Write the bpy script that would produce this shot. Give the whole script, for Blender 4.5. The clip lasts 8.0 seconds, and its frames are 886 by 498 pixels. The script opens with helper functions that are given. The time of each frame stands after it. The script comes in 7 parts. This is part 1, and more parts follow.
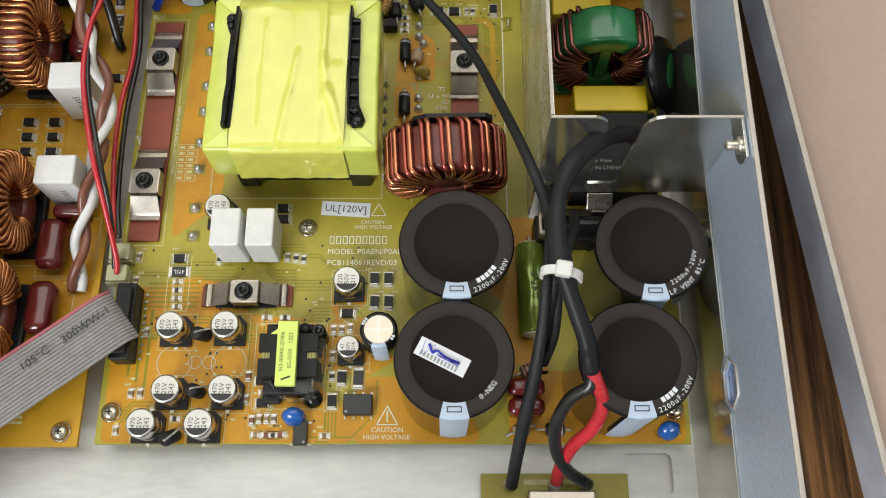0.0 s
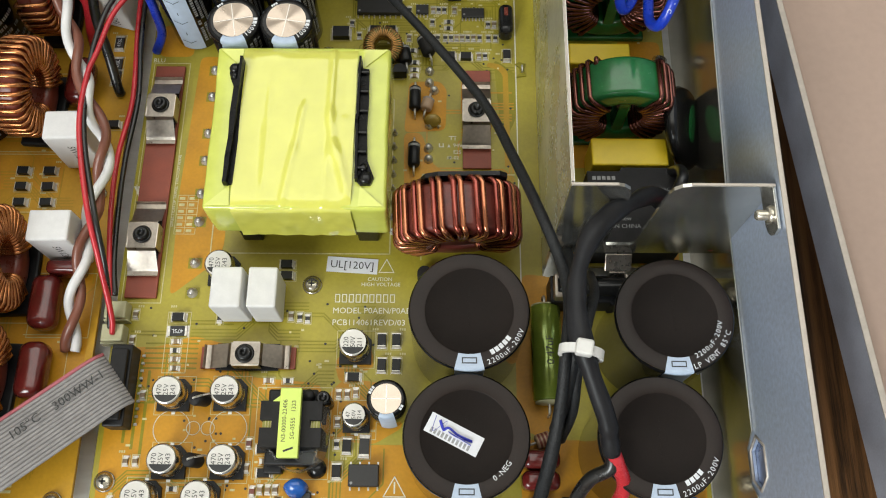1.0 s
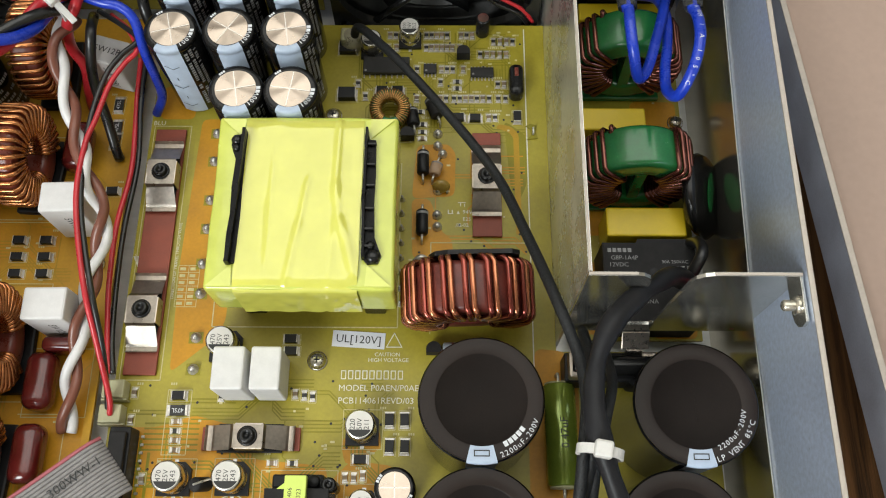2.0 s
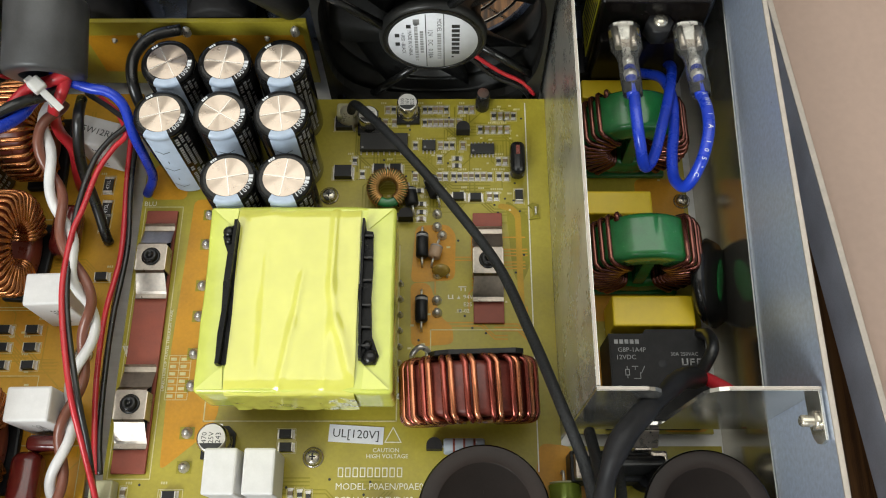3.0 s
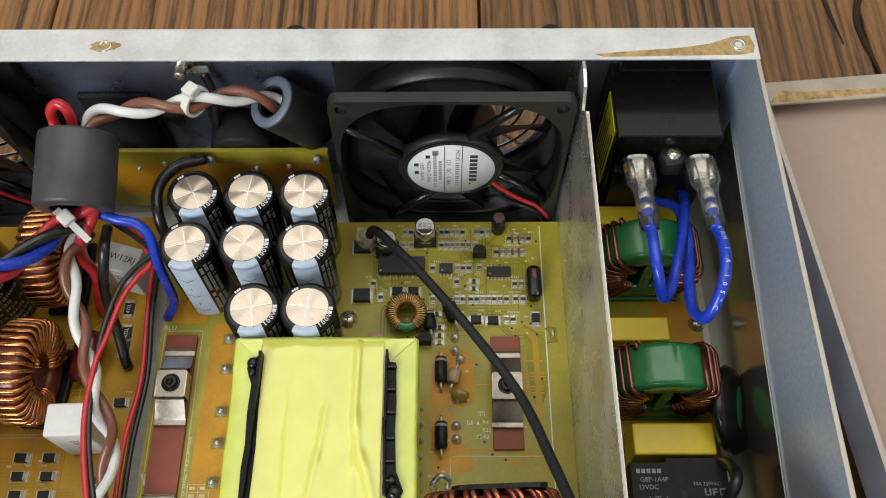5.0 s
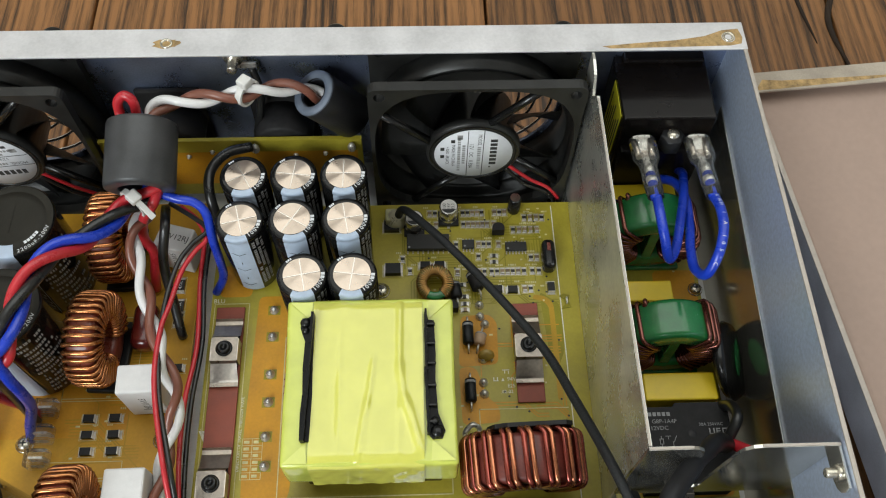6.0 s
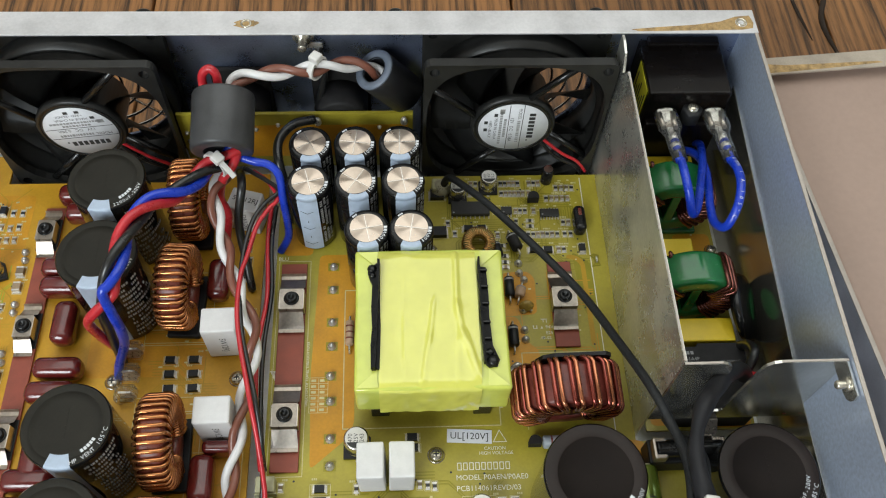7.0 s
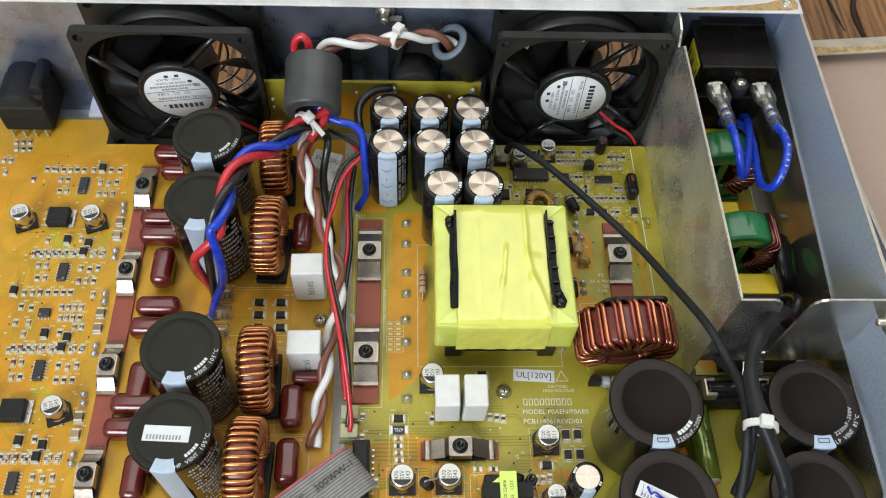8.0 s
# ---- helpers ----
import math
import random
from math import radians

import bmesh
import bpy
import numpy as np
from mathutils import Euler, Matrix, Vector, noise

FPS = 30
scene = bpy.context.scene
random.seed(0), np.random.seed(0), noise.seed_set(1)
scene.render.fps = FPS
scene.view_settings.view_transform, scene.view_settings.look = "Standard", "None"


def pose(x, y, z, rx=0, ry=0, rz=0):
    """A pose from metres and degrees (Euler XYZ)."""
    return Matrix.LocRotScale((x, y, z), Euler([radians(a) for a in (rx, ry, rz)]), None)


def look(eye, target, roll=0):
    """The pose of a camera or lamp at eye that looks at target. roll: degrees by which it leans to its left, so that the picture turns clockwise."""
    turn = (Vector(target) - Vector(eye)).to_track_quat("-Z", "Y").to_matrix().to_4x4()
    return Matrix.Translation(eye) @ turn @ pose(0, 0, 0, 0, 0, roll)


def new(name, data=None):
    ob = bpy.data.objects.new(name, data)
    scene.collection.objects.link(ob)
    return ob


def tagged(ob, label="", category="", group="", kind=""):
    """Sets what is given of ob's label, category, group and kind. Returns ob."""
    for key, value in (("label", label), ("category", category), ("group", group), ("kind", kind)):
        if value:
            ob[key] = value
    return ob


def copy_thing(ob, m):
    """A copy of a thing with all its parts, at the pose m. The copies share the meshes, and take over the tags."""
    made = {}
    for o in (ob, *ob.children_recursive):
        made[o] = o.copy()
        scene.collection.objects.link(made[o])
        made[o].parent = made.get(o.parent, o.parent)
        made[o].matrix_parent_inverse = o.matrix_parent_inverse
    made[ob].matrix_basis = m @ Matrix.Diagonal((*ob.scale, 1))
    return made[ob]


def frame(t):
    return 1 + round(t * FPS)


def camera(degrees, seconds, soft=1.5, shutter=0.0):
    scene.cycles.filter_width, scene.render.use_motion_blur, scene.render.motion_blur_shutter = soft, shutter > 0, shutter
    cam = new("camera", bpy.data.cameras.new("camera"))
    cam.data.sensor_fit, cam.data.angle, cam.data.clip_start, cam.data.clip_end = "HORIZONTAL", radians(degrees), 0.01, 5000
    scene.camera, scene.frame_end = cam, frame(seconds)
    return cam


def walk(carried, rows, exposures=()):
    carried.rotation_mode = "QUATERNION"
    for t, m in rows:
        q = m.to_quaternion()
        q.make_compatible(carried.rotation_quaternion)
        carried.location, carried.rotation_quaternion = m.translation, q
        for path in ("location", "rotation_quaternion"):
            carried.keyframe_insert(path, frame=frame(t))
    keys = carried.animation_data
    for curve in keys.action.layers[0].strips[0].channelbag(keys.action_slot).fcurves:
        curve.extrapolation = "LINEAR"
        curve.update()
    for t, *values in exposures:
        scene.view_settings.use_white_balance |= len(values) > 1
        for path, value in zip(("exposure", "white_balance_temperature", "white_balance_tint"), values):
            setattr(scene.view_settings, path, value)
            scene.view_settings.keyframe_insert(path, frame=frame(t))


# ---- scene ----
cam = camera(54.2, 8.0, soft=1.1)
METRES, EYE, TILT, LEAN, TURN = 0.25, 0.292, -70.0, 0.0, 0.0
ROWS = [
    (0.0, 0.0, 0.0, 0.0, -0.0, 0.0, -0.0),
    (0.5, -0.0055, 0.0285, 0.0334, -0.08, 0.33, -0.22),
    (1.0, -0.0129, 0.0538, 0.0732, 0.1, 0.41, -0.41),
    (1.5, -0.0197, 0.0718, 0.115, 0.27, 0.63, -0.36),
    (1.7, -0.0200, 0.0812, 0.1320, 0.40, 0.80, -0.34),
    (2.8, -0.0240, 0.1262, 0.2385, 0.25, 1.82, 0.02),
    (3.0, -0.0219, 0.1332, 0.2575, 0.35, 2.09, 0.03),
    (3.5, -0.0213, 0.1468, 0.2986, 0.33, 2.98, 0.16),
    (4.0, -0.0265, 0.1465, 0.3229, 0.26, 4.3, 0.21),
    (4.5, -0.0345, 0.1368, 0.3333, 0.19, 5.98, 0.16),
    (4.7, -0.0435, 0.1306, 0.3326, 0.04, 6.56, 0.14),
    (5.8, -0.1136, 0.0222, 0.2440, -0.98, 8.92, 1.08),
    (6.0, -0.1338, -0.0081, 0.2292, -1.47, 8.89, 1.36),
    (6.5, -0.1859, -0.0749, 0.1666, -2.16, 9.94, 1.57),
    (7.0, -0.2473, -0.1365, 0.097, -2.65, 10.66, 1.43),
    (7.5, -0.3016, -0.191, 0.0385, -2.81, 11.16, 1.05),
    (8.0, -0.365, -0.2388, -0.026, -2.5, 11.54, 0.29),
]
EXPOSURES = [(0.0, 0.1, 6400, 10), (1.5, 0.1, 6450, 10), (4.5, 0.05, 6450, 10), (6.0, -0.08, 6250, 9), (7.0, -0.06, 6200, 9), (8.0, 0.12, 6150, 9)]
walk(cam, [(t, pose(0, 0, EYE, TILT, LEAN, TURN) @ pose(METRES * x, METRES * y, METRES * z, 90 + pitch, roll, yaw)) for t, x, y, z, yaw, pitch, roll in ROWS], EXPOSURES)

# ---- world and light: a room with one big window and a ceiling lamp ----
world = bpy.data.worlds.new("World")
world.use_nodes = True
scene.world = world
sky = world.node_tree.nodes.new("ShaderNodeTexSky")
sky.sky_type, sky.sun_disc, sky.sun_elevation, sky.sun_rotation = "NISHITA", False, radians(40), radians(200)
world.node_tree.links.new(sky.outputs[0], world.node_tree.nodes["Background"].inputs[0])
world.node_tree.nodes["Background"].inputs[1].default_value = 0.1


def area_lamp(name, at, to, sx, sy, watts, colour):
    d = bpy.data.lights.new(name, "AREA")
    d.shape, d.size, d.size_y, d.energy, d.color = "RECTANGLE", sx, sy, watts, colour
    ob = new(name, d)
    ob.matrix_basis = look(at, to)
    return ob


area_lamp("window_light", (-0.86, -0.98, 0.92), (0.0, 0.12, 0), 0.95, 0.7, 30, (0.93, 0.98, 0.97))
area_lamp("ceiling_light", (0.15, 0.75, 1.70), (0.15, 0.75, 0), 2.2, 1.6, 19.5, (0.97, 0.98, 0.92))


# ---- materials ----
def mat(name, base, rough=0.5, metal=0.0, var=0.18, scale=120.0, fine=1500.0, bump=0.0, coat=0.0, rnd=0.0, clear=0.0, island=False, stretch=None, spec=0.5, ramp=(0.3, 0.7), dark=None, rvar=0.12):
    m = bpy.data.materials.new(name)
    m.use_nodes = True
    nt = m.node_tree
    n, l = nt.nodes, nt.links
    b = n["Principled BSDF"]
    tc = n.new("ShaderNodeTexCoord")
    vec = tc.outputs["Object"]
    if stretch:
        mp = n.new("ShaderNodeMapping")
        mp.inputs["Scale"].default_value = stretch
        l.new(vec, mp.inputs["Vector"])
        vec = mp.outputs[0]
    n1, n2 = n.new("ShaderNodeTexNoise"), n.new("ShaderNodeTexNoise")
    for k, s in ((n1, scale), (n2, fine)):
        k.inputs["Scale"].default_value, k.inputs["Detail"].default_value = s, 4
        l.new(vec, k.inputs["Vector"])
    add = n.new("ShaderNodeMath")
    add.operation, add.use_clamp = "MULTIPLY_ADD", True
    l.new(n2.outputs[0], add.inputs[0])
    add.inputs[1].default_value = 0.35
    sub = n.new("ShaderNodeMath")
    sub.operation = "SUBTRACT"
    l.new(n1.outputs[0], sub.inputs[0])
    sub.inputs[1].default_value = 0.17
    l.new(sub.outputs[0], add.inputs[2])
    rp = n.new("ShaderNodeMapRange")
    rp.inputs[1].default_value, rp.inputs[2].default_value = ramp
    l.new(add.outputs[0], rp.inputs[0])
    mx = n.new("ShaderNodeMix")
    mx.data_type = "RGBA"
    lo = dark if dark else tuple(c * (1 - var) for c in base)
    hi = tuple(min(1.0, c * (1 + var * 0.6)) for c in base)
    mx.inputs[6].default_value, mx.inputs[7].default_value = (*lo, 1), (*hi, 1)
    l.new(rp.outputs[0], mx.inputs[0])
    col = mx.outputs[2]
    if rnd:
        src = n.new("ShaderNodeNewGeometry").outputs["Random Per Island"] if island else n.new("ShaderNodeObjectInfo").outputs["Random"]
        r2 = n.new("ShaderNodeMapRange")
        r2.inputs[3].default_value, r2.inputs[4].default_value = 1 - rnd, 1 + rnd
        l.new(src, r2.inputs[0])
        hs = n.new("ShaderNodeHueSaturation")
        l.new(r2.outputs[0], hs.inputs["Value"])
        l.new(col, hs.inputs["Color"])
        col = hs.outputs[0]
    l.new(col, b.inputs["Base Color"])
    rr = n.new("ShaderNodeMapRange")
    rr.inputs[3].default_value, rr.inputs[4].default_value = max(0.03, rough - rvar), min(1.0, rough + rvar)
    l.new(add.outputs[0], rr.inputs[0])
    l.new(rr.outputs[0], b.inputs["Roughness"])
    b.inputs["Metallic"].default_value = metal
    b.inputs["Coat Weight"].default_value, b.inputs["Coat Roughness"].default_value = coat, 0.12
    b.inputs["Transmission Weight"].default_value = clear
    b.inputs["Specular IOR Level"].default_value = spec
    if bump:
        bp = n.new("ShaderNodeBump")
        bp.inputs["Strength"].default_value, bp.inputs["Distance"].default_value = 1.0, bump
        l.new(add.outputs[0], bp.inputs["Height"])
        l.new(bp.outputs[0], b.inputs["Normal"])
    return m


M_ORANGE = mat("solder_mask_orange", (0.55, 0.295, 0.020), 0.4, var=0.18, scale=45, fine=900, spec=0.3)
M_OLIVE = mat("solder_mask_olive", (0.385, 0.322, 0.032), 0.36, var=0.2, scale=45, fine=900, spec=0.4)
M_ORANGE2 = mat("copper_under_mask", (0.58, 0.275, 0.015), 0.4, var=0.2, scale=60, fine=900, spec=0.3)
M_DKOLIVE = mat("trace_shadow", (0.27, 0.235, 0.014), 0.4, var=0.2, scale=60, spec=0.3)
M_AMPTRACK = mat("amplifier_track", (0.46, 0.27, 0.016), 0.4, var=0.2, scale=60, spec=0.3)
M_GREENTRACK = mat("light_green_track", (0.36, 0.40, 0.03), 0.4, var=0.2, scale=60, spec=0.3)
M_SILK = mat("silkscreen_white", (0.78, 0.76, 0.62), 0.6, var=0.15, scale=600)
M_SILKY = mat("silkscreen_cream", (0.62, 0.56, 0.28), 0.6, var=0.2, scale=600)
M_DIVIDER = mat("bright_steel_sheet", (0.74, 0.73, 0.68), 0.17, 0.93, var=0.3, scale=45, fine=900, rvar=0.14)
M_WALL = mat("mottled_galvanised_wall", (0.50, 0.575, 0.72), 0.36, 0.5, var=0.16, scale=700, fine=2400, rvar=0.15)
# same steel as M_WALL; the rear's dark reflections are put into the colour
M_REAR = mat("shaded_galvanised_steel", (0.32, 0.38, 0.55), 0.3, 0.85, var=0.28, scale=60, fine=1500, rvar=0.15)
M_SHEET = mat("dull_galvanised_sheet", (0.70, 0.70, 0.64), 0.28, 0.8, var=0.34, scale=40, fine=600, rvar=0.2)
M_FILM = mat("shiny_insulating_film", (0.56, 0.53, 0.45), 0.17, 0.92, var=0.2, scale=60, fine=700, rvar=0.08)
M_FLOOR = mat("bare_aluminium_floor", (0.90, 0.90, 0.87), 0.5, 0.25, var=0.2, scale=40, fine=500, stretch=(0.25, 1, 1), rvar=0.2)
M_RIM = mat("scuffed_white_rim", (0.66, 0.65, 0.66), 0.42, 0.35, var=0.18, scale=55, fine=900, bump=0.00003)
M_CUT = mat("bare_cut_edge", (0.46, 0.41, 0.36), 0.4, 0.4, var=0.12, scale=250)
M_LIP = mat("dirty_beige_lip", (0.42, 0.36, 0.29), 0.5, var=0.25, scale=60)
M_RUST = mat("dried_glue_rust", (0.44, 0.29, 0.12), 0.7, var=0.5, scale=300, bump=0.0001)
M_LID = mat("beige_lid_paint", (0.41, 0.295, 0.238), 0.48, var=0.1, scale=9, fine=400)
M_LIDSIDE = mat("lid_side_galvanised", (0.58, 0.60, 0.67), 0.42, 0.35, var=0.2, scale=60)
M_WOOD = mat("stained_table_wood", (0.25, 0.115, 0.038), 0.5, var=0.86, scale=30, fine=420, stretch=(11, 0.3, 1), bump=0.0005, rnd=0.22, ramp=(0.34, 0.62), coat=0.1)
M_GAP = mat("dark_plank_gap", (0.03, 0.018, 0.01), 0.9, var=0.3)
M_TAPE = mat("yellow_polyester_tape", (0.70, 0.69, 0.125), 0.14, var=0.07, scale=60, fine=200, bump=0.00008, coat=1.0, rvar=0.05)
M_TAPE.node_tree.nodes["Principled BSDF"].inputs["Coat Roughness"].default_value = 0.04
M_TAPE2 = mat("yellow_tape_overlap", (0.68, 0.72, 0.14), 0.18, var=0.07, scale=90, fine=300, bump=0.0003, coat=0.7)
M_TAPESIDE = mat("green_yellow_tape_side", (0.60, 0.65, 0.11), 0.22, var=0.1, scale=90, fine=300, bump=0.0002, coat=0.6)
M_BLACK = mat("black_plastic", (0.013, 0.013, 0.014), 0.42, var=0.35, scale=200, spec=0.28)
M_SOFTBLACK = mat("matt_black_plastic", (0.018, 0.017, 0.017), 0.6, var=0.4, scale=200, bump=0.00003, spec=0.25)
M_GLOSSBLACK = mat("glossy_black_resin", (0.010, 0.010, 0.010), 0.2, var=0.3, spec=0.4)
M_FAN = mat("dusty_black_fan_plastic", (0.021, 0.021, 0.020), 0.36, var=0.45, scale=70, fine=900, spec=0.32)
M_CAPTOP = mat("dark_vinyl_cap_top", (0.013, 0.0095, 0.008), 0.5, var=0.3, scale=60, fine=1800, spec=0.1)
M_CAPPLAIN = mat("grey_black_vinyl_cap_top", (0.026, 0.024, 0.019), 0.5, var=0.25, scale=60, fine=1800, spec=0.14)
M_CAPRING = mat("brown_sheen_cap_ring", (0.021, 0.0145, 0.012), 0.36, var=0.25, scale=60, fine=1800, spec=0.2)
M_CAPSLV = mat("black_vinyl_sleeve", (0.009, 0.009, 0.009), 0.05, var=0.3, scale=60, spec=0.3, rvar=0.02)
M_CAPMARK = mat("pale_blue_polarity_stripe", (0.42, 0.50, 0.62), 0.4, var=0.1, scale=200)
M_BAND = mat("gold_foot_reflection", (0.42, 0.38, 0.26), 0.22, 1.0, var=0.2)
M_ALU = mat("brushed_aluminium", (0.56, 0.47, 0.39), 0.3, 1.0, var=0.14, scale=200, fine=2500)
M_CAN = mat("aluminium_can", (0.66, 0.64, 0.60), 0.24, 1.0, var=0.12, scale=200)
M_CANTOP = mat("printed_can_top", (0.64, 0.62, 0.58), 0.4, 0.25, var=0.06, scale=300)
M_INK = mat("dark_ink", (0.03, 0.03, 0.03), 0.6, var=0.2)
M_WHITEINK = mat("white_print", (0.70, 0.72, 0.74), 0.5, var=0.15, scale=900)
M_SLEEVEINK = mat("pale_sleeve_print", (0.46, 0.46, 0.45), 0.5, var=0.3, scale=900)
M_GREYINK = mat("faded_grey_print", (0.30, 0.30, 0.30), 0.5, var=0.3, scale=900)
M_BLUEINK = mat("blue_marker_ink", (0.02, 0.03, 0.42), 0.5, var=0.3)
M_PAPER = mat("white_paper_label", (0.70, 0.71, 0.74), 0.55, var=0.05, scale=300)
M_LABELG = mat("yellow_green_label", (0.66, 0.80, 0.16), 0.4, var=0.06)
M_CERAMIC = mat("white_ceramic", (0.70, 0.69, 0.68), 0.6, var=0.06, scale=250, fine=1800, bump=0.00004)
M_COPPER = mat("enamelled_copper", (0.54, 0.215, 0.07), 0.2, 0.85, var=0.25, scale=200, coat=0.5)
M_COPPERRED = mat("dark_red_enamelled_wire", (0.30, 0.055, 0.035), 0.14, 0.85, var=0.3, scale=160, coat=0.7)
M_COPPERPINK = mat("bright_red_enamelled_wire", (0.55, 0.19, 0.085), 0.14, 0.88, var=0.25, scale=160, coat=0.7)
M_COPPERDK = mat("brown_enamelled_wire", (0.20, 0.055, 0.033), 0.16, 0.75, var=0.3, scale=160, coat=0.7)
M_INLET = mat("brown_black_inlet_plastic", (0.007, 0.0055, 0.005), 0.24, var=0.25, scale=60, fine=500, spec=0.22)
M_BOBBIN = mat("burnt_black_bobbin", (0.006, 0.006, 0.006), 0.3, var=0.5, scale=400, bump=0.0002, spec=0.14)
M_COREDK = mat("dark_red_core", (0.13, 0.026, 0.018), 0.4, var=0.4, scale=160, coat=0.12)
M_GOLDDISC = mat("gold_epoxy", (0.36, 0.24, 0.05), 0.25, var=0.2, scale=300, coat=0.4)
M_COREBR = mat("red_brown_core", (0.19, 0.042, 0.026), 0.3, var=0.3, scale=160)
M_COREGR = mat("green_coated_core", (0.018, 0.17, 0.045), 0.22, var=0.2, scale=160, coat=0.5)
M_FILMRED = mat("maroon_film_resin", (0.125, 0.014, 0.012), 0.2, var=0.25, scale=160, coat=0.5)
M_PADRED = mat("red_brown_insulating_pad", (0.27, 0.062, 0.036), 0.55, var=0.15, scale=180)
M_SPRING = mat("spring_steel_clip", (0.56, 0.50, 0.43), 0.32, 1.0, var=0.32, scale=120, fine=900, rvar=0.14)
M_SCREWBK = mat("black_oxide_screw", (0.03, 0.03, 0.03), 0.3, 0.7, var=0.4)
M_SCREW = mat("zinc_screw", (0.66, 0.62, 0.52), 0.24, 0.85, var=0.3, scale=500)
M_SOLDER = mat("solder", (0.60, 0.58, 0.54), 0.3, 0.65, var=0.3, scale=700)
M_TIN = mat("tinned_sheet_metal", (0.50, 0.44, 0.38), 0.3, 0.9, var=0.16, scale=90, fine=700)
M_FILMYEL = mat("yellow_plastic_case", (0.78, 0.56, 0.015), 0.35, var=0.06, scale=150)
M_FILMGRN = mat("green_film_wrap", (0.22, 0.30, 0.04), 0.2, 0.45, var=0.2, coat=0.7)
M_FERRITE = mat("grey_ferrite", (0.055, 0.056, 0.058), 0.4, 0.1, var=0.25, scale=120, fine=1500)
M_FERRDK = mat("black_ferrite", (0.02, 0.02, 0.022), 0.4, var=0.3)
M_FERRHOLE = mat("blue_grey_ferrite_end", (0.13, 0.155, 0.20), 0.42, var=0.2)
M_RED = mat("red_wire_pvc", (0.52, 0.024, 0.034), 0.3, var=0.15, coat=0.2)
M_BLUE = mat("blue_wire_pvc", (0.012, 0.045, 0.48), 0.28, var=0.15, coat=0.25)
M_WHITE = mat("white_wire_pvc", (0.72, 0.71, 0.70), 0.35, var=0.08, coat=0.2)
M_BROWN = mat("brown_wire_pvc", (0.20, 0.072, 0.045), 0.35, var=0.15, coat=0.2)
M_WIREBK = mat("black_wire_pvc", (0.014, 0.014, 0.014), 0.3, var=0.3, coat=0.2)
M_SLEEVE = mat("woven_black_sleeve", (0.013, 0.014, 0.015), 0.5, spec=0.35, var=0.4, scale=1500, fine=3500, bump=0.00022, ramp=(0.4, 0.6))
M_SHRINK = mat("soft_black_heatshrink", (0.016, 0.016, 0.018), 0.42, spec=0.22, var=0.3, scale=120, bump=0.0001)
M_NYLON = mat("milky_nylon", (0.70, 0.69, 0.66), 0.35, var=0.08)
M_CLEAR = mat("clear_vinyl_boot", (0.93, 0.93, 0.91), 0.05, var=0.03, clear=0.97, rvar=0.02)
M_CLEAR.node_tree.nodes["Principled BSDF"].inputs["IOR"].default_value = 1.22
M_CREAM = mat("cream_connector_plastic", (0.42, 0.40, 0.24), 0.45, var=0.12)
M_TERM = mat("tan_smd_body", (0.27, 0.19, 0.11), 0.5, var=0.3, rnd=0.35)
M_CHIP = mat("black_chip_body", (0.022, 0.021, 0.02), 0.45, var=0.3)
M_PADSIL = mat("tinned_pad", (0.62, 0.59, 0.54), 0.32, 0.5, var=0.3, scale=900)
M_BLUEDISC = mat("blue_epoxy_disc", (0.02, 0.11, 0.42), 0.2, var=0.15, coat=0.5)
M_RIBBON = mat("grey_ribbon_cable", (0.27, 0.255, 0.25), 0.45, var=0.12, scale=300)
M_RIBRED = mat("ribbon_red_edge", (0.42, 0.12, 0.14), 0.45, var=0.12)
M_WIRESTEEL = mat("chromed_guard_wire", (0.75, 0.75, 0.74), 0.15, 1.0, var=0.1)
M_ROOM = mat("plain_plaster", (0.78, 0.76, 0.72), 0.8, var=0.06, scale=3, fine=60)
M_ROOMFLOOR = mat("room_floor_boards", (0.22, 0.15, 0.09), 0.6, var=0.3, scale=4)
M_PINKRES = mat("tan_resistor", (0.45, 0.30, 0.19), 0.4, var=0.1)
M_GREYRES = mat("grey_blue_resistor", (0.30, 0.34, 0.38), 0.4, var=0.1)
M_GLUE = mat("hot_glue", (0.62, 0.58, 0.42), 0.3, var=0.15, clear=0.4, bump=0.0002)


# ---- mesh helpers, in millimetres ----
def bm_box(x0, x1, y0, y1, z0, z1, bevel=0.0, segs=2):
    bm = bmesh.new()
    bmesh.ops.create_cube(bm, size=1.0, matrix=Matrix.Translation(((x0 + x1) / 2, (y0 + y1) / 2, (z0 + z1) / 2)) @ Matrix.Diagonal((x1 - x0, y1 - y0, z1 - z0, 1)))
    if bevel:
        bmesh.ops.bevel(bm, geom=list(bm.edges), offset=bevel, segments=segs, profile=0.5, affect="EDGES")
    return bm


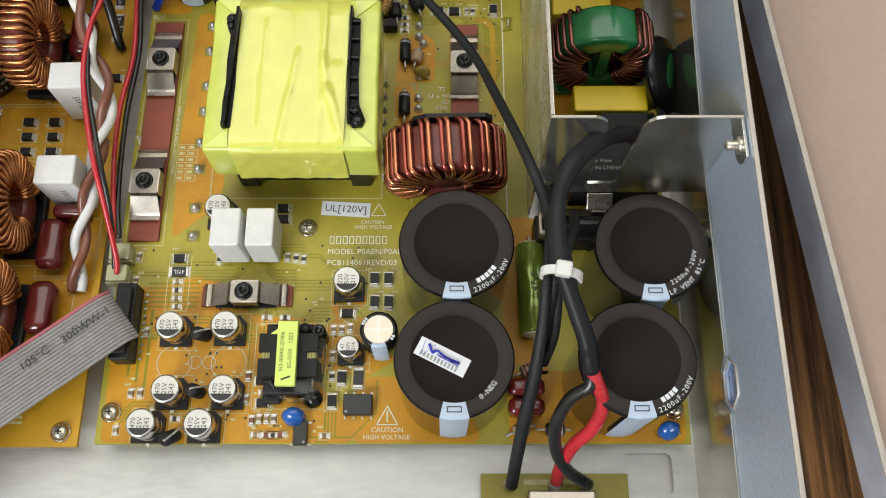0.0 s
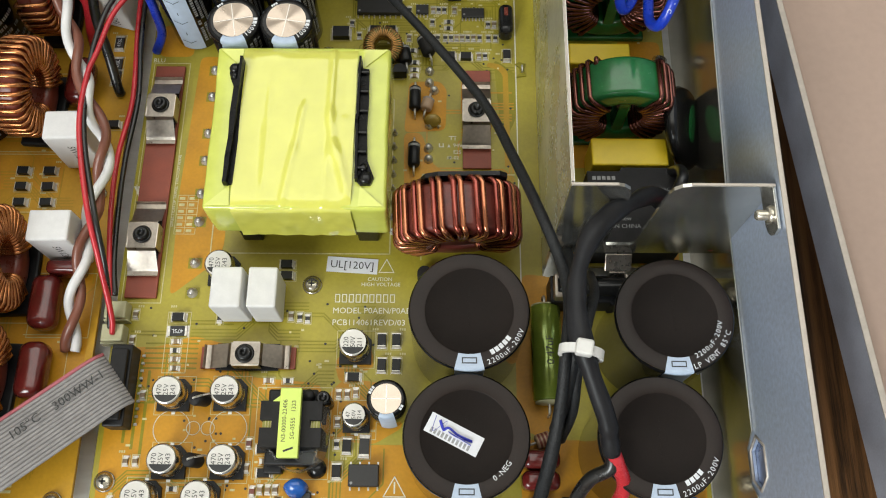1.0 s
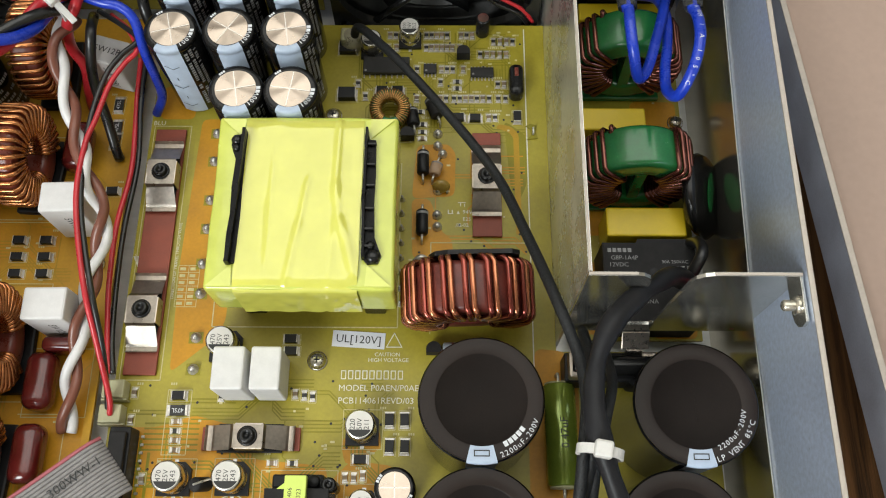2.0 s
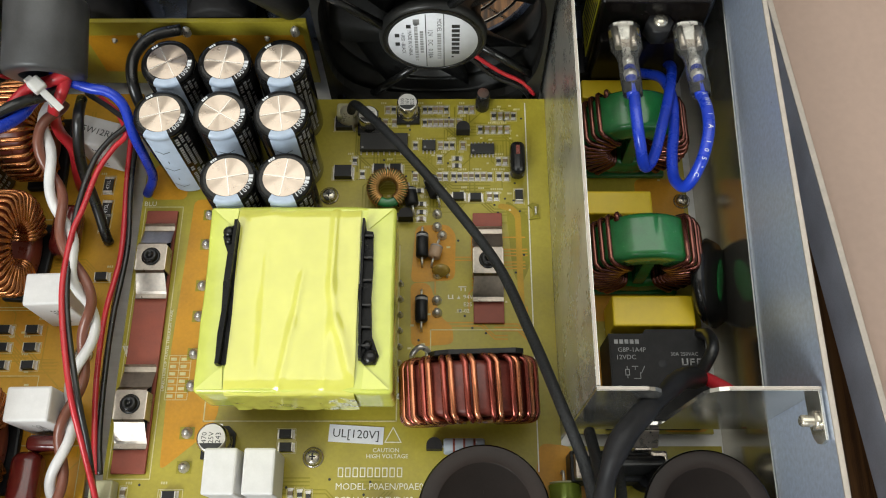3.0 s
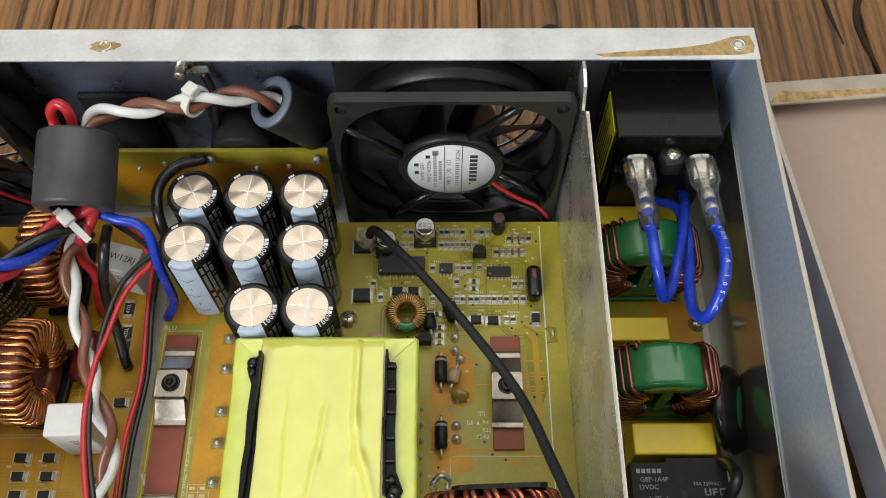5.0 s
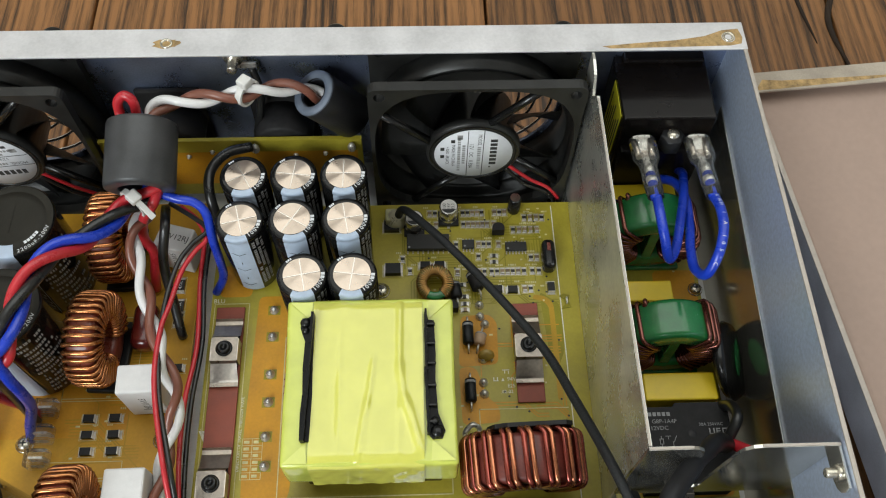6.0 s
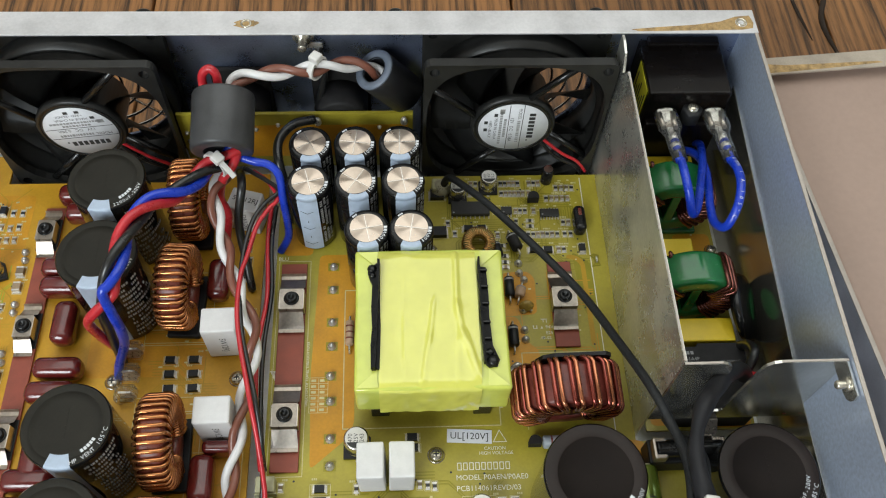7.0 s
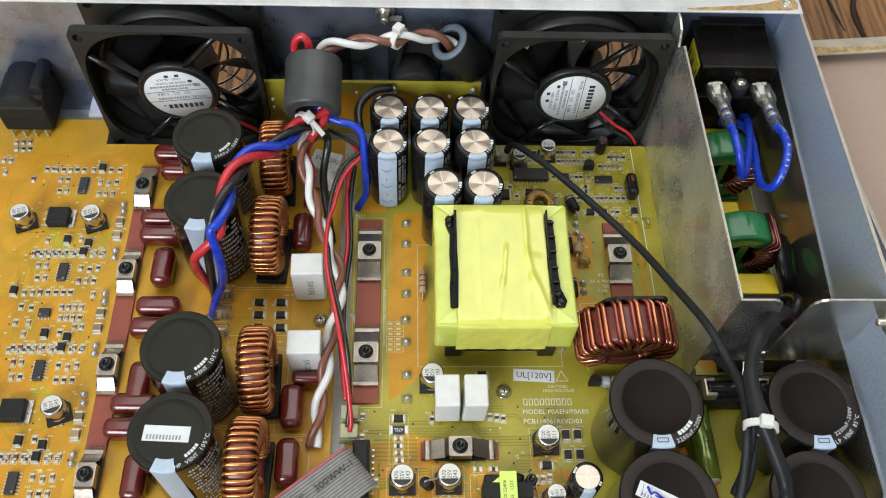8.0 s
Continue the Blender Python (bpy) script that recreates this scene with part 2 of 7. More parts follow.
def bm_lathe(profile, segs=40, squash=1.0):
    """A body of revolution round z from (radius, z) pairs."""
    verts, faces = [], []
    rings = []
    for r, z in profile:
        if r < 1e-6:
            rings.append([len(verts)])
            verts.append((0, 0, z))
        else:
            rings.append(list(range(len(verts), len(verts) + segs)))
            verts.extend((r * math.cos(2 * math.pi * k / segs), squash * r * math.sin(2 * math.pi * k / segs), z) for k in range(segs))
    for a, b in zip(rings, rings[1:]):
        for k in range(segs):
            j = (k + 1) % segs
            f = []
            for v in (a[k % len(a)], a[j % len(a)], b[j % len(b)], b[k % len(b)]):
                if v not in f:
                    f.append(v)
            if len(f) > 2:
                faces.append(f)
    bm = bmesh.new()
    vs = [bm.verts.new(v) for v in verts]
    for f in faces:
        bm.faces.new([vs[i] for i in f])
    bmesh.ops.recalc_face_normals(bm, faces=bm.faces)
    for f in bm.faces:
        f.smooth = True
    return bm


def smooth_path(pts, n=8):
    """Catmull-Rom through the points."""
    p = [Vector(q) for q in pts]
    p = [p[0] * 2 - p[1]] + p + [p[-1] * 2 - p[-2]]
    out = []
    for i in range(1, len(p) - 2):
        for k in range(n):
            t = k / n
            a, b, c, d = p[i - 1], p[i], p[i + 1], p[i + 2]
            out.append(0.5 * ((2 * b) + (c - a) * t + (2 * a - 5 * b + 4 * c - d) * t * t + (3 * b - a - 3 * c + d) * t ** 3))
    out.append(p[-2])
    return out


def bm_tube(path, r, segs=10, closed=False, flat=1.0):
    """A round wire along a path of points."""
    path = [Vector(q) for q in path]
    n = len(path)
    bm = bmesh.new()
    rings, up = [], None
    for i, q in enumerate(path):
        d = (path[(i + 1) % n] - path[i - 1]) if closed else (path[min(i + 1, n - 1)] - path[max(i - 1, 0)])
        d = d.normalized() if d.length > 1e-9 else Vector((0, 0, 1))
        if up is None:
            up = d.orthogonal().normalized()
        up = (up - d * up.dot(d))
        up = up.normalized() if up.length > 1e-6 else d.orthogonal().normalized()
        side = d.cross(up)
        rr = r(i / max(1, n - 1)) if callable(r) else r
        rings.append([bm.verts.new(q + rr * (math.cos(a) * up + flat * math.sin(a) * side)) for a in (2 * math.pi * k / segs for k in range(segs))])
    pairs = list(zip(rings, rings[1:])) + ([(rings[-1], rings[0])] if closed else [])
    for a, b in pairs:
        for k in range(segs):
            bm.faces.new((a[k], a[(k + 1) % segs], b[(k + 1) % segs], b[k])).smooth = True
    if not closed:
        bm.faces.new(rings[0][::-1])
        bm.faces.new(rings[-1])
    return bm


def bm_sheet(outline, holes=(), thick=1.0):
    """A plate in the xy plane from z = 0 to thick, with holes."""
    bm = bmesh.new()
    for loop in (outline, *holes):
        vs = [bm.verts.new((x, y, 0)) for x, y in loop]
        for i in range(len(vs)):
            bm.edges.new((vs[i - 1], vs[i]))
    bmesh.ops.triangle_fill(bm, use_beauty=True, use_dissolve=False, edges=list(bm.edges))
    res = bmesh.ops.extrude_face_region(bm, geom=list(bm.faces))
    bmesh.ops.translate(bm, vec=(0, 0, thick), verts=[g for g in res["geom"] if isinstance(g, bmesh.types.BMVert)])
    bmesh.ops.recalc_face_normals(bm, faces=bm.faces)
    return bm


def circle(cx, cy, r, n=40, squash=1.0, a0=0.0, a1=360.0):
    full = abs(a1 - a0 - 360) < 1e-6
    m = n if full else n - 1
    return [(cx + r * math.cos(radians(a0 + (a1 - a0) * k / m)), cy + squash * r * math.sin(radians(a0 + (a1 - a0) * k / m))) for k in range(n)]


def bm_text(words, size, thick=0.02):
    """Words in the built-in font, centred, in the xy plane."""
    c = bpy.data.curves.new("words", "FONT")
    c.body, c.size, c.align_x, c.align_y, c.resolution_u = words, size, "CENTER", "CENTER", 2
    ob = bpy.data.objects.new("words", c)
    me = bpy.data.meshes.new_from_object(ob)
    bm = bmesh.new()
    bm.from_mesh(me)
    bpy.data.objects.remove(ob)
    bpy.data.meshes.remove(me)
    bpy.data.curves.remove(c)
    return bm


def join(*bms):
    """Several bmeshes into the first."""
    first = bms[0]
    for other in bms[1:]:
        me = bpy.data.meshes.new("tmp")
        other.to_mesh(me)
        other.free()
        first.from_mesh(me)
        bpy.data.meshes.remove(me)
    return first


def moved(bm, m):
    bmesh.ops.transform(bm, matrix=m, verts=bm.verts)
    return bm


def mm(x, y, z, rx=0, ry=0, rz=0):
    """A pose in millimetres and degrees."""
    return pose(x * 0.001, y * 0.001, z * 0.001, rx, ry, rz)


def mesh_of(bm, material, name):
    bmesh.ops.scale(bm, vec=(0.001, 0.001, 0.001), verts=bm.verts)
    me = bpy.data.meshes.new(name)
    bm.to_mesh(me)
    bm.free()
    for m in material if isinstance(material, (list, tuple)) else (material,):
        me.materials.append(m)
    return me


def part(name, bm, material, parent=None, label="", at=None):
    """One mesh object under a thing or a part, in the parent's millimetres."""
    ob = new(name, mesh_of(bm, material, name))
    ob.parent = parent
    if at is not None:
        ob.matrix_basis = at
    return tagged(ob, label)


def share(name, me, parent, at):
    ob = new(name, me)
    ob.parent = parent
    ob.matrix_basis = at
    return ob


def thing(name, label, category, at=None, group="", kind=""):
    ob = new(name)
    ob.empty_display_size = 0.005
    if at is not None:
        ob.matrix_basis = at
    return tagged(ob, label, category, group, kind)


def solo(name, bm, material, label, category, at=None, group="", kind=""):
    """A thing that is one mesh."""
    ob = part(name, bm, material, None, "", at)
    return tagged(ob, label, category, group, kind)


# ---- the room round the table ----
def room():
    w = solo("wall_window_side", bm_sheet([(-2500, -820), (2500, -820), (2500, 1780), (-2500, 1780)], (), 100), M_ROOM, "plain plastered wall", "wall", mm(-1100, 0, 0, 90, 0, 90), kind="structure")
    solo("wall_far", bm_box(-1000, 1900, 2500, 2600, -820, 1780), M_ROOM, "plain plastered wall", "wall", kind="structure")
    solo("wall_near", moved(bm_sheet([(-1000, -820), (1900, -820), (1900, 1780), (-1000, 1780)], [[(-980, 450), (50, 450), (50, 1650), (-980, 1650)]], 100), pose(0, -1200, 0, 90)), M_ROOM, "plain plastered wall with a window opening", "wall", kind="structure")
    solo("wall_side", bm_box(1900, 2000, -2500, 2500, -820, 1780), M_ROOM, "plain plastered wall", "wall", kind="structure")
    solo("ceiling", bm_box(-1100, 2000, -2600, 2600, 1780, 1880), M_ROOM, "plain white ceiling", "ceiling", kind="structure")
    solo("floor", bm_box(-1100, 2000, -2600, 2600, -900, -820), M_ROOMFLOOR, "dull brown boarded floor", "floor", kind="structure")


room()

TABLE = -19.0


def table():
    t = thing("table", "worn brown stained plank table top", "table", mm(0, 0, TABLE))
    edges = [-820, -640, -435, -197, 4, 184, 352, 540, 700]
    for a, b in zip(edges, edges[1:]):
        part("plank", bm_box(-(b - a) / 2 + 0.7, (b - a) / 2 - 0.7, -560, 760, -30, 0, 1.2), M_WOOD, t, at=mm((a + b) / 2, 0, 0))
    part("batten", bm_box(-800, 680, -400, -320, -60, -31), M_WOOD, t)
    part("batten", bm_box(-800, 680, 520, 600, -60, -31), M_WOOD, t)
    for x in (-780, 660):
        for y in (-520, 720):
            part("leg", bm_box(x - 30, x + 30, y - 30, y + 30, -800, -30.5, 3), M_WOOD, t)
    # knots and a dark crack in the planks
    part("crack", bm_tube(smooth_path([(186, 330, 0), (181, 365, 0.1), (190, 395, 0.1), (187, 430, 0)]), lambda u: 1.6 * math.sin(math.pi * min(1, u + 0.05)) + 0.2, 6), M_GAP, t)
    part("crack", bm_tube(smooth_path([(172, 352, 0), (168, 385, 0.1), (170, 420, 0)]), lambda u: 0.9 * math.sin(math.pi * min(1, u + 0.05)) + 0.2, 6), M_GAP, t)


table()

# ---- the chassis of the amplifier ----
FLOOR, RIM = -10.0, 74.0
X0, X1, Y0, Y1 = -395.0, 86.6, 5.0, 277.0


def chassis():
    c = thing("chassis", "open grey sheet-steel amplifier chassis with its lid off", "chassis")
    part("floor_plate", bm_sheet([(X0, Y0), (X1, Y0), (X1, Y1), (X0, Y1)], [[(61, 24), (61, 33.5), (61.6, 35), (63, 35.6), (76, 35.6), (77.4, 35), (78, 33.5), (78, 24), (77.4, 22.6), (76, 22), (63, 22), (61.6, 22.6)]], 1.2), M_FLOOR, c, "bare aluminium floor", mm(0, 0, FLOOR - 1.2))
    part("floor_recess", bm_box(60, 79, 21, 37, -1.2, 0.0), M_FLOOR, c, "pressed recess in the floor", mm(0, 0, FLOOR - 3.2))
    # side wall with a hexagonal slot, folded rim
    HEX = [(43.4, 34), (46.9, 39.7), (55.3, 39.7), (58.8, 34), (55.3, 28.3), (46.9, 28.3)]
    side = bm_sheet([(Y0, FLOOR - 1.2), (Y1 + 1, FLOOR - 1.2), (Y1 + 1, RIM), (Y0, RIM)], [HEX], 1.2)
    part("side_wall", moved(side, pose(0, 0, 0, 90, 0, 90)), M_WALL, c, "mottled bluish galvanised side wall", mm(X1, 0, 0))
    part("slot_lip", bm_tube([(0, y, z) for y, z in HEX], 0.45, 6, True), M_CUT, c, "bright cut edge", mm(X1 - 0.1, 0, 0))
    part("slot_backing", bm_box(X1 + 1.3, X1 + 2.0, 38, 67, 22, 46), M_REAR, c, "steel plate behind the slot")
    part("side_edge", bm_box(X1 - 0.1, X1 + 1.4, Y0, Y1 + 1.2, RIM, RIM + 0.7, 0.25), M_CUT, c, "bright worn top edge")
    part("wall_left", bm_box(X0 - 1.2, X0, Y0, Y1 + 1, FLOOR - 1.2, RIM), M_WALL, c)
    part("front_wall", bm_box(X0, X1, Y0 - 1.2, Y0, FLOOR - 1.2, RIM * 0.35), M_WALL, c)
    # rear wall with two round fan openings and the inlet opening
    fan = [circle(-10.7, 32, 36, 48), circle(-198.4, 32, 36, 48)]
    rear = bm_sheet([(X0, FLOOR - 1.2), (X1, FLOOR - 1.2), (X1, RIM), (X0, RIM)], fan, 1.2)
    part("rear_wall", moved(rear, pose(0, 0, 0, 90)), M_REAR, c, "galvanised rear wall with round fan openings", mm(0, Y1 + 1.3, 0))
    part("rear_flange", bm_box(X0, X1 + 1.6, 265.6, Y1 + 1.6, RIM, RIM + 0.9, 0.3), M_RIM, c, "scuffed pale folded flange")
    # dried glue and rust stains on the flange
    random.seed(5)
    def stain(cx, cy, w, h, n=26):
        return bm_sheet([(cx + w * math.cos(a) * random.uniform(0.75, 1.1), cy + h * math.sin(a) * random.uniform(0.75, 1.1)) for a in (2 * math.pi * k / n for k in range(n))], (), 0.06)
    part("stain", stain(-122.5, 271.4, 5.2, 2.3), M_RUST, c, "rusty glue stain", mm(0, 0, RIM + 0.9))
    wedge = [(35, 267.6), (48, 268.9), (62, 270.0), (73, 271.8), (80, 274.6), (86, 275.2), (87, 271), (86.2, 268.1), (82, 267.2), (70, 267.0), (52, 266.7), (38, 266.5)]
    part("stain", bm_sheet(wedge, [circle(81.8, 271.2, 2.5, 16)], 0.06), M_RUST, c, "rusty glue stain", mm(0, 0, RIM + 0.9))
    for x in (-122.5, 81.8):
        part("hole_lip", bm_lathe([(2.3, 0), (2.2, 0.5), (1.7, 0.55), (1.5, 0.1), (0, -0.4)], 20), M_SCREW, c, "bright threaded insert", mm(x, 271.3, RIM + 0.9))
    for x in (-62, 22, -250, -165):
        part("grille_screw", bm_lathe([(4.2, 0), (4.2, 1.2), (3.4, 2.4), (1.2, 2.8), (0, 2.8)], 20), M_SCREWBK, c, "black round-headed screw", mm(x, Y1 + 1.4, RIM - 3, -90))
    # chromed finger guards over the fan openings
    for cx in (-10.7, -198.4):
        for r in (13, 20, 27, 34, 40):
            part("guard_ring", bm_tube([(x, 0, z) for x, z in circle(0, 0, r, 48)], 0.75, 6, True), M_WIRESTEEL, c, "chromed finger guard ring", mm(cx, Y1 + 3.2, 32))
        for a in (45, 135):
            part("guard_bar", bm_tube([(-42 * math.cos(radians(a)), 1.4, -42 * math.sin(radians(a))), (42 * math.cos(radians(a)), 1.4, 42 * math.sin(radians(a)))], 0.8, 6), M_WIRESTEEL, c, "", mm(cx, Y1 + 3.2, 32))
    for x in (-370, 30):
        for y in (60, 240):
            part("foot", bm_lathe([(0, -7.6), (7, -7.6), (8, -6), (8, 0), (0, 0)], 24), M_SOFTBLACK, c, "black rubber foot", mm(x, y, FLOOR - 1.3))
    return c


chassis()


def divider():
    d = thing("divider", "bright galvanised steel divider beside the mains board", "divider")
    side = bm_sheet([(121, FLOOR), (265.5, FLOOR), (265.5, RIM), (262, RIM + 0.5), (256, RIM - 1), (252, 66), (247, 72.2), (121, 72.2)], (), 1.0)
    part("sheet", moved(side, pose(0, 0, 0, 90, 0, 90)), M_SHEET, d, "", mm(31.0, 0, 0))
    part("sheet_edge", bm_box(31.1, 31.8, 121, 246, 72.2, 72.5, 0.1), M_CUT, d, "bright cut edge")
    # front bracket with the notch for the cable
    part("bracket", moved(bm_sheet([(31, 20), (86.2, 20), (86.2, 72.2), (64, 72.2), (61.4, 71.4), (59.6, 69.4), (58.8, 66.5), (56.9, 28.4), (56.2, 27), (48.4, 27), (47.8, 28), (48.3, 66), (47.6, 69.6), (45.6, 71.6), (43.5, 72.2), (31, 72.2)], (), 1.0), pose(0, 0, 0, 90)), M_DIVIDER, d, "notched front bracket of bright steel", mm(0, 120.8, 0))
    part("bracket_edge", bm_box(31, 44, 119.9, 120.7, 72.2, 72.5, 0.12), M_CUT, d)
    part("bracket_edge", bm_box(63.6, 86.2, 119.9, 120.7, 72.2, 72.5, 0.12), M_CUT, d)
    part("bracket_ear", moved(bm_sheet([(119.8, 72.0), (119.8, 63.4), (112.0, 63.8), (109.4, 64.8), (107.8, 66.6), (107.2, 69.0), (107.8, 72.0)], (), 0.8), pose(0, 0, 0, 90, 0, 90)), M_DIVIDER, d, "bent ear of the bracket", mm(85.4, 0, 0))
    part("screw", moved(bm_lathe([(1.5, 0), (1.5, 3.8), (1.1, 4.3), (0, 4.3)], 16), pose(0, 0, 0, 0, -90)), M_SCREW, d, "zinc screw through the side wall", mm(85.4, 113.0, 68.6))
    part("screw_nut", moved(bm_lathe([(2.6, 0), (2.6, 1.0), (0, 1.0)], 6), pose(0, 0, 0, 0, -90)), M_SCREW, d, "", mm(85.3, 113.0, 68.6))


divider()


def film_sheet():
    s = bm_sheet([(12, FLOOR), (262, FLOOR), (262, 46), (122.6, 33), (60.6, 32.2), (56.2, 27.2), (46.0, 27.2), (42.4, 31.4), (12, 30.6)], (), 0.4)
    solo("insulating_sheet", moved(s, pose(0, 0, 0, 90, 0, 90)), M_FILM, "shiny insulating film sheet standing against the side wall", "insulation sheet", mm(X1 - 0.6, 0, 0))


film_sheet()


def lid():
    d = thing("lid", "beige shallow steel lid raised on a block beside the chassis", "lid", mm(121.5, 60, 24.5, 0, 0, 5.2))
    h = 16.5
    part("plate", bm_box(1.2, 260, -160, 222, h - 7, h - 5.8), M_LID, d, "flat beige panel")
    part("side_flange", bm_box(0, 1.3, -160, 224, 0, h - 0.6, 0.1), M_LIDSIDE, d, "galvanised folded side")
    part("side_edge", bm_box(-0.2, 1.8, -160, 224, h - 0.6, h, 0.25), M_CUT, d, "bright worn edge")
    part("far_flange", bm_box(1.9, 260, 213.5, 223.5, h - 1.2, h, 0.4), M_LIP, d, "scuffed pale folded lip")
    part("far_side", bm_box(1.3, 260, 222.3, 223.5, 0, h - 1.3), M_LIDSIDE, d)
    part("stain", bm_sheet([(2, 214.4), (6, 219.5), (14, 218.2), (40, 217.2), (58, 216.6), (60, 215.6), (40, 214.8), (12, 214.2)], (), 0.06), M_RUST, d, "rusty glue stain", mm(0, 0, h))
    part("right_side", bm_box(260, 261.2, -160, 223.5, 0, h), M_LIDSIDE, d)
    # unseen block, added to carry the lid and keep light out of the gap
    solo("wood_block", bm_box(34, 220, -150, 190, TABLE - 24.5, h - 7.1, 1.5), M_WOOD, "unseen brown wooden block added under the lid to stop light", "block", mm(121.5, 60, 24.5, 0, 0, 5.2))


lid()


# ---- circuit boards ----
def board(name, label, outline, material):
    b = thing(name, label, "circuit board")
    part("laminate", bm_sheet(outline, (), 1.5), material, b, "", mm(0, 0, -1.6))
    return b


def pour(b, pts, material, z=0.0, t=0.05):
    """A copper area under the solder mask, with rounded corners."""
    out = []
    n = len(pts)
    for i in range(n):
        p, q, r = Vector(pts[i - 1]), Vector(pts[i]), Vector(pts[(i + 1) % n])
        cut = min(2.5, (p - q).length * 0.4, (r - q).length * 0.4)
        a, c = q + (p - q).normalized() * cut, q + (r - q).normalized() * cut
        for u in (0, 0.33, 0.67, 1):
            v = a * (1 - u) ** 2 + q * 2 * u * (1 - u) + c * u * u
            out.append((v.x, v.y))
    part("copper_area", bm_sheet(out, (), t), material, b, "", mm(0, 0, z - 0.09))


def rect(x0, x1, y0, y1):
    return [(x0, y0), (x1, y0), (x1, y1), (x0, y1)]


def silk_line(b, pts, w=0.35, closed=False, material=None):
    if closed:
        pts = list(pts) + [pts[0]]
    bms = []
    for (xa, ya), (xb, yb) in zip(pts, pts[1:]):
        d = math.hypot(xb - xa, yb - ya)
        if d > 0.01:
            bms.append(moved(bm_box(-w / 2, d + w / 2, -w / 2, w / 2, 0, 0.03), pose(xa, ya, 0, 0, 0, math.degrees(math.atan2(yb - ya, xb - xa)))))
    part("silkscreen_line", join(*bms), material or M_SILKY, b, "", mm(0, 0, 0.02))


def silk_text(b, words, x, y, size, rz=0, material=None, name="printed_words"):
    part(name, bm_text(words, size), material or M_SILK, b, "", mm(x, y, 0.05, 0, 0, rz))


power_board = board("power_board", "yellow-green power supply circuit board with orange copper areas", [(-115.8, 37.4), (82.5, 37.4), (82.5, 118), (30.94, 118), (30.94, 248), (-115.8, 248)], M_OLIVE)
amp_board = board("amplifier_board", "orange amplifier circuit board crowded with small parts", [(-330, 36.5), (-121.5, 36.5), (-121.5, 250.5), (-156, 250.5), (-156, 246.5), (-240, 246.5), (-240, 262), (-330, 262)], M_ORANGE)
mains_board = board("mains_board", "yellow-green mains filter circuit board behind the divider", [(36, 122), (80.5, 122), (80.5, 262), (36, 262)], M_OLIVE)


def copper_areas():
    p = power_board
    o = M_ORANGE2
    pour(p, [(-97, 206), (-81, 206), (-81, 128), (-84, 122), (-98, 110), (-99, 150)], o)
    pour(p, [(-114, 92), (-114, 37.8), (-30, 37.8), (-30, 50), (-42, 56), (-44, 80), (-68, 82), (-72, 92), (-88, 96), (-100, 92)], o)
    pour(p, [(-42, 62), (-26, 60), (-16, 66), (-22, 80), (-36, 82), (-42, 76)], o)
    pour(p, rect(-30, 12, 37.8, 60), o)
    pour(p, rect(22, 81, 37.8, 62), o)
    pour(p, [(21, 66), (36, 60), (38, 104), (34, 118), (24, 119), (21, 100)], o)
    pour(p, [(-18.6, 174), (-3.2, 175), (-2.8, 192.4), (-5.5, 196), (-17, 195.6)], o)
    pour(p, [(-18, 151), (-3.5, 152), (-4.2, 158.5), (-8, 161.5), (-12, 174), (-18.6, 174)], o)
    pour(p, [(13, 204.4), (17.6, 203.6), (20.4, 200.4), (20.8, 160), (18.6, 160), (18.4, 199), (16.4, 201.4), (12, 202.6)], M_AMPTRACK, 0.02)
    pour(p, rect(-115, -99, 150, 200), M_OLIVE)
    pour(p, [(-113, 206), (-100, 206), (-100, 220), (-113, 220)], o)
    pour(p, [(-40, 88), (-29, 96), (-26, 86), (-38, 80)], o)
    pour(p, [(15, 206), (23, 200), (23, 180), (19.5, 172), (17, 178)], M_DKOLIVE)
    m = mains_board
    pour(m, rect(38, 48, 124, 150), o)
    pour(m, rect(64, 79, 122.5, 160), o)
    pour(m, rect(62, 79, 178, 214), o)
    pour(m, rect(38, 58, 233, 246), o)
    pour(m, rect(38, 60, 160, 172), o)
    a = amp_board
    for k, (xa, xb, ya, yb) in enumerate([(-325, -226, 200, 240), (-190, -142, 150, 172), (-325, -226, 60, 100), (-168, -124, 60, 125), (-325, -228, 115, 160)]):
        pour(a, rect(xa, xb, ya, yb), M_ORANGE2)
    # long copper tracks
    for x, ya, yb in ((-107.5, 60, 88), (-104.5, 58, 88), (-101.5, 56, 84)):
        pour(p, rect(x - 0.5, x + 0.5, ya, yb), M_DKOLIVE, 0.02)
    for k in range(6):
        pour(p, rect(-104 + 0, -86, 84.5 + 1.7 * k, 85.1 + 1.7 * k), M_DKOLIVE, 0.02)


copper_areas()


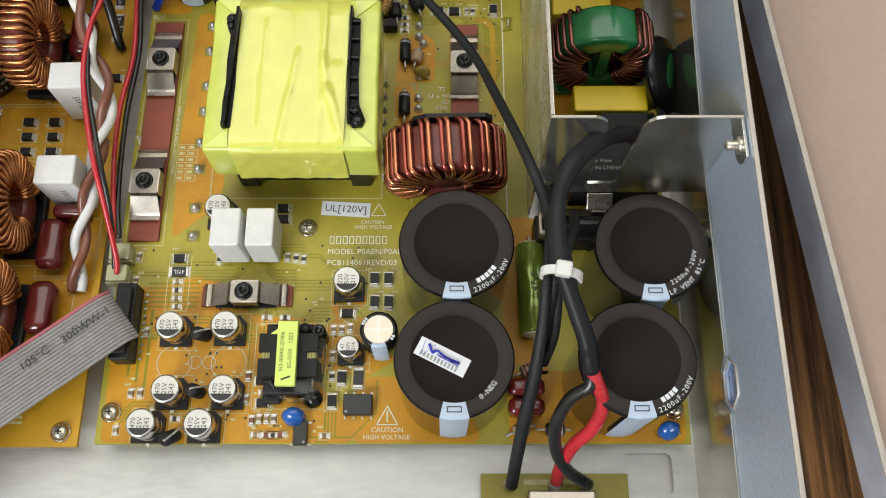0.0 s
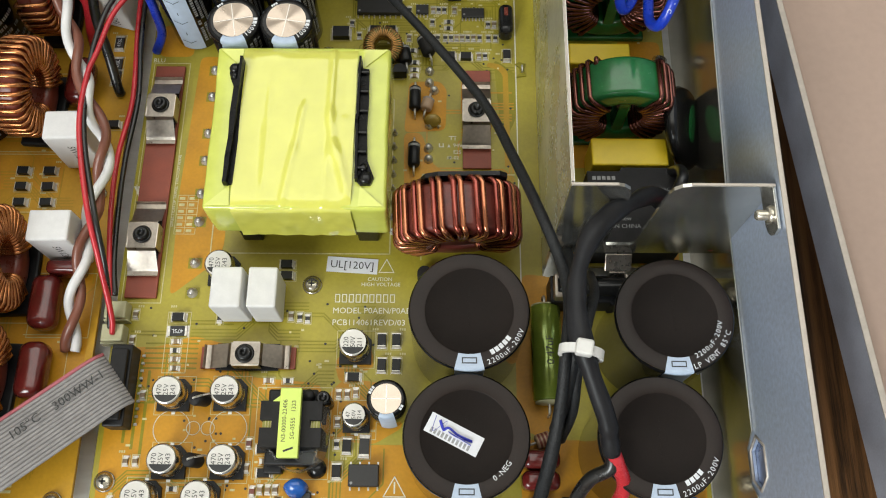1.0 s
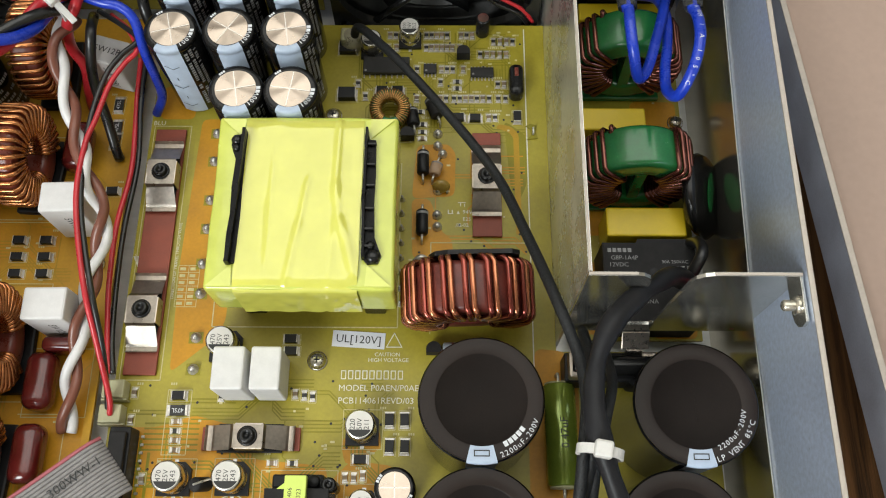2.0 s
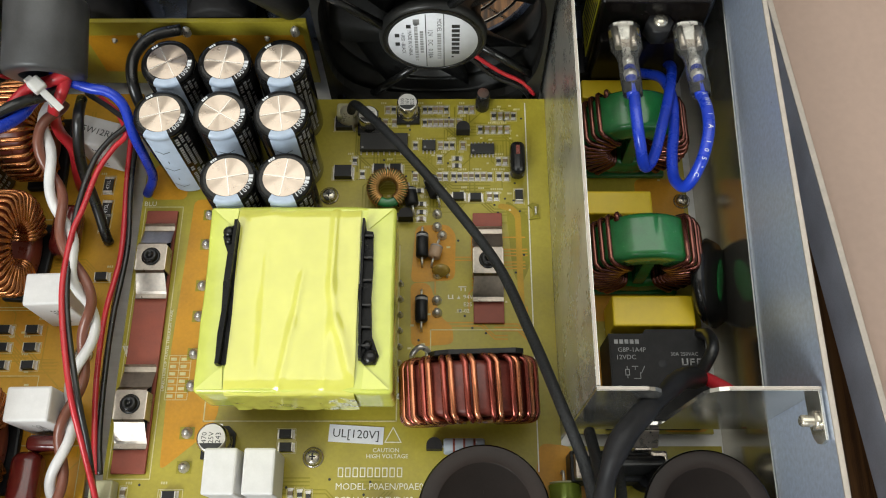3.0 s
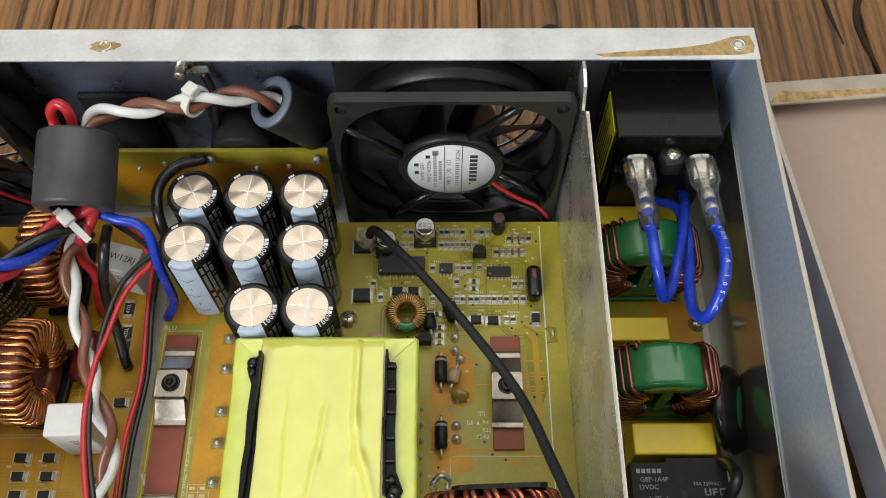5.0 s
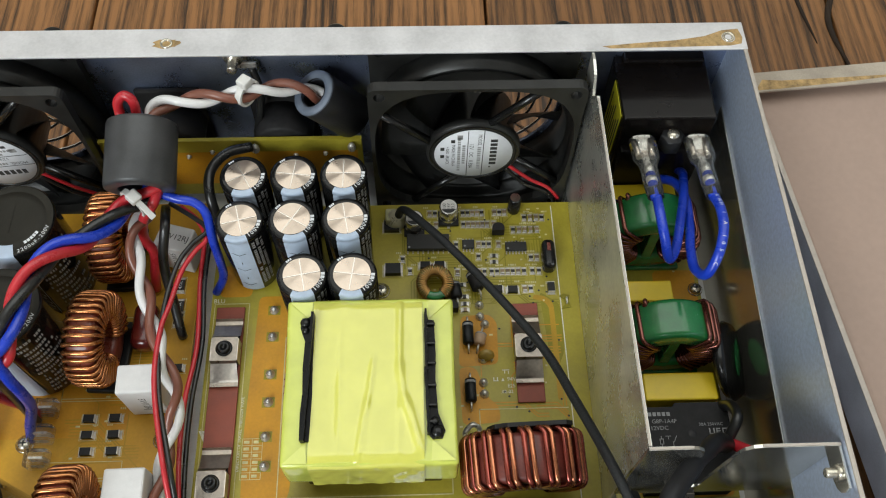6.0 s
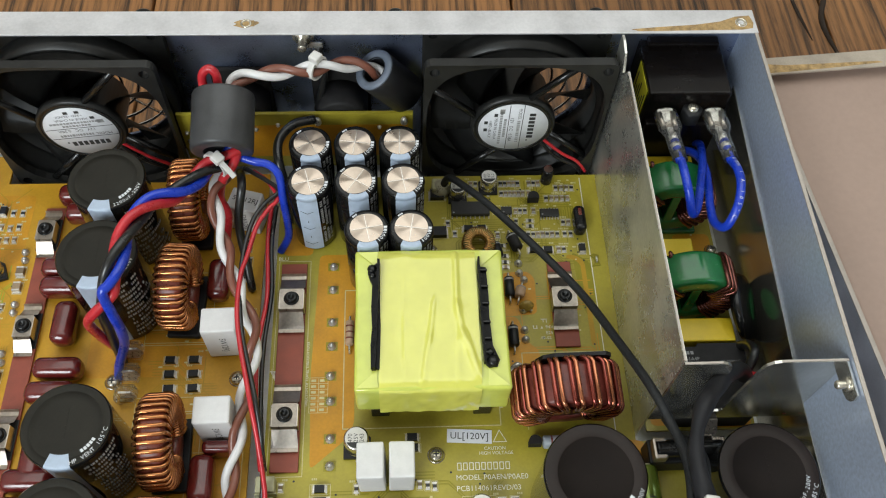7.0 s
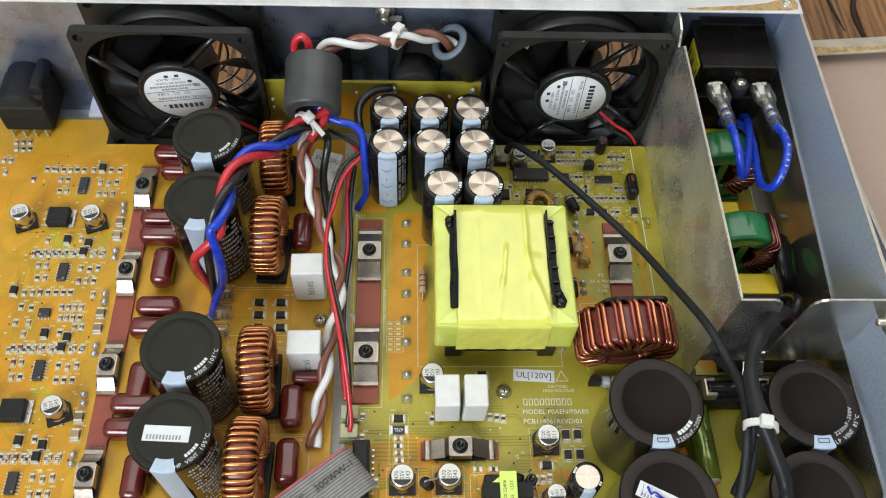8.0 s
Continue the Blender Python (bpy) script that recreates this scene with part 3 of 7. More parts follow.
# ---- transformer ----
def transformer():
    t = thing("transformer", "large transformer wrapped in glossy yellow polyester tape", "transformer", mm(-50.4, 156.2, 0))
    w, d, zb, zt = 28.8, 29.3, 17.5, 38.0
    bm = bm_box(-w, w, -d, d, zb, zt, 1.2, 3)
    bmesh.ops.subdivide_edges(bm, edges=[e for e in bm.edges if e.calc_length() > 15], cuts=10, use_grid_fill=True)
    for v in bm.verts:
        k = noise.noise(Vector((v.co.x * 0.09, v.co.y * 0.09, v.co.z * 0.09)))
        v.co += Vector((v.co.x / w, v.co.y / d, 0.6 if v.co.z > zt - 2 else 0)) * k * 0.45
        if v.co.z > zt - 2:
            v.co.z -= 0.9 * max(0, abs(v.co.x) / w - 0.55)
    for f in bm.faces:
        f.smooth = True
    part("wrapped_core", bm, M_TAPESIDE, t)
    # the broad middle wrap, proud of the rest, with soft folds
    def ridge(x, y, ax, ay, bx, by, width, height):
        """Height of a straight fold from a to b, rounded across and fading at its ends."""
        px, py = bx - ax, by - ay
        n2 = px * px + py * py
        u = ((x - ax) * px + (y - ay) * py) / n2
        off = ((x - ax) * py - (y - ay) * px) / math.sqrt(n2)
        end = max(0.0, min(1.0, u * 4)) * max(0.0, min(1.0, (1 - u) * 4))
        return height * math.exp(-(off / width) ** 2) * end * end * (3 - 2 * end)
    creases = [(10.4, 33, 9.8, -4, 1.1, 0.7), (9.9, 8, 12.0, -15, 1.4, 0.6), (11.2, -4, 17.6, -28, 1.7, 0.8), (1.8, 10, -1.2, -14, 1.0, 0.5), (-0.2, -4, -4.4, -32, 1.2, 0.45), (-9.9, 24, -10.2, -32, 0.9, 0.2), (10.2, -4, 9.2, -32, 1.0, 0.25), (-18, 24, -6, 27.4, 2.2, 0.35), (-14, 4, -12, -22, 3.0, -0.4), (14.6, 22, 15, 0, 2.8, -0.4)]
    nx, ny = 84, 120
    bm = bmesh.new()
    x0, x1 = -19.5, 18.0
    bend = 2.4
    front = [(-d - 0.55, zb + (zt - bend - zb) * k / 8) for k in range(8)]
    front += [(-d - 0.55 + 5.6 * (1 - math.cos(radians(7.5 * k))), zt + 0.55 - bend + bend * math.sin(radians(7.5 * k))) for k in range(13)]
    span = 2 * (d + 0.55 - 5.6)
    prof = front + [(-span / 2 + span * k / ny, zt + 0.55) for k in range(1, ny)] + [(-y, z) for y, z in reversed(front)]
    grid = []
    for y, z in prof:
        row = []
        top = max(0.0, min(1.0, (z - zt + bend) / bend))
        for i in range(nx + 1):
            x = x0 + (x1 - x0) * i / nx
            c = 0.3 * noise.noise(Vector((x * 0.1, y * 0.06, 3)))
            rise = sum(ridge(x, y, *q) for q in creases) * top
            bulge = 0.9 * (1 - (y / (d + 0.6)) ** 2) * (1 - 0.4 * abs(x) / 19) * top
            dent = 0.5 * noise.noise(Vector((x * 0.16, z * 0.2, 5))) * (1 - top)
            wob = 0.7 * noise.noise(Vector((y * 0.05, 7 if i > nx / 2 else 1, 0))) * (i in (0, nx))
            row.append(bm.verts.new((x + wob, y + math.copysign(dent, y), z + c * 0.6 * top + rise + bulge)))
        grid.append(row)
    for a, b in zip(grid, grid[1:]):
        for i in range(nx):
            bm.faces.new((a[i], a[i + 1], b[i + 1], b[i])).smooth = True
    part("middle_tape", bm, M_TAPE, t, "creased bright yellow tape")
    # folded triangular tape ends at the corners
    for sx in (-1, 1):
        for sy in (-1, 1):
            tri = [(sx * 27.9, sy * 28.4), (sx * 20, sy * 28.4), (sx * 20.5, sy * 21.5)]
            part("tape_fold", bm_sheet(tri if sx * sy > 0 else tri[::-1], (), 0.12), M_TAPE2, t, "", mm(0, 0, zt + 0.12))
    # black bobbin flanges standing out of the tape, ragged blades with resin at one end
    left = [(-19.0, 22.6), (-19.2, 8), (-18.9, -6), (-19.4, -21.4), (-22.6, -21.0), (-22.7, -12), (-22.2, -5), (-22.5, 4), (-22.1, 13.5), (-23.2, 16.2), (-23.9, 18.5), (-23.4, 22.0), (-21.4, 22.2), (-20.4, 23.0)]
    right = [(18.7, 23.6), (18.5, 15), (19.0, 3), (18.9, -4), (19.8, -10), (19.5, -20.2), (20.6, -21.4), (23.8, -21.2), (24.8, -18.8), (23.6, -15.6), (22.6, -13), (22.2, -5), (22.0, -1), (22.3, 8), (22.0, 20.3), (20.0, 20.6), (19.5, 23.4)]
    for pts in (left, right):
        part("bobbin_flange", bm_sheet(pts[::-1], (), 1.4), M_BOBBIN, t, "ragged black plastic flange", mm(0, 0, zt - 0.3))
    # thin upright walls of the bobbin, two overlapping on one side, one with rungs on the other
    def wall(xa, ya, xb, yb, thick, h0, h1):
        bm = bmesh.new()
        side = Vector((yb - ya, xa - xb)).normalized() * thick / 2
        rings = []
        for k in range(13):
            u = k / 12
            x, y = xa + (xb - xa) * u, ya + (yb - ya) * u
            w = 0.22 * noise.noise(Vector((y * 0.3, xa, 2)))
            h = h0 + (h1 - h0) * u + 0.35 * noise.noise(Vector((y * 0.4, xa, 9)))
            rings.append([bm.verts.new((x + w + s * side.x, y + s * side.y, z)) for s, z in ((-1, zt), (-0.8, zt + h), (0.8, zt + h), (1, zt))])
        for p, q in zip(rings, rings[1:]):
            for k in range(4):
                bm.faces.new((p[k], p[(k + 1) % 4], q[(k + 1) % 4], q[k]))
        for cap in (rings[0], rings[-1]):
            bm.faces.new(cap)
        bmesh.ops.recalc_face_normals(bm, faces=bm.faces)
        part("bobbin_wall", bm, M_BOBBIN, t, "upright black bobbin wall")
    wall(-19.6, 23.2, -20.6, -1.0, 1.2, 4.2, 3.2)
    wall(-20.4, 3.0, -21.4, -21.6, 1.5, 3.0, 3.6)
    wall(19.2, 23.6, 19.0, 1.5, 0.9, 4.0, 3.4)
    wall(18.8, 2.5, 19.4, -20.0, 1.0, 3.4, 3.0)
    for y in (18.6, 11.4, 4.2, -3.6, -10.4, -16.0):
        part("flange_rung", bm_box(19.3, 22.3, y - 0.5, y + 0.5, zt + 0.9, zt + 2.3, 0.25), M_GLOSSBLACK, t)
    for e, r in (((-22.2, 20.3, zt + 1.0), 1.9), ((-22.0, 17.4, zt + 1.0), 1.4), ((22.2, -19.0, zt + 1.0), 2.3), ((21.4, -15.6, zt + 1.0), 1.5)):
        part("resin_blob", moved(bm_lathe([(0, -1), (r * 0.85, -0.6), (r, 0.2), (r * 0.7, 1.0), (0, 1.4)], 14), Matrix.Translation(e)), M_GLOSSBLACK, t)
    for x in (-20, 20.5):
        for y in (-22.5, 27.5):
            part("bobbin_foot", bm_box(x - 3.6, x + 3.6, y - 3.0, y + 1.6 if y > 0 else y + 3, 0.1, zb + 0.4, 0.6), M_GLOSSBLACK, t, "black bobbin foot")
    part("lower_core", bm_box(-23, 23, -25, 25, 4, zb + 1, 1), M_BLACK, t)
    pin = mesh_of(bm_lathe([(1.0, 0), (0.95, 0.5), (0.45, 1.3), (0.4, 3.4), (0, 3.6)], 10), M_SOLDER, "pin")
    for k in range(8):
        share("pin", pin, t, mm(28.6, -22 + 5.6 * k, 0))


transformer()


# ---- large electrolytic capacitors ----
def big_cap(label, h, group, r=17.4, plain=False):
    c = thing("capacitor", label, "capacitor", group=group)
    part("sleeve", bm_lathe([(r - 0.6, 0.2), (r - 0.2, 1.0), (r - 0.2, h - 2.2), (r, h - 1.2), (r - 0.12, h - 0.5), (r - 0.5, h - 0.1)], 56), M_CAPSLV, c, "glossy black shrink sleeve")
    if plain:
        part("top_disc", bm_lathe([(r - 0.55, h - 0.14), (r - 1.0, h - 0.05), (r - 2.9, h - 0.05), (r - 3.1, h - 0.3), (r - 3.3, h - 0.05), (r - 6, h - 0.1), (0, h - 0.12)], 56), M_CAPPLAIN, c, "grey-black top with a pressed ring")
    else:
        part("top_disc", bm_lathe([(r - 5.0, h - 0.2), (r - 5.2, h - 0.34), (0.0, h - 0.34)], 56), M_CAPTOP, c, "dull dark brown top")
        part("top_ring", bm_lathe([(r - 0.55, h - 0.14), (r - 1.0, h - 0.05), (r - 4.8, h - 0.1), (r - 5.0, h - 0.2)], 56), M_CAPRING, c)
    # gold rim painted for the floor's reflection in the glossy sleeve
    part("reflection_rim", bm_lathe([(r - 1.0, 0.05), (r - 0.5, 0.3), (r - 0.55, 1.1)], 40), M_BAND, c, "gold rim standing in for a reflection at the sleeve's foot")
    # pressed vent mark in the top
    vent = join(*[bm_box(-0.3, 0.3, -5 + 2.4 * k, -3.6 + 2.4 * k, h - 0.34, h - (0.02 if plain else 0.26)) for k in range(5)])
    part("stamped_mark", vent, M_CAPPLAIN if plain else M_CAPTOP, c)
    # polarity stripe on top edge and down the front
    a0, a1 = (-104, -76) if r > 16 else (-109, -75)
    n = 9
    bm = bmesh.new()
    prof = [(r - 4.9, h - 0.04), (r - 1.0, h + 0.02), (r - 0.35, h - 0.06), (r + 0.02, h - 0.5), (r + 0.08, h - 1.2), (r - 0.1, h - 2.4), (r - 0.1, 1.2)]
    rows = [[bm.verts.new((q * math.cos(radians(a0 + (a1 - a0) * k / n)), q * math.sin(radians(a0 + (a1 - a0) * k / n)), z)) for k in range(n + 1)] for q, z in prof]
    for u, v in zip(rows, rows[1:]):
        for k in range(n):
            bm.faces.new((u[k], u[k + 1], v[k + 1], v[k])).smooth = True
    part("polarity_stripe", bm, M_CAPMARK, c, "pale blue grey stripe")
    if not plain:
        part("minus_mark", moved(bm_sheet(rect(-2.2, 2.2, -0.9, 0.9), [rect(-1.9, 1.9, -0.6, 0.6)], 0.04), Matrix.Translation((0, -r + 3.0, h + 0.05))), M_INK, c)
    return c


def ring_text(c, words, size, r, z, deg, slope=0, material=None, bars=False):
    """Printed words bent round the edge of a capacitor's top."""
    step = math.degrees(size * 0.62 / r)
    bms = []
    for k, ch in enumerate(words):
        if ch == " ":
            continue
        a = deg + step * (k - (len(words) - 1) / 2)
        at = pose(r * math.cos(radians(a)), r * math.sin(radians(a)), z, 0, 0, a + 90)
        if bars:
            part("printed_bar", moved(bm_box(-size * 0.24, size * 0.24, -size * 0.3, size * 0.3, 0, 0.02), at), material or M_WHITEINK, c)
        else:
            bms.append(moved(bm_text(ch, size), at))
    if bms:
        part("printed_words", join(*bms), material or M_WHITEINK, c)


def ring_print(c, rows, size, r, z0, pitch, deg, span, seed=1):
    """Rows of unreadable print running round the sleeve."""
    random.seed(seed)
    bms = []
    for k in range(rows):
        u, end = deg + random.uniform(0, 6), deg + span * random.uniform(0.55, 1.0)
        while u < end:
            w = random.uniform(0.4, 0.9)
            if random.random() > 0.12:
                bms.append(moved(bm_box(-w / 2, w / 2, 0, 0.03, -size / 2, size / 2), pose(r * math.cos(radians(u)), r * math.sin(radians(u)), z0 + pitch * k, 0, 0, u - 90)))
            u += math.degrees((w + 0.38) / r)
    ob = part("print_patch", join(*bms), M_SLEEVEINK, c)
    tagged(ob, kind="stuff")


def side_text(c, rows, size, r, z0, deg, width, seed=1):
    """Rows of unreadable print running up the sleeve."""
    random.seed(seed)
    bms = []
    for k in range(rows):
        a = radians(deg + k * 11.5)
        z = z0
        while z < z0 + width:
            w = random.uniform(0.5, 1.1)
            if random.random() > 0.18:
                bms.append(moved(bm_box(-size / 2, size / 2, 0, 0.03, 0, w), pose(r * math.cos(a), r * math.sin(a), z, 0, 0, math.degrees(a) - 90)))
            z += w + 0.45
    part("print_patch", join(*bms), M_GREYINK, c)


def front_caps():
    made = []
    for k, (x, y, words) in enumerate([(4.2, 94.0, ("===== ", "2200uF-200V")), (3.3, 57.3, ("", "0-NEG")), (64.7, 93.0, ("2200uF-200V", "LP VENT 85°C")), (57.8, 57.2, ("====  ", "2200uF-200V"))]):
        lab = ["tall black electrolytic capacitor with a brown top beside the toroid", "tall black electrolytic capacitor with a paper sticker on top", "tall black electrolytic capacitor under the steel bracket", "tall black electrolytic capacitor behind the cable bundle"][k]
        r = 18.1 if k < 2 else 17.7
        c = big_cap(lab, 40.0, "large capacitors on the power board", r)
        c.matrix_basis = mm(x, y, 0)
        inner, outer = words
        if inner:
            ring_text(c, inner.replace("=", "x"), 2.5 if k != 2 else 2.1, r - 4.0 if k != 2 else r - 4.4, 40.03, -46 if k != 2 else -38, bars="=" in inner)
        ring_text(c, outer, 2.2, r - (1.6 if k != 1 else 4.2), 40.03, -46 if k != 1 else -44)
        if k == 1:
            s = part("sticker", bm_box(-8.2, 8.2, -2.9, 2.9, 0, 0.08), M_PAPER, c, "white paper sticker with blue scribble", mm(-3.5, 0.5, 39.72, 0, 0, -27))
            part("sticker_print", join(*[bm_box(-6.6 + 1.15 * j, -5.9 + 1.15 * j, -2.4, -0.9, 0.08, 0.1) for j in range(11)]), M_GREYINK, s)
            part("scribble", bm_tube(smooth_path([(-5.4, 1.6, 0.12), (-3.2, -0.4, 0.12), (-2.0, 0.7, 0.12), (1, 0.1, 0.12), (5.6, 0.3, 0.12), (1, -0.4, 0.12), (-1.6, -0.1, 0.12), (5.6, -0.6, 0.12)]), 0.75, 6, flat=0.12), M_BLUEINK, s)
            part("scribble", bm_tube(smooth_path([(-6.8, 2.4, 0.12), (-5.8, -1.9, 0.12), (-3.4, 2.3, 0.12), (-3.2, -0.9, 0.12)]), 0.14, 5, flat=0.2), M_BLUEINK, s)
        made.append(c)
    for k, (x, y) in enumerate([(-177.7, 215.3), (-176.1, 181.1), (-175.2, 113.8), (-174.4, 80.9)]):
        c = big_cap(["tall black electrolytic capacitor next to the fan", "tall black electrolytic capacitor under the red and blue wires", "tall black electrolytic capacitor on the orange board", "tall black electrolytic capacitor with a torn white sticker"][k], 47.0, "large capacitors on the amplifier board", 15.2, True)
        c.matrix_basis = mm(x, y, 0)
        ring_text(c, "2200uF-200V" if k < 2 else "HP VENT 105°C", 2.1, 13.6, 47.03, -40)
        ring_print(c, 13, 1.5, 15.06, 4, 3.1, -64, 66, k)
        ring_text(c, "xxxxx", 2.0, 11.3, 47.03, -40, bars=True)
        if k == 3:
            s = part("sticker", bm_box(-8.2, 8.2, -2.9, 2.9, 0, 0.08), M_PAPER, c, "torn white paper sticker", mm(-1, -1.0, 46.96, 0, 0, -3))
            part("sticker_print", join(*[bm_box(-6.9 + 1.15 * j, -6.2 + 1.15 * j, -2.2, -0.5, 0.08, 0.1) for j in range(11)]), M_GREYINK, s)


front_caps()


def slim_caps():
    """Eight slimmer capacitors with bare crossed tops."""
    r, h = 9.0, 40.0
    c = thing("capacitor", "slim black electrolytic capacitor with a bright scored top", "capacitor", mm(-98.9, 237.6, 0), "eight slim capacitors")
    part("sleeve", bm_lathe([(r - 0.5, 0.1), (r - 0.1, 0.8), (r - 0.1, h - 3.4), (r - 0.55, h - 2.9), (r - 0.1, h - 2.3), (r, h - 1.2), (r - 0.3, h - 0.3), (r - 1.2, h + 0.05), (r - 2.4, h - 0.1)], 40), M_CAPSLV, c, "glossy black shrink sleeve")
    top = bmesh.new()
    q = r - 2.3
    mid = top.verts.new((0, 0, h + 0.12))
    rim = [top.verts.new((q * math.cos(radians(28 + 9 * k)), q * math.sin(radians(28 + 9 * k)), h - 0.1 + 0.32 * (0.5 - 0.5 * math.cos(radians(36 * k))))) for k in range(40)]
    for k in range(40):
        top.faces.new((mid, rim[k], rim[(k + 1) % 40])).smooth = False
    part("top_disc", top, M_ALU, c, "bright aluminium top")
    s = join(bm_box(-6.4, 6.4, -0.14, 0.14, h - 0.3, h + 0.16), bm_box(-0.14, 0.14, -6.4, 6.4, h - 0.3, h + 0.16))
    part("score_mark", moved(s, pose(0, 0, 0, 0, 0, 28)), M_CAN, c, "pressed cross")
    n, bm = 8, bmesh.new()
    prof = [(r - 2.2, h + 0.0), (r - 1.1, h + 0.12), (r - 0.2, h - 0.3), (r + 0.08, h - 1.2), (r - 0.02, h - 2.3), (r - 0.45, h - 2.9), (r - 0.02, h - 3.4), (r - 0.02, 1.0)]
    rows = [[bm.verts.new((q * math.cos(radians(-115 + 56 * k / n)), q * math.sin(radians(-115 + 56 * k / n)), z)) for k in range(n + 1)] for q, z in prof]
    for u, v in zip(rows, rows[1:]):
        for k in range(n):
            bm.faces.new((u[k], u[k + 1], v[k + 1], v[k])).smooth = True
    part("polarity_stripe", bm, M_CAPMARK, c, "pale blue grey stripe")
    bms = []
    for z in (29, 17, 5):
        for sgn in (-1, 1):
            bms.append(moved(bm_box(-0.2, 3.2, -0.12, 0.12, 0, 0.03), pose(0, -r - 0.02, z, 90, 0, 0) @ pose(0, 0, 0, 0, 0, 90 - sgn * 55)))
        bms.append(moved(bm_box(-0.15, 0.15, -0.8, 0.8, 0, 0.03), pose(0, -r - 0.02, z - 6, 90, 0, 0)))
    part("chevron_mark", join(*bms), M_INK, c)
    side_text(c, 3, 1.15, r + 0.0, 5, -50, 31, 11)
    ring_text(c, "xx", 2.2, r - 1.5, h + 0.09, -4, bars=True)
    ring_text(c, "100V", 2.3, r - 1.4, h + 0.1, -34)
    ring_text(c, "xxx", 1.3, r - 1.5, h + 0.09, 130, bars=True)
    random.seed(4)
    for x, y in [(-80.0, 237.7), (-61.1, 237.8), (-98.9, 217.8), (-79.5, 218), (-59.9, 218), (-74.8, 194.9), (-57.0, 194.8)]:
        o = copy_thing(c, mm(x, y, 0, 0, 0, random.uniform(-7, 7)))
        a = random.uniform(-40, 40)
        for ch in o.children:
            if ch.name.startswith(("top_disc", "score_mark")):
                ch.matrix_basis = pose(0, 0, 0, 0, 0, a)


slim_caps()


# ---- toroids ----
def toroid(name, label, at, ro, ri, depth, wire_r, turns, a0, a1, core, wire, lead=True, group="", n_per=14, proud=0.0, second=None):
    """A ring core standing on edge (axis along local y), with one winding per span of angles."""
    t = thing(name, label, "inductor", at, group)
    rad = min(2.2, (ro - ri) * 0.3)
    sec = []
    for cx, cy, s in ((ro - rad, depth / 2 - rad, 0), (ri + rad, depth / 2 - rad, 90), (ri + rad, -depth / 2 + rad, 180), (ro - rad, -depth / 2 + rad, 270)):
        sec += [(cx + rad * math.cos(radians(s + 90 * k / 4)), cy + rad * math.sin(radians(s + 90 * k / 4))) for k in range(5)]
    bm = bmesh.new()
    n = 56
    rings = [[bm.verts.new((q * math.cos(2 * math.pi * k / n), y, q * math.sin(2 * math.pi * k / n))) for q, y in sec] for k in range(n)]
    for k in range(n):
        a, b = rings[k], rings[(k + 1) % n]
        for j in range(len(sec)):
            i = (j + 1) % len(sec)
            bm.faces.new((a[j], a[i], b[i], b[j])).smooth = True
    bmesh.ops.recalc_face_normals(bm, faces=bm.faces)
    part("core", bm, core, t)
    spans = a0 if isinstance(a0, list) else [(a0, a1, turns)]
    random.seed(len(label))
    runs = [(s0, s1, nt, wire) for s0, s1, nt in spans]
    if second:
        runs += [(s0 + second[1], s1 + second[1], nt, second[0]) for s0, s1, nt in spans]
    for s0, s1, nt, strand in runs:
        pts = []
        g = wire_r * 0.95 + proud
        for i in range(nt * n_per + 1):
            u = i / n_per
            a = radians(s0 + (s1 - s0) * u / nt + 0.5 * math.sin(u * 2.1))
            ph = (u % 1.0) * len(sec)
            j = int(ph) % len(sec)
            f = ph - int(ph)
            q = sec[j][0] * (1 - f) + sec[(j + 1) % len(sec)][0] * f
            y = sec[j][1] * (1 - f) + sec[(j + 1) % len(sec)][1] * f
            mid = ((ro + ri) / 2)
            q2 = q + g * (1 if q > mid else -1) * min(1, abs(q - mid) / ((ro - ri) / 2 - rad) if (ro - ri) / 2 > rad else 1)
            y2 = y + g * (1 if y > 0 else -1) * min(1, abs(y) / (depth / 2 - rad + 0.01))
            pts.append((q2 * math.cos(a), y2, q2 * math.sin(a)))
        if lead:
            e = Vector(pts[-1])
            s = Vector(pts[0])
            pts = [(s.x * 1.0, s.y * 0.9, -ro * 0.99)] + pts + [(e.x, e.y * 0.9, -ro * 0.99)]
        part("winding", bm_tube(pts, wire_r, 7), strand, t)
    return t


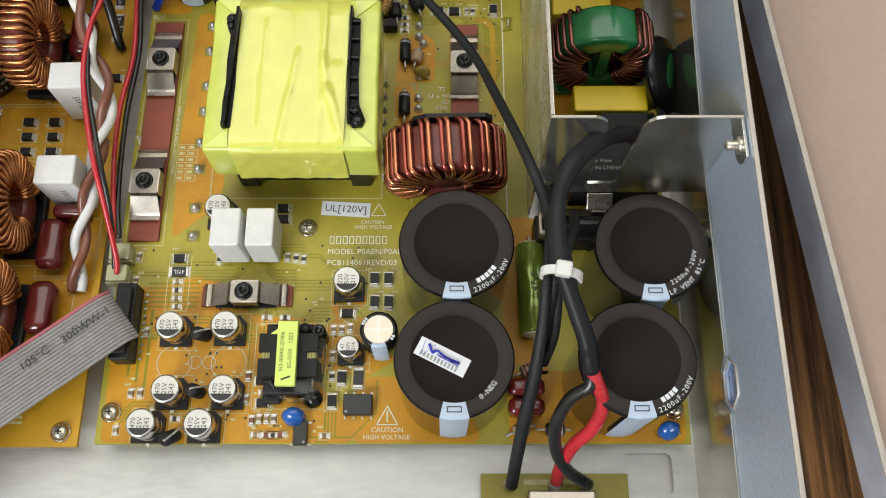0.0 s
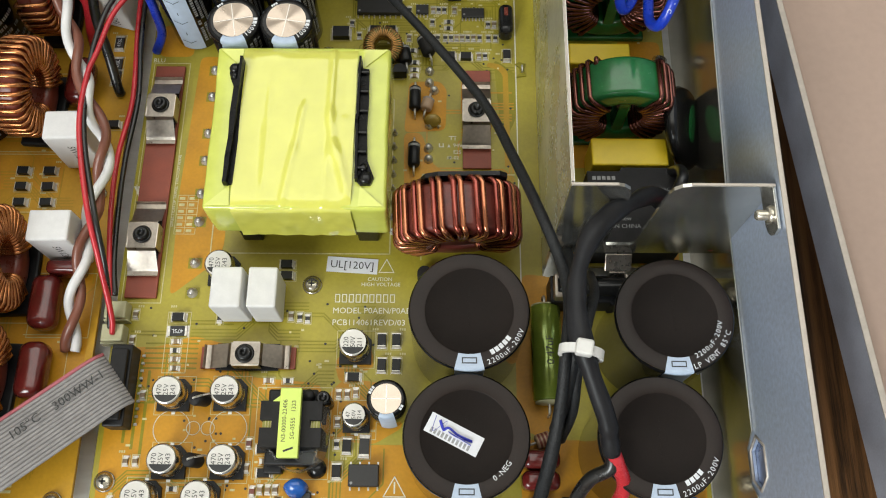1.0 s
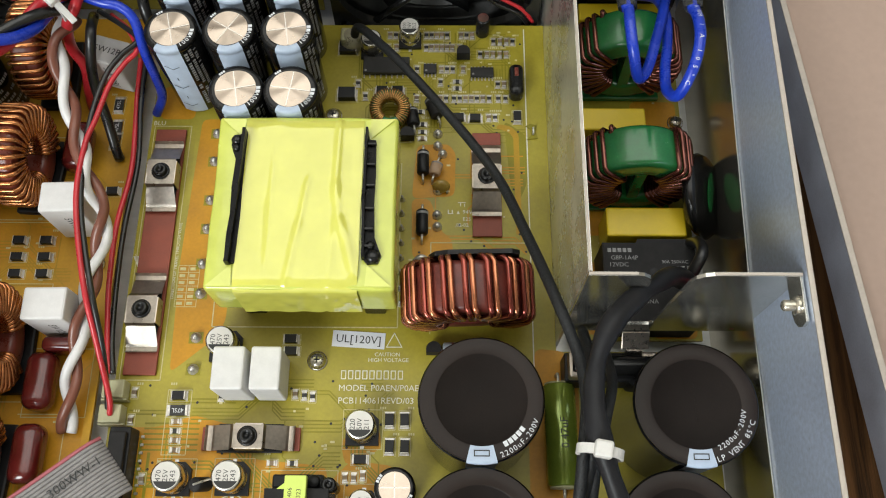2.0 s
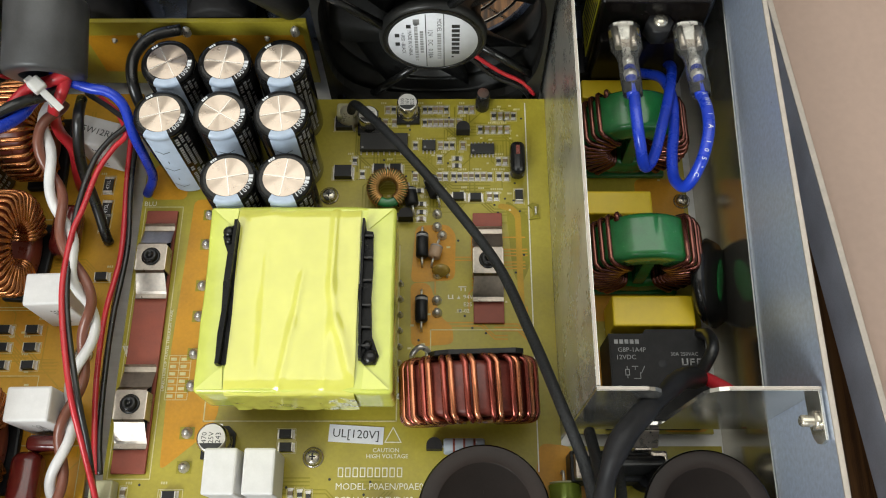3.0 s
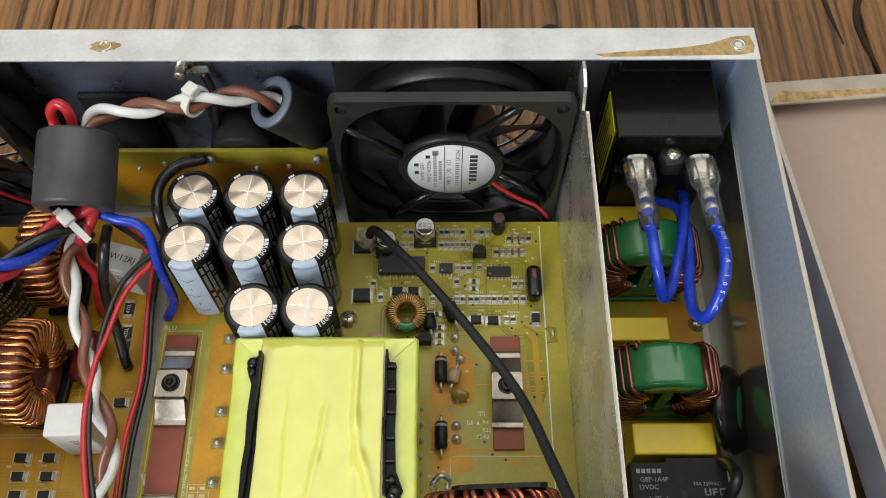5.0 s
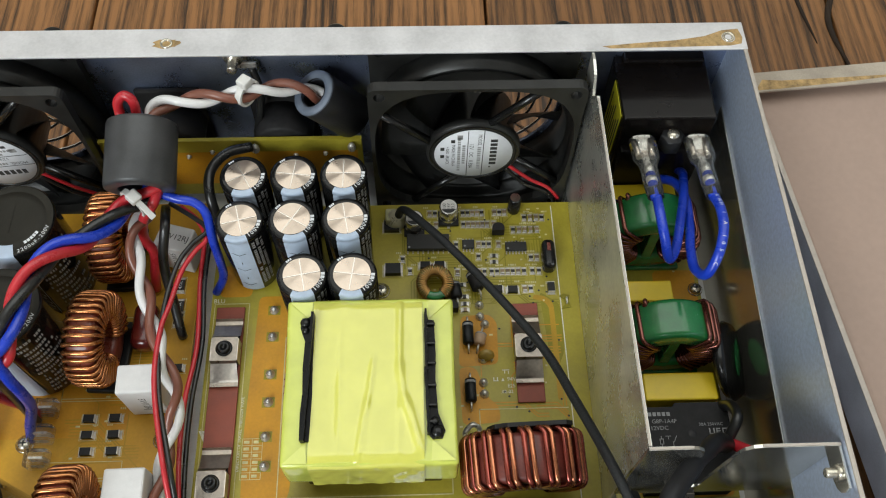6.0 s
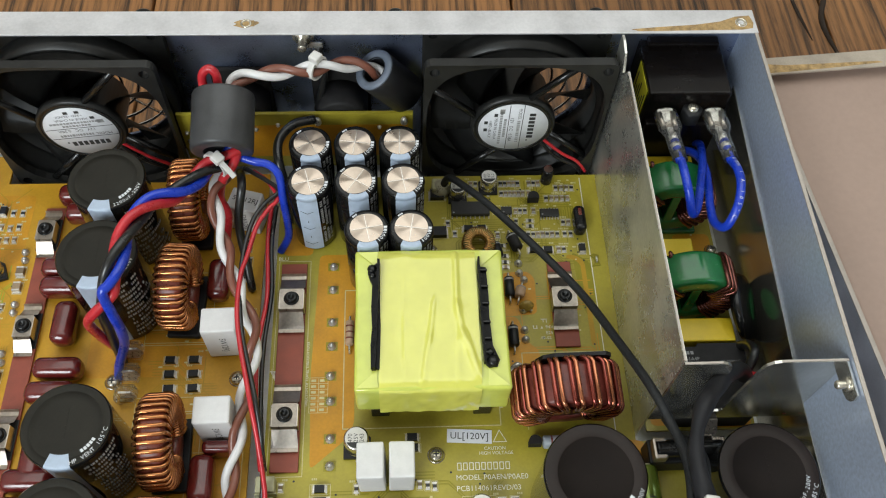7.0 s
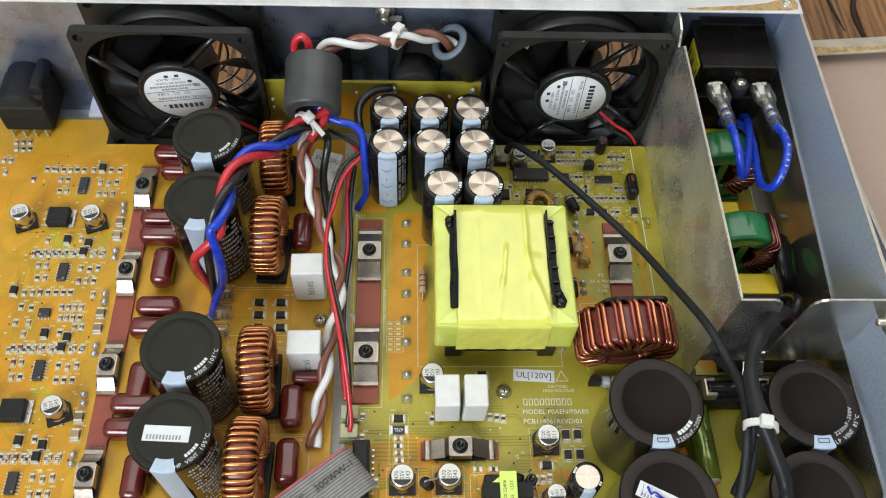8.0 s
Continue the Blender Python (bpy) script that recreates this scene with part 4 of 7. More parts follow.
def toroids():
    t = toroid("toroid_inductor", "dark red toroid inductor with thick copper wire standing on edge", mm(0.8, 131.0, 20.9, 9, 0, 2), 19.4, 9.6, 16, 0.95, 14, -48, 222, M_COREDK, M_COPPERPINK, n_per=16, proud=0.25, second=(M_COPPERRED, 6.4))
    part("insulating_plate", moved(bm_sheet([(-12, -17), (16, -17), (16, 14), (13.5, 16.8), (-6, 17.6), (-10, 15.5), (-12, 10)], (), 1.4), pose(0, 11.2, 0, 90)), M_BLACK, t, "black backing plate")
    part("core_plug", moved(bm_lathe([(0, -7), (9.4, -7), (9.4, 7), (0, 7)], 32), pose(0, 0, 0, 90)), M_COREDK, t, "dark red core filling")
    part("base", bm_box(-14, 14, -6, 7, -20.4, -17.0, 0.8), M_COREDK, t)
    # copper wound toroids on the amplifier board, axis along x
    for k, (x, y) in enumerate([(-151.6, 223.5), (-151.4, 181.0), (-150.6, 116.5), (-151.4, 78.0)]):
        c = toroid("toroid_inductor", ["copper-wound toroid inductor beside the grey ferrite", "copper-wound toroid inductor next to a white resistor", "copper-wound toroid inductor between black and maroon capacitors", "copper-wound toroid inductor near the ribbon cable"][k], mm(x, y, 19.3, 0, 0, 90 + (2, -3, 2, -2)[k]), 16.3, 7.8, 9.8, 0.85, 30, -62, 242, M_COREBR, M_COPPER, group="copper toroids", n_per=14)
        part("base", bm_box(-14.5, 14.5, -7.2, 6.4, -19.2, -16.4, 0.8), M_BLACK, c, "black plastic base")
    # green common mode chokes on the mains board
    for k, (x, y) in enumerate([(57.6, 222.0), (57.8, 177.0)]):
        c = toroid("choke", ["green common-mode choke beneath blue wires", "green common-mode choke next to a yellow capacitor"][k], mm(x, y, 19.3, 0, 0, 0), 17.7, 8.4, 15, 0.85, 0, [(-58, 56, 11), (124, 238, 11)], None, M_COREGR, M_COPPERDK, group="green chokes", n_per=14)
        part("base", bm_box(-15, 15, -8, 8, -19.2, -16.8, 0.6), M_COREGR, c)
        part("spacer", bm_box(-2.0, 2.0, -7, 7, -17, 16, 0.5), M_COREGR, c, "green plastic spacer")
    # tiny gold toroid by the fan
    toroid("toroid_inductor", "tiny gold-wound green toroid inductor near the fan", mm(-27.0, 207.6, 5.4, -72, 0, 0), 6.9, 3.6, 5, 0.36, 36, -58, 238, M_COREGR, mat("gold_enamelled_wire", (0.50, 0.30, 0.10), 0.22, 0.8, var=0.25, scale=200), n_per=10)


toroids()


# ---- fans ----
def fan(x, label, turn):
    f = thing("fan", label, "fan", mm(x, 251.6, 31.2), "two cooling fans")
    hole = circle(0, 0, 37.6, 56)
    mount = [circle(sx * 35.7, sz * 35.7, 2.2, 12) for sx in (-1, 1) for sz in (-1, 1)]
    out = []
    for cx, cz, a in ((36.5, 36.5, 0), (-36.5, 36.5, 90), (-36.5, -36.5, 180), (36.5, -36.5, 270)):
        out += circle(cx, cz, 3.5, 6, a0=a, a1=a + 90)
    # the inlet is a rounded square that narrows to the round tunnel
    def mouth(half, power, n=56):
        pts = []
        for k in range(n):
            c, q = math.cos(2 * math.pi * k / n), math.sin(2 * math.pi * k / n)
            g = half / (abs(c) ** power + abs(q) ** power) ** (1 / power)
            pts.append((g * c, g * q))
        return pts
    part("front_flange", moved(bm_sheet(out, [mouth(38.6, 3.2)] + mount, 4.0), pose(0, 4.0, 0, 90)), M_FAN, f, "square black plastic frame")
    funnel = bmesh.new()
    rims = [[funnel.verts.new((px, y, pz)) for px, pz in mouth(half, power)] for y, half, power in ((3.4, 38.7, 3.2), (6.0, 38.5, 2.7), (9.0, 38.1, 2.2), (11.0, 37.6, 2.0))]
    for ra, rb in zip(rims, rims[1:]):
        for k in range(56):
            funnel.faces.new((ra[k], ra[(k + 1) % 56], rb[(k + 1) % 56], rb[k])).smooth = True
    bmesh.ops.solidify(funnel, geom=list(funnel.faces), thickness=-0.8)
    part("inlet_funnel", funnel, M_FAN, f)
    part("rear_flange", moved(bm_sheet(out, [hole] + mount, 4.0), pose(0, 25.0, 0, 90)), M_FAN, f)
    tunnel = bm_lathe([(37.6, 0.2), (39.4, 0.2), (39.4, 14.4), (37.6, 14.4), (37.6, 0.2)], 56)
    part("tunnel", moved(tunnel, pose(0, 25, 0, 90)), M_FAN, f)
    hub = bm_lathe([(0, 0.4), (17.6, 0.4), (18.6, 1.0), (18.8, 2.4), (18.8, 4.0), (16.8, 4.0), (16.8, 22.0), (0, 22.0)], 48)
    part("hub", moved(hub, pose(0, 0, 0, -90)), M_FAN, f, "round motor hub")
    part("hub_ring", moved(bm_lathe([(17.6, 0.2), (17.2, 0.0), (16.6, 0.0), (16.4, 0.3)], 48), pose(0, 0.2, 0, -90)), M_GLOSSBLACK, f)
    label_ = part("label", moved(bm_lathe([(0, 0), (15.9, 0), (15.9, 0.12), (0, 0.12)], 48), pose(0, 0.3, 0, 90)), M_PAPER, f, "round white paper label", mm(0, 0, 0, 0, turn) @ Matrix.Diagonal((0.98, 1, 0.98, 1)))
    # print on the label: lines and bars
    def bar(x0, x1, z0, z1, m=M_INK):
        part("printed_bar", bm_box(x0, x1, -0.03, 0.03, z0, z1), m, label_, "", mm(0, 0.16, 0))
    bar(-15.4, 15.4, 3.7, 4.0)
    bar(-15.2, 15.2, -2.6, -2.3)
    for k in range(7):
        bar(-9.6 + 2.55 * k, -7.8 + 2.55 * k, 6.6, 9.4)
    bar(8.8, 9.6, 6.6, 7.4)
    for words, x, z, size in (("MODEL", -9.4, 2.2, 2.2), ("12V", -5.0, -1.0, 2.4), ("DC", 0.6, -1.0, 2.4), ("0.38A", 7.2, -1.0, 2.4), ("MADE IN CHINA", 1.0, -8.2, 2.0), ("+:RED -:BLACK", 1.0, -10.6, 1.9)):
        part("printed_words", moved(bm_text(words, size), pose(x, 0.13, z, 90)), M_INK, label_)
    # rows of unreadable small print
    random.seed(3)
    for z, x0, x1, h in ((2.2, -4.6, 10, 0.7), (-4.0, -6, 7, 0.6), (-5.9, -11, 11, 0.6)):
        xx = x0
        while xx < x1:
            w = random.uniform(0.5, 1.4)
            bar(xx, xx + w, z - h, z + h, M_GREYINK)
            xx += w + 0.4
    bar(-12.6, -9.6, -6.8, -4.6, M_GREYINK)
    bar(-9.6, -7.6, -9.2, -7.6)
    bar(-4.5, -2.5, -13.4, -11.8)
    bar(0.5, 2.5, -13.4, -11.8)
    # struts from the frame to the hub
    for a in (0, 90, 180, 270):
        ca, sa = math.cos(radians(a)), math.sin(radians(a))
        ends = [(px * ca - pz * sa, 2.3, px * sa + pz * ca) for px, pz in ((5.5, 16.5), (25.6, 38.2))]
        part("strut", bm_tube(ends, 1.6, 8), M_GLOSSBLACK, f)
    # blades, at rest
    for k in range(7):
        bm = bmesh.new()
        rows = []
        for i in range(7):
            q = 16.8 + (36.4 - 16.8) * i / 6
            row = []
            for j in range(6):
                u = j / 5
                a = radians(k * 360 / 7 + 22 - (46 - 4 * i / 6) * (u - 0.5) - 9 * i / 6)
                row.append(bm.verts.new((q * math.cos(a), 4.6 + 15 * u + 2 * math.sin(u * math.pi), q * math.sin(a))))
            rows.append(row)
        for a, b in zip(rows, rows[1:]):
            for j in range(5):
                bm.faces.new((a[j], a[j + 1], b[j + 1], b[j])).smooth = True
        bmesh.ops.solidify(bm, geom=list(bm.faces), thickness=1.2)
        part("blade", bm, M_FAN, f)
    part("motor_lead", bm_tube(smooth_path([(14, 1.2, -9), (24, 0.6, -19), (33, 0.4, -26), (38, -0.5, -33)]), 0.8, 7), M_RED, f, "red motor lead")
    part("motor_lead", bm_tube(smooth_path([(13, 1.2, -11), (22, 0.6, -22), (32, 0.4, -29), (37, -0.5, -36)]), 0.9, 7), M_WIREBK, f, "black motor lead")


fan(-10.7, "square black cooling fan with a round white label", 90)
fan(-198.4, "square black cooling fan with an upside-down white label", 172)


# ---- mains inlet, filter parts ----
def mains_side():
    i = thing("mains_inlet", "black plastic mains inlet socket bolted to the rear wall", "socket", mm(60, 0, 0))
    part("body", bm_box(-17, 18, 246, 276.5, 20, 60, 1.0, 3), M_INLET, i)
    part("rear_rim", bm_box(-14, 17, 271.5, 276.4, 60.2, 62.4, 0.8), M_INLET, i)
    part("front_step", bm_box(-15.5, 16.5, 242.5, 246.5, 18, 44, 0.8), M_INLET, i)
    part("screw_post", moved(bm_lathe([(4.6, 0), (4.6, 6), (4.0, 6.5), (0, 6.5)], 6), pose(2.5, 243.6, 46.5, 0)), M_BLACK, i, "hexagonal screw post")
    part("screw", moved(bm_lathe([(2.3, 0), (2.2, 1.0), (0, 1.2)], 16), pose(2.5, 243.6, 53.0)), M_SCREW, i, "bright screw")
    for x in (-9.3, 11.3):
        part("blade_terminal", bm_box(x - 2.9, x + 2.9, 236, 243, 51.2, 52.0), M_SOLDER, i, "tinned blade terminal")
    part("side_label", bm_box(-17.35, -17.1, 249, 266, 26, 58), mat("yellow_warning_label", (0.62, 0.56, 0.02), 0.5, var=0.08), i, "yellow warning label")
    part("label_print", join(*[bm_box(-17.42, -17.36, 250 + 2.2 * k, 251 + 2.2 * k, 30, 54 - 3 * (k % 3)) for k in range(7)]), M_INK, i)
    for k in range(12):
        part("embossed_mark", bm_box(-7 + 2.6 * (k % 6), -5.4 + 2.6 * (k % 6), 256 + 3 * (k // 6), 257.6 + 3 * (k // 6), 60, 60.12), M_INLET, i)
    # lower black choke housing below the inlet
    part("lower_block", bm_box(-21, 18, 246.5, 262, 0.2, 19.5, 1), M_BLACK, i)
    for x, lab in ((50.7, "clear-booted crimp terminal with blue wire on the inlet"), (71.3, "clear-booted crimp terminal with blue wire beside the wall")):
        c = thing("crimp_terminal", lab, "terminal", mm(x, 233.8, 53.4, -12, 0, -1))
        part("boot", bm_lathe([(3.0, -21), (3.3, -14), (3.3, -7), (3.6, -4.6), (5.0, -1.6), (5.1, 1), (5.1, 8.4), (4.8, 8.4), (4.8, 1), (4.6, -1.4), (3.3, -4.6), (3.0, -7), (3.0, -14), (2.7, -21), (3.0, -21)], 24, 0.66), M_CLEAR, c, "clear vinyl boot", pose(0, 0, 0, -90))
        part("receptacle", bm_box(-3.3, 3.3, -0.5, 7.6, -1.1, -0.6, 0.2), M_TIN, c, "tinned flat receptacle")
        for s in (-1, 1):
            part("rolled_side", bm_tube([(s * 2.5, -0.5, -0.2), (s * 2.6, 7.6, -0.2)], 1.1, 10), M_TIN, c)
        part("neck", bm_box(-1.3, 1.3, -5, -0.2, -0.9, 0.2, 0.4), M_SOLDER, c)
        part("crimp", moved(bm_lathe([(1.0, -9.4), (1.8, -9.2), (1.8, -5.4), (1.0, -4.6), (0, -4.6)], 14), pose(0, 0, 0, -90)), M_SOLDER, c, "tinned crimp")
        part("insulation", moved(bm_lathe([(0, -21.5), (1.9, -21.5), (1.9, -9.6), (0, -9.6)], 14), pose(0, 0, 0, -90)), M_BLUE, c, "blue wire insulation")
        part("crimp_band", moved(bm_lathe([(1.75, -14.2), (2.05, -14), (2.05, -11.6), (1.75, -11.4)], 14), pose(0, 0, 0, -90)), M_SOLDER, c, "tinned crimp band")
    # yellow film capacitors
    for k, (x0, x1, y0, y1) in enumerate([(41.4, 70.3, 234.6, 242.2), (40.4, 62.2, 190.2, 198.7), (47.5, 74, 153.4, 163.8)]):
        c = thing("film_capacitor", ["yellow box film capacitor below the inlet", "yellow box film capacitor between the chokes", "yellow box film capacitor beside the relay"][k], "capacitor", mm((x0 + x1) / 2, (y0 + y1) / 2, 0), "yellow capacitors")
        part("case", bm_box(-(x1 - x0) / 2, (x1 - x0) / 2, -(y1 - y0) / 2, (y1 - y0) / 2, 0.6, 22.0 if k < 2 else 16.3, 0.7, 3), M_FILMYEL, c)
        part("potting", bm_box(-(x1 - x0) / 2 + 1, (x1 - x0) / 2 - 1, -(y1 - y0) / 2 + 1, (y1 - y0) / 2 - 1, 0.05, 0.7), M_CREAM, c)
    r = thing("relay", "black power relay with white printing", "relay", mm(60.6, 137.6, 0))
    case = [(-15.2, -14.6), (15.2, -14.6), (15.2, 14.4), (-3.4, 14.4), (-4.2, 13.0), (-15.2, 13.0)]
    part("case", bm_sheet(case, (), 16.6), M_SOFTBLACK, r, "", mm(0, 0, 0.5))
    part("top_face", bm_sheet([(x * 0.972, y * 0.965) for x, y in case], (), 0.25), M_SOFTBLACK, r, "", mm(0, 0, 17.1))
    part("corner_dimple", bm_lathe([(1.2, 17.36), (0.9, 17.42), (0.6, 17.36)], 16), M_BLACK, r, "", mm(12.6, 12.2, 0))
    part("gate_mark", bm_lathe([(1.4, 17.36), (1.0, 17.5), (0, 17.4)], 14), M_BLACK, r, "moulding gate mark", mm(1.2, 3.0, 0))
    for k in range(5):
        part("logo_bar", bm_box(-13.6 + 1.65 * k, -12.4 + 1.65 * k, 9.6, 11.0, 17.36, 17.39), M_GREYINK, r)
    for words, x, y, s in (("G8P-1A4P", -8.2, 7.6, 2.1), ("12VDC", -10.2, 5.2, 2.1), ("30A 250VAC", 8.2, 6.2, 1.6), ("Bottom View", -7.2, -4.6, 2.2), ("MADE IN CHINA", -6.0, -7.4, 2.1)):
        part("printed_words", bm_text(words, s), M_GREYINK, r, "", mm(x, y, 17.37))
    # contact diagram and approval marks
    for x0, x1, y0, y1 in ((-10.8, -9.4, 1.2, 1.45), (-10.8, -9.4, -0.6, -0.35), (-10.8, -10.55, -0.6, 1.45), (-9.65, -9.4, -0.6, 1.45), (-10.2, -10.0, 1.4, 2.4), (-10.2, -10.0, -1.5, -0.5), (-8.6, -6.6, 2.2, 2.4), (-7.7, -7.5, 1.2, 2.3), (-8.2, -6.0, -1.7, -1.5), (-6.2, -6.0, -1.6, 0.4), (7.2, 7.7, 2.6, 4.8), (8.7, 9.2, 2.6, 4.8), (7.2, 9.2, 2.6, 3.0), (9.7, 10.2, 2.6, 4.8), (9.7, 11.2, 4.3, 4.8), (9.7, 11.2, 3.5, 3.9), (11.9, 12.3, 2.8, 4.6), (13.6, 14.0, 2.8, 4.6), (12.0, 13.9, 4.4, 4.8), (12.0, 13.9, 2.6, 3.0)):
        part("printed_mark", bm_box(x0, x1, y0, y1, 17.36, 17.39), M_GREYINK, r)
    part("printed_mark", moved(bm_box(-0.12, 0.12, -1.3, 1.3, 17.36, 17.39), pose(-5.2, 1.2, 0, 0, 0, -28)), M_GREYINK, r)
    # black thermistor disc leaning over
    n = thing("thermistor", "oval black resin disc leaning over the board", "thermistor", mm(80.4, 168, 16.0, 0, 56, -8))
    part("disc", bm_lathe([(0, -3.6), (9, -3.4), (13.4, -2.2), (14.8, 0), (13.4, 2.2), (9, 3.4), (0, 3.6)], 36), M_GLOSSBLACK, n)
    part("mark", moved(bm_lathe([(0, 3.55), (2.6, 3.62), (3.0, 3.5)], 24, 2.4), pose(-2, 0, 0.1)), M_COREGR, n, "green bare patch")
    for y in (-3.5, 3.5):
        part("lead", bm_tube([(11, y, 0), (16, y, 0), (16.8, y, -4)], 0.4, 6), M_SOLDER, n)
    # blue disc by the choke
    d = thing("disc_capacitor", "small blue epoxy disc capacitor by the choke", "capacitor", mm(66.5, 190, 2))
    part("disc", moved(bm_lathe([(0, -2), (3, -1.8), (4.4, 0), (3, 1.8), (0, 2)], 24), pose(0, 0, 4, 80)), M_BLUEDISC, d)
    part("lead", bm_tube([(-1.5, 0, 1), (-1.5, 0, -2)], 0.35, 6), M_SOLDER, d)
    # fuse and sockets in front of the bracket
    f = thing("fuse_holder", "black fuse holder with tinned clips in front of the bracket", "fuse", mm(45, 110, 0))
    part("body", bm_box(-13, 17, -4.5, 5, 0.2, 11, 0.8), M_BLACK, f)
    part("fuse_tube", moved(bm_lathe([(0, -13), (3, -13), (3.2, -12), (3.2, 12), (3, 13), (0, 13)], 20), pose(2, 0, 14, 0, 90)), M_GLOSSBLACK, f)
    for x in (-9.5, 13.5):
        part("clip", bm_box(x - 2.6, x + 2.6, -4.2, 4.2, 10.5, 15.8, 0.8), M_TIN, f, "tinned spring clip")
    l = thing("spade_lug", "tinned spade lug sticking up by the bracket", "terminal", mm(53.9, 117.2, 0))
    part("tab", moved(bm_box(-4.4, 4.4, -3.0, 3.0, -0.4, 0.4, 0.3), pose(0, 0.2, 17.4, 38)), M_TIN, l)
    part("post", bm_box(-2.6, 2.6, -2.9, -2.1, 0.1, 15.4, 0.2), M_TIN, l)
    s = thing("standoff_screw", "zinc cross-head screw on the mains board", "screw", mm(77, 110, 0))
    part("head", bm_lathe([(0, 9), (2, 8.9), (3.4, 7.6), (3.4, 7), (5, 6.9), (5, 6.2), (3, 6), (3, 0.1), (0, 0.1)], 20), M_SCREW, s)


mains_side()


# ---- cables and wires ----
def wire(name, label, pts, r, material, group="", segs=12, n=8, category="wire"):
    return solo(name, bm_tube(smooth_path(pts, n), r, segs), material, label, category, None, group)


def twisted(label, pts, r, rad, pitch, mats, names, group="", phase=0.0):
    """A twisted pair along a path: two strands wound round each other."""
    path = smooth_path(pts, 14)
    t = thing("twisted_wire_pair", label, "wire", None, group)
    for s in (0, 1):
        out, run, up = [], 0.0, Vector((0, 0, 1))
        for i, q in enumerate(path):
            if i:
                run += (q - path[i - 1]).length
            d = (path[min(i + 1, len(path) - 1)] - path[max(i - 1, 0)]).normalized()
            up = (up - d * up.dot(d)).normalized()
            side = d.cross(up)
            a = 2 * math.pi * run / pitch + math.pi * s + phase
            out.append(q + rad * (math.cos(a) * up + math.sin(a) * side))
        strand = part("strand", bm_tube(out, r, 12), mats[s], t, names[s])
    return t


def zip_tie(label, at, rx, ry, w=2.6):
    z = thing("zip_tie", label, "zip tie", at)
    loop = [(0, rx * math.cos(a), ry * math.sin(a)) for a in (2 * math.pi * k / 28 for k in range(28))]
    bm = bmesh.new()
    rings = []
    for _, y, zz in loop:
        n = Vector((0, y / rx, zz / ry)).normalized()
        p = Vector((0, y, zz))
        rings.append([bm.verts.new(p + Vector((dx, 0, 0)) + n * dn) for dx, dn in ((-w / 2, 0), (w / 2, 0), (w / 2, 1.0), (-w / 2, 1.0))])
    for k in range(28):
        a, b = rings[k], rings[(k + 1) % 28]
        for j in range(4):
            bm.faces.new((a[j], a[(j + 1) % 4], b[(j + 1) % 4], b[j]))
    bmesh.ops.recalc_face_normals(bm, faces=bm.faces)
    part("strap", bm, M_NYLON, z)
    part("head", bm_box(-2.2, 2.2, -2.3, 2.3, ry - 0.2, ry + 3.2, 0.7), M_NYLON, z, "square locking head")
    return z


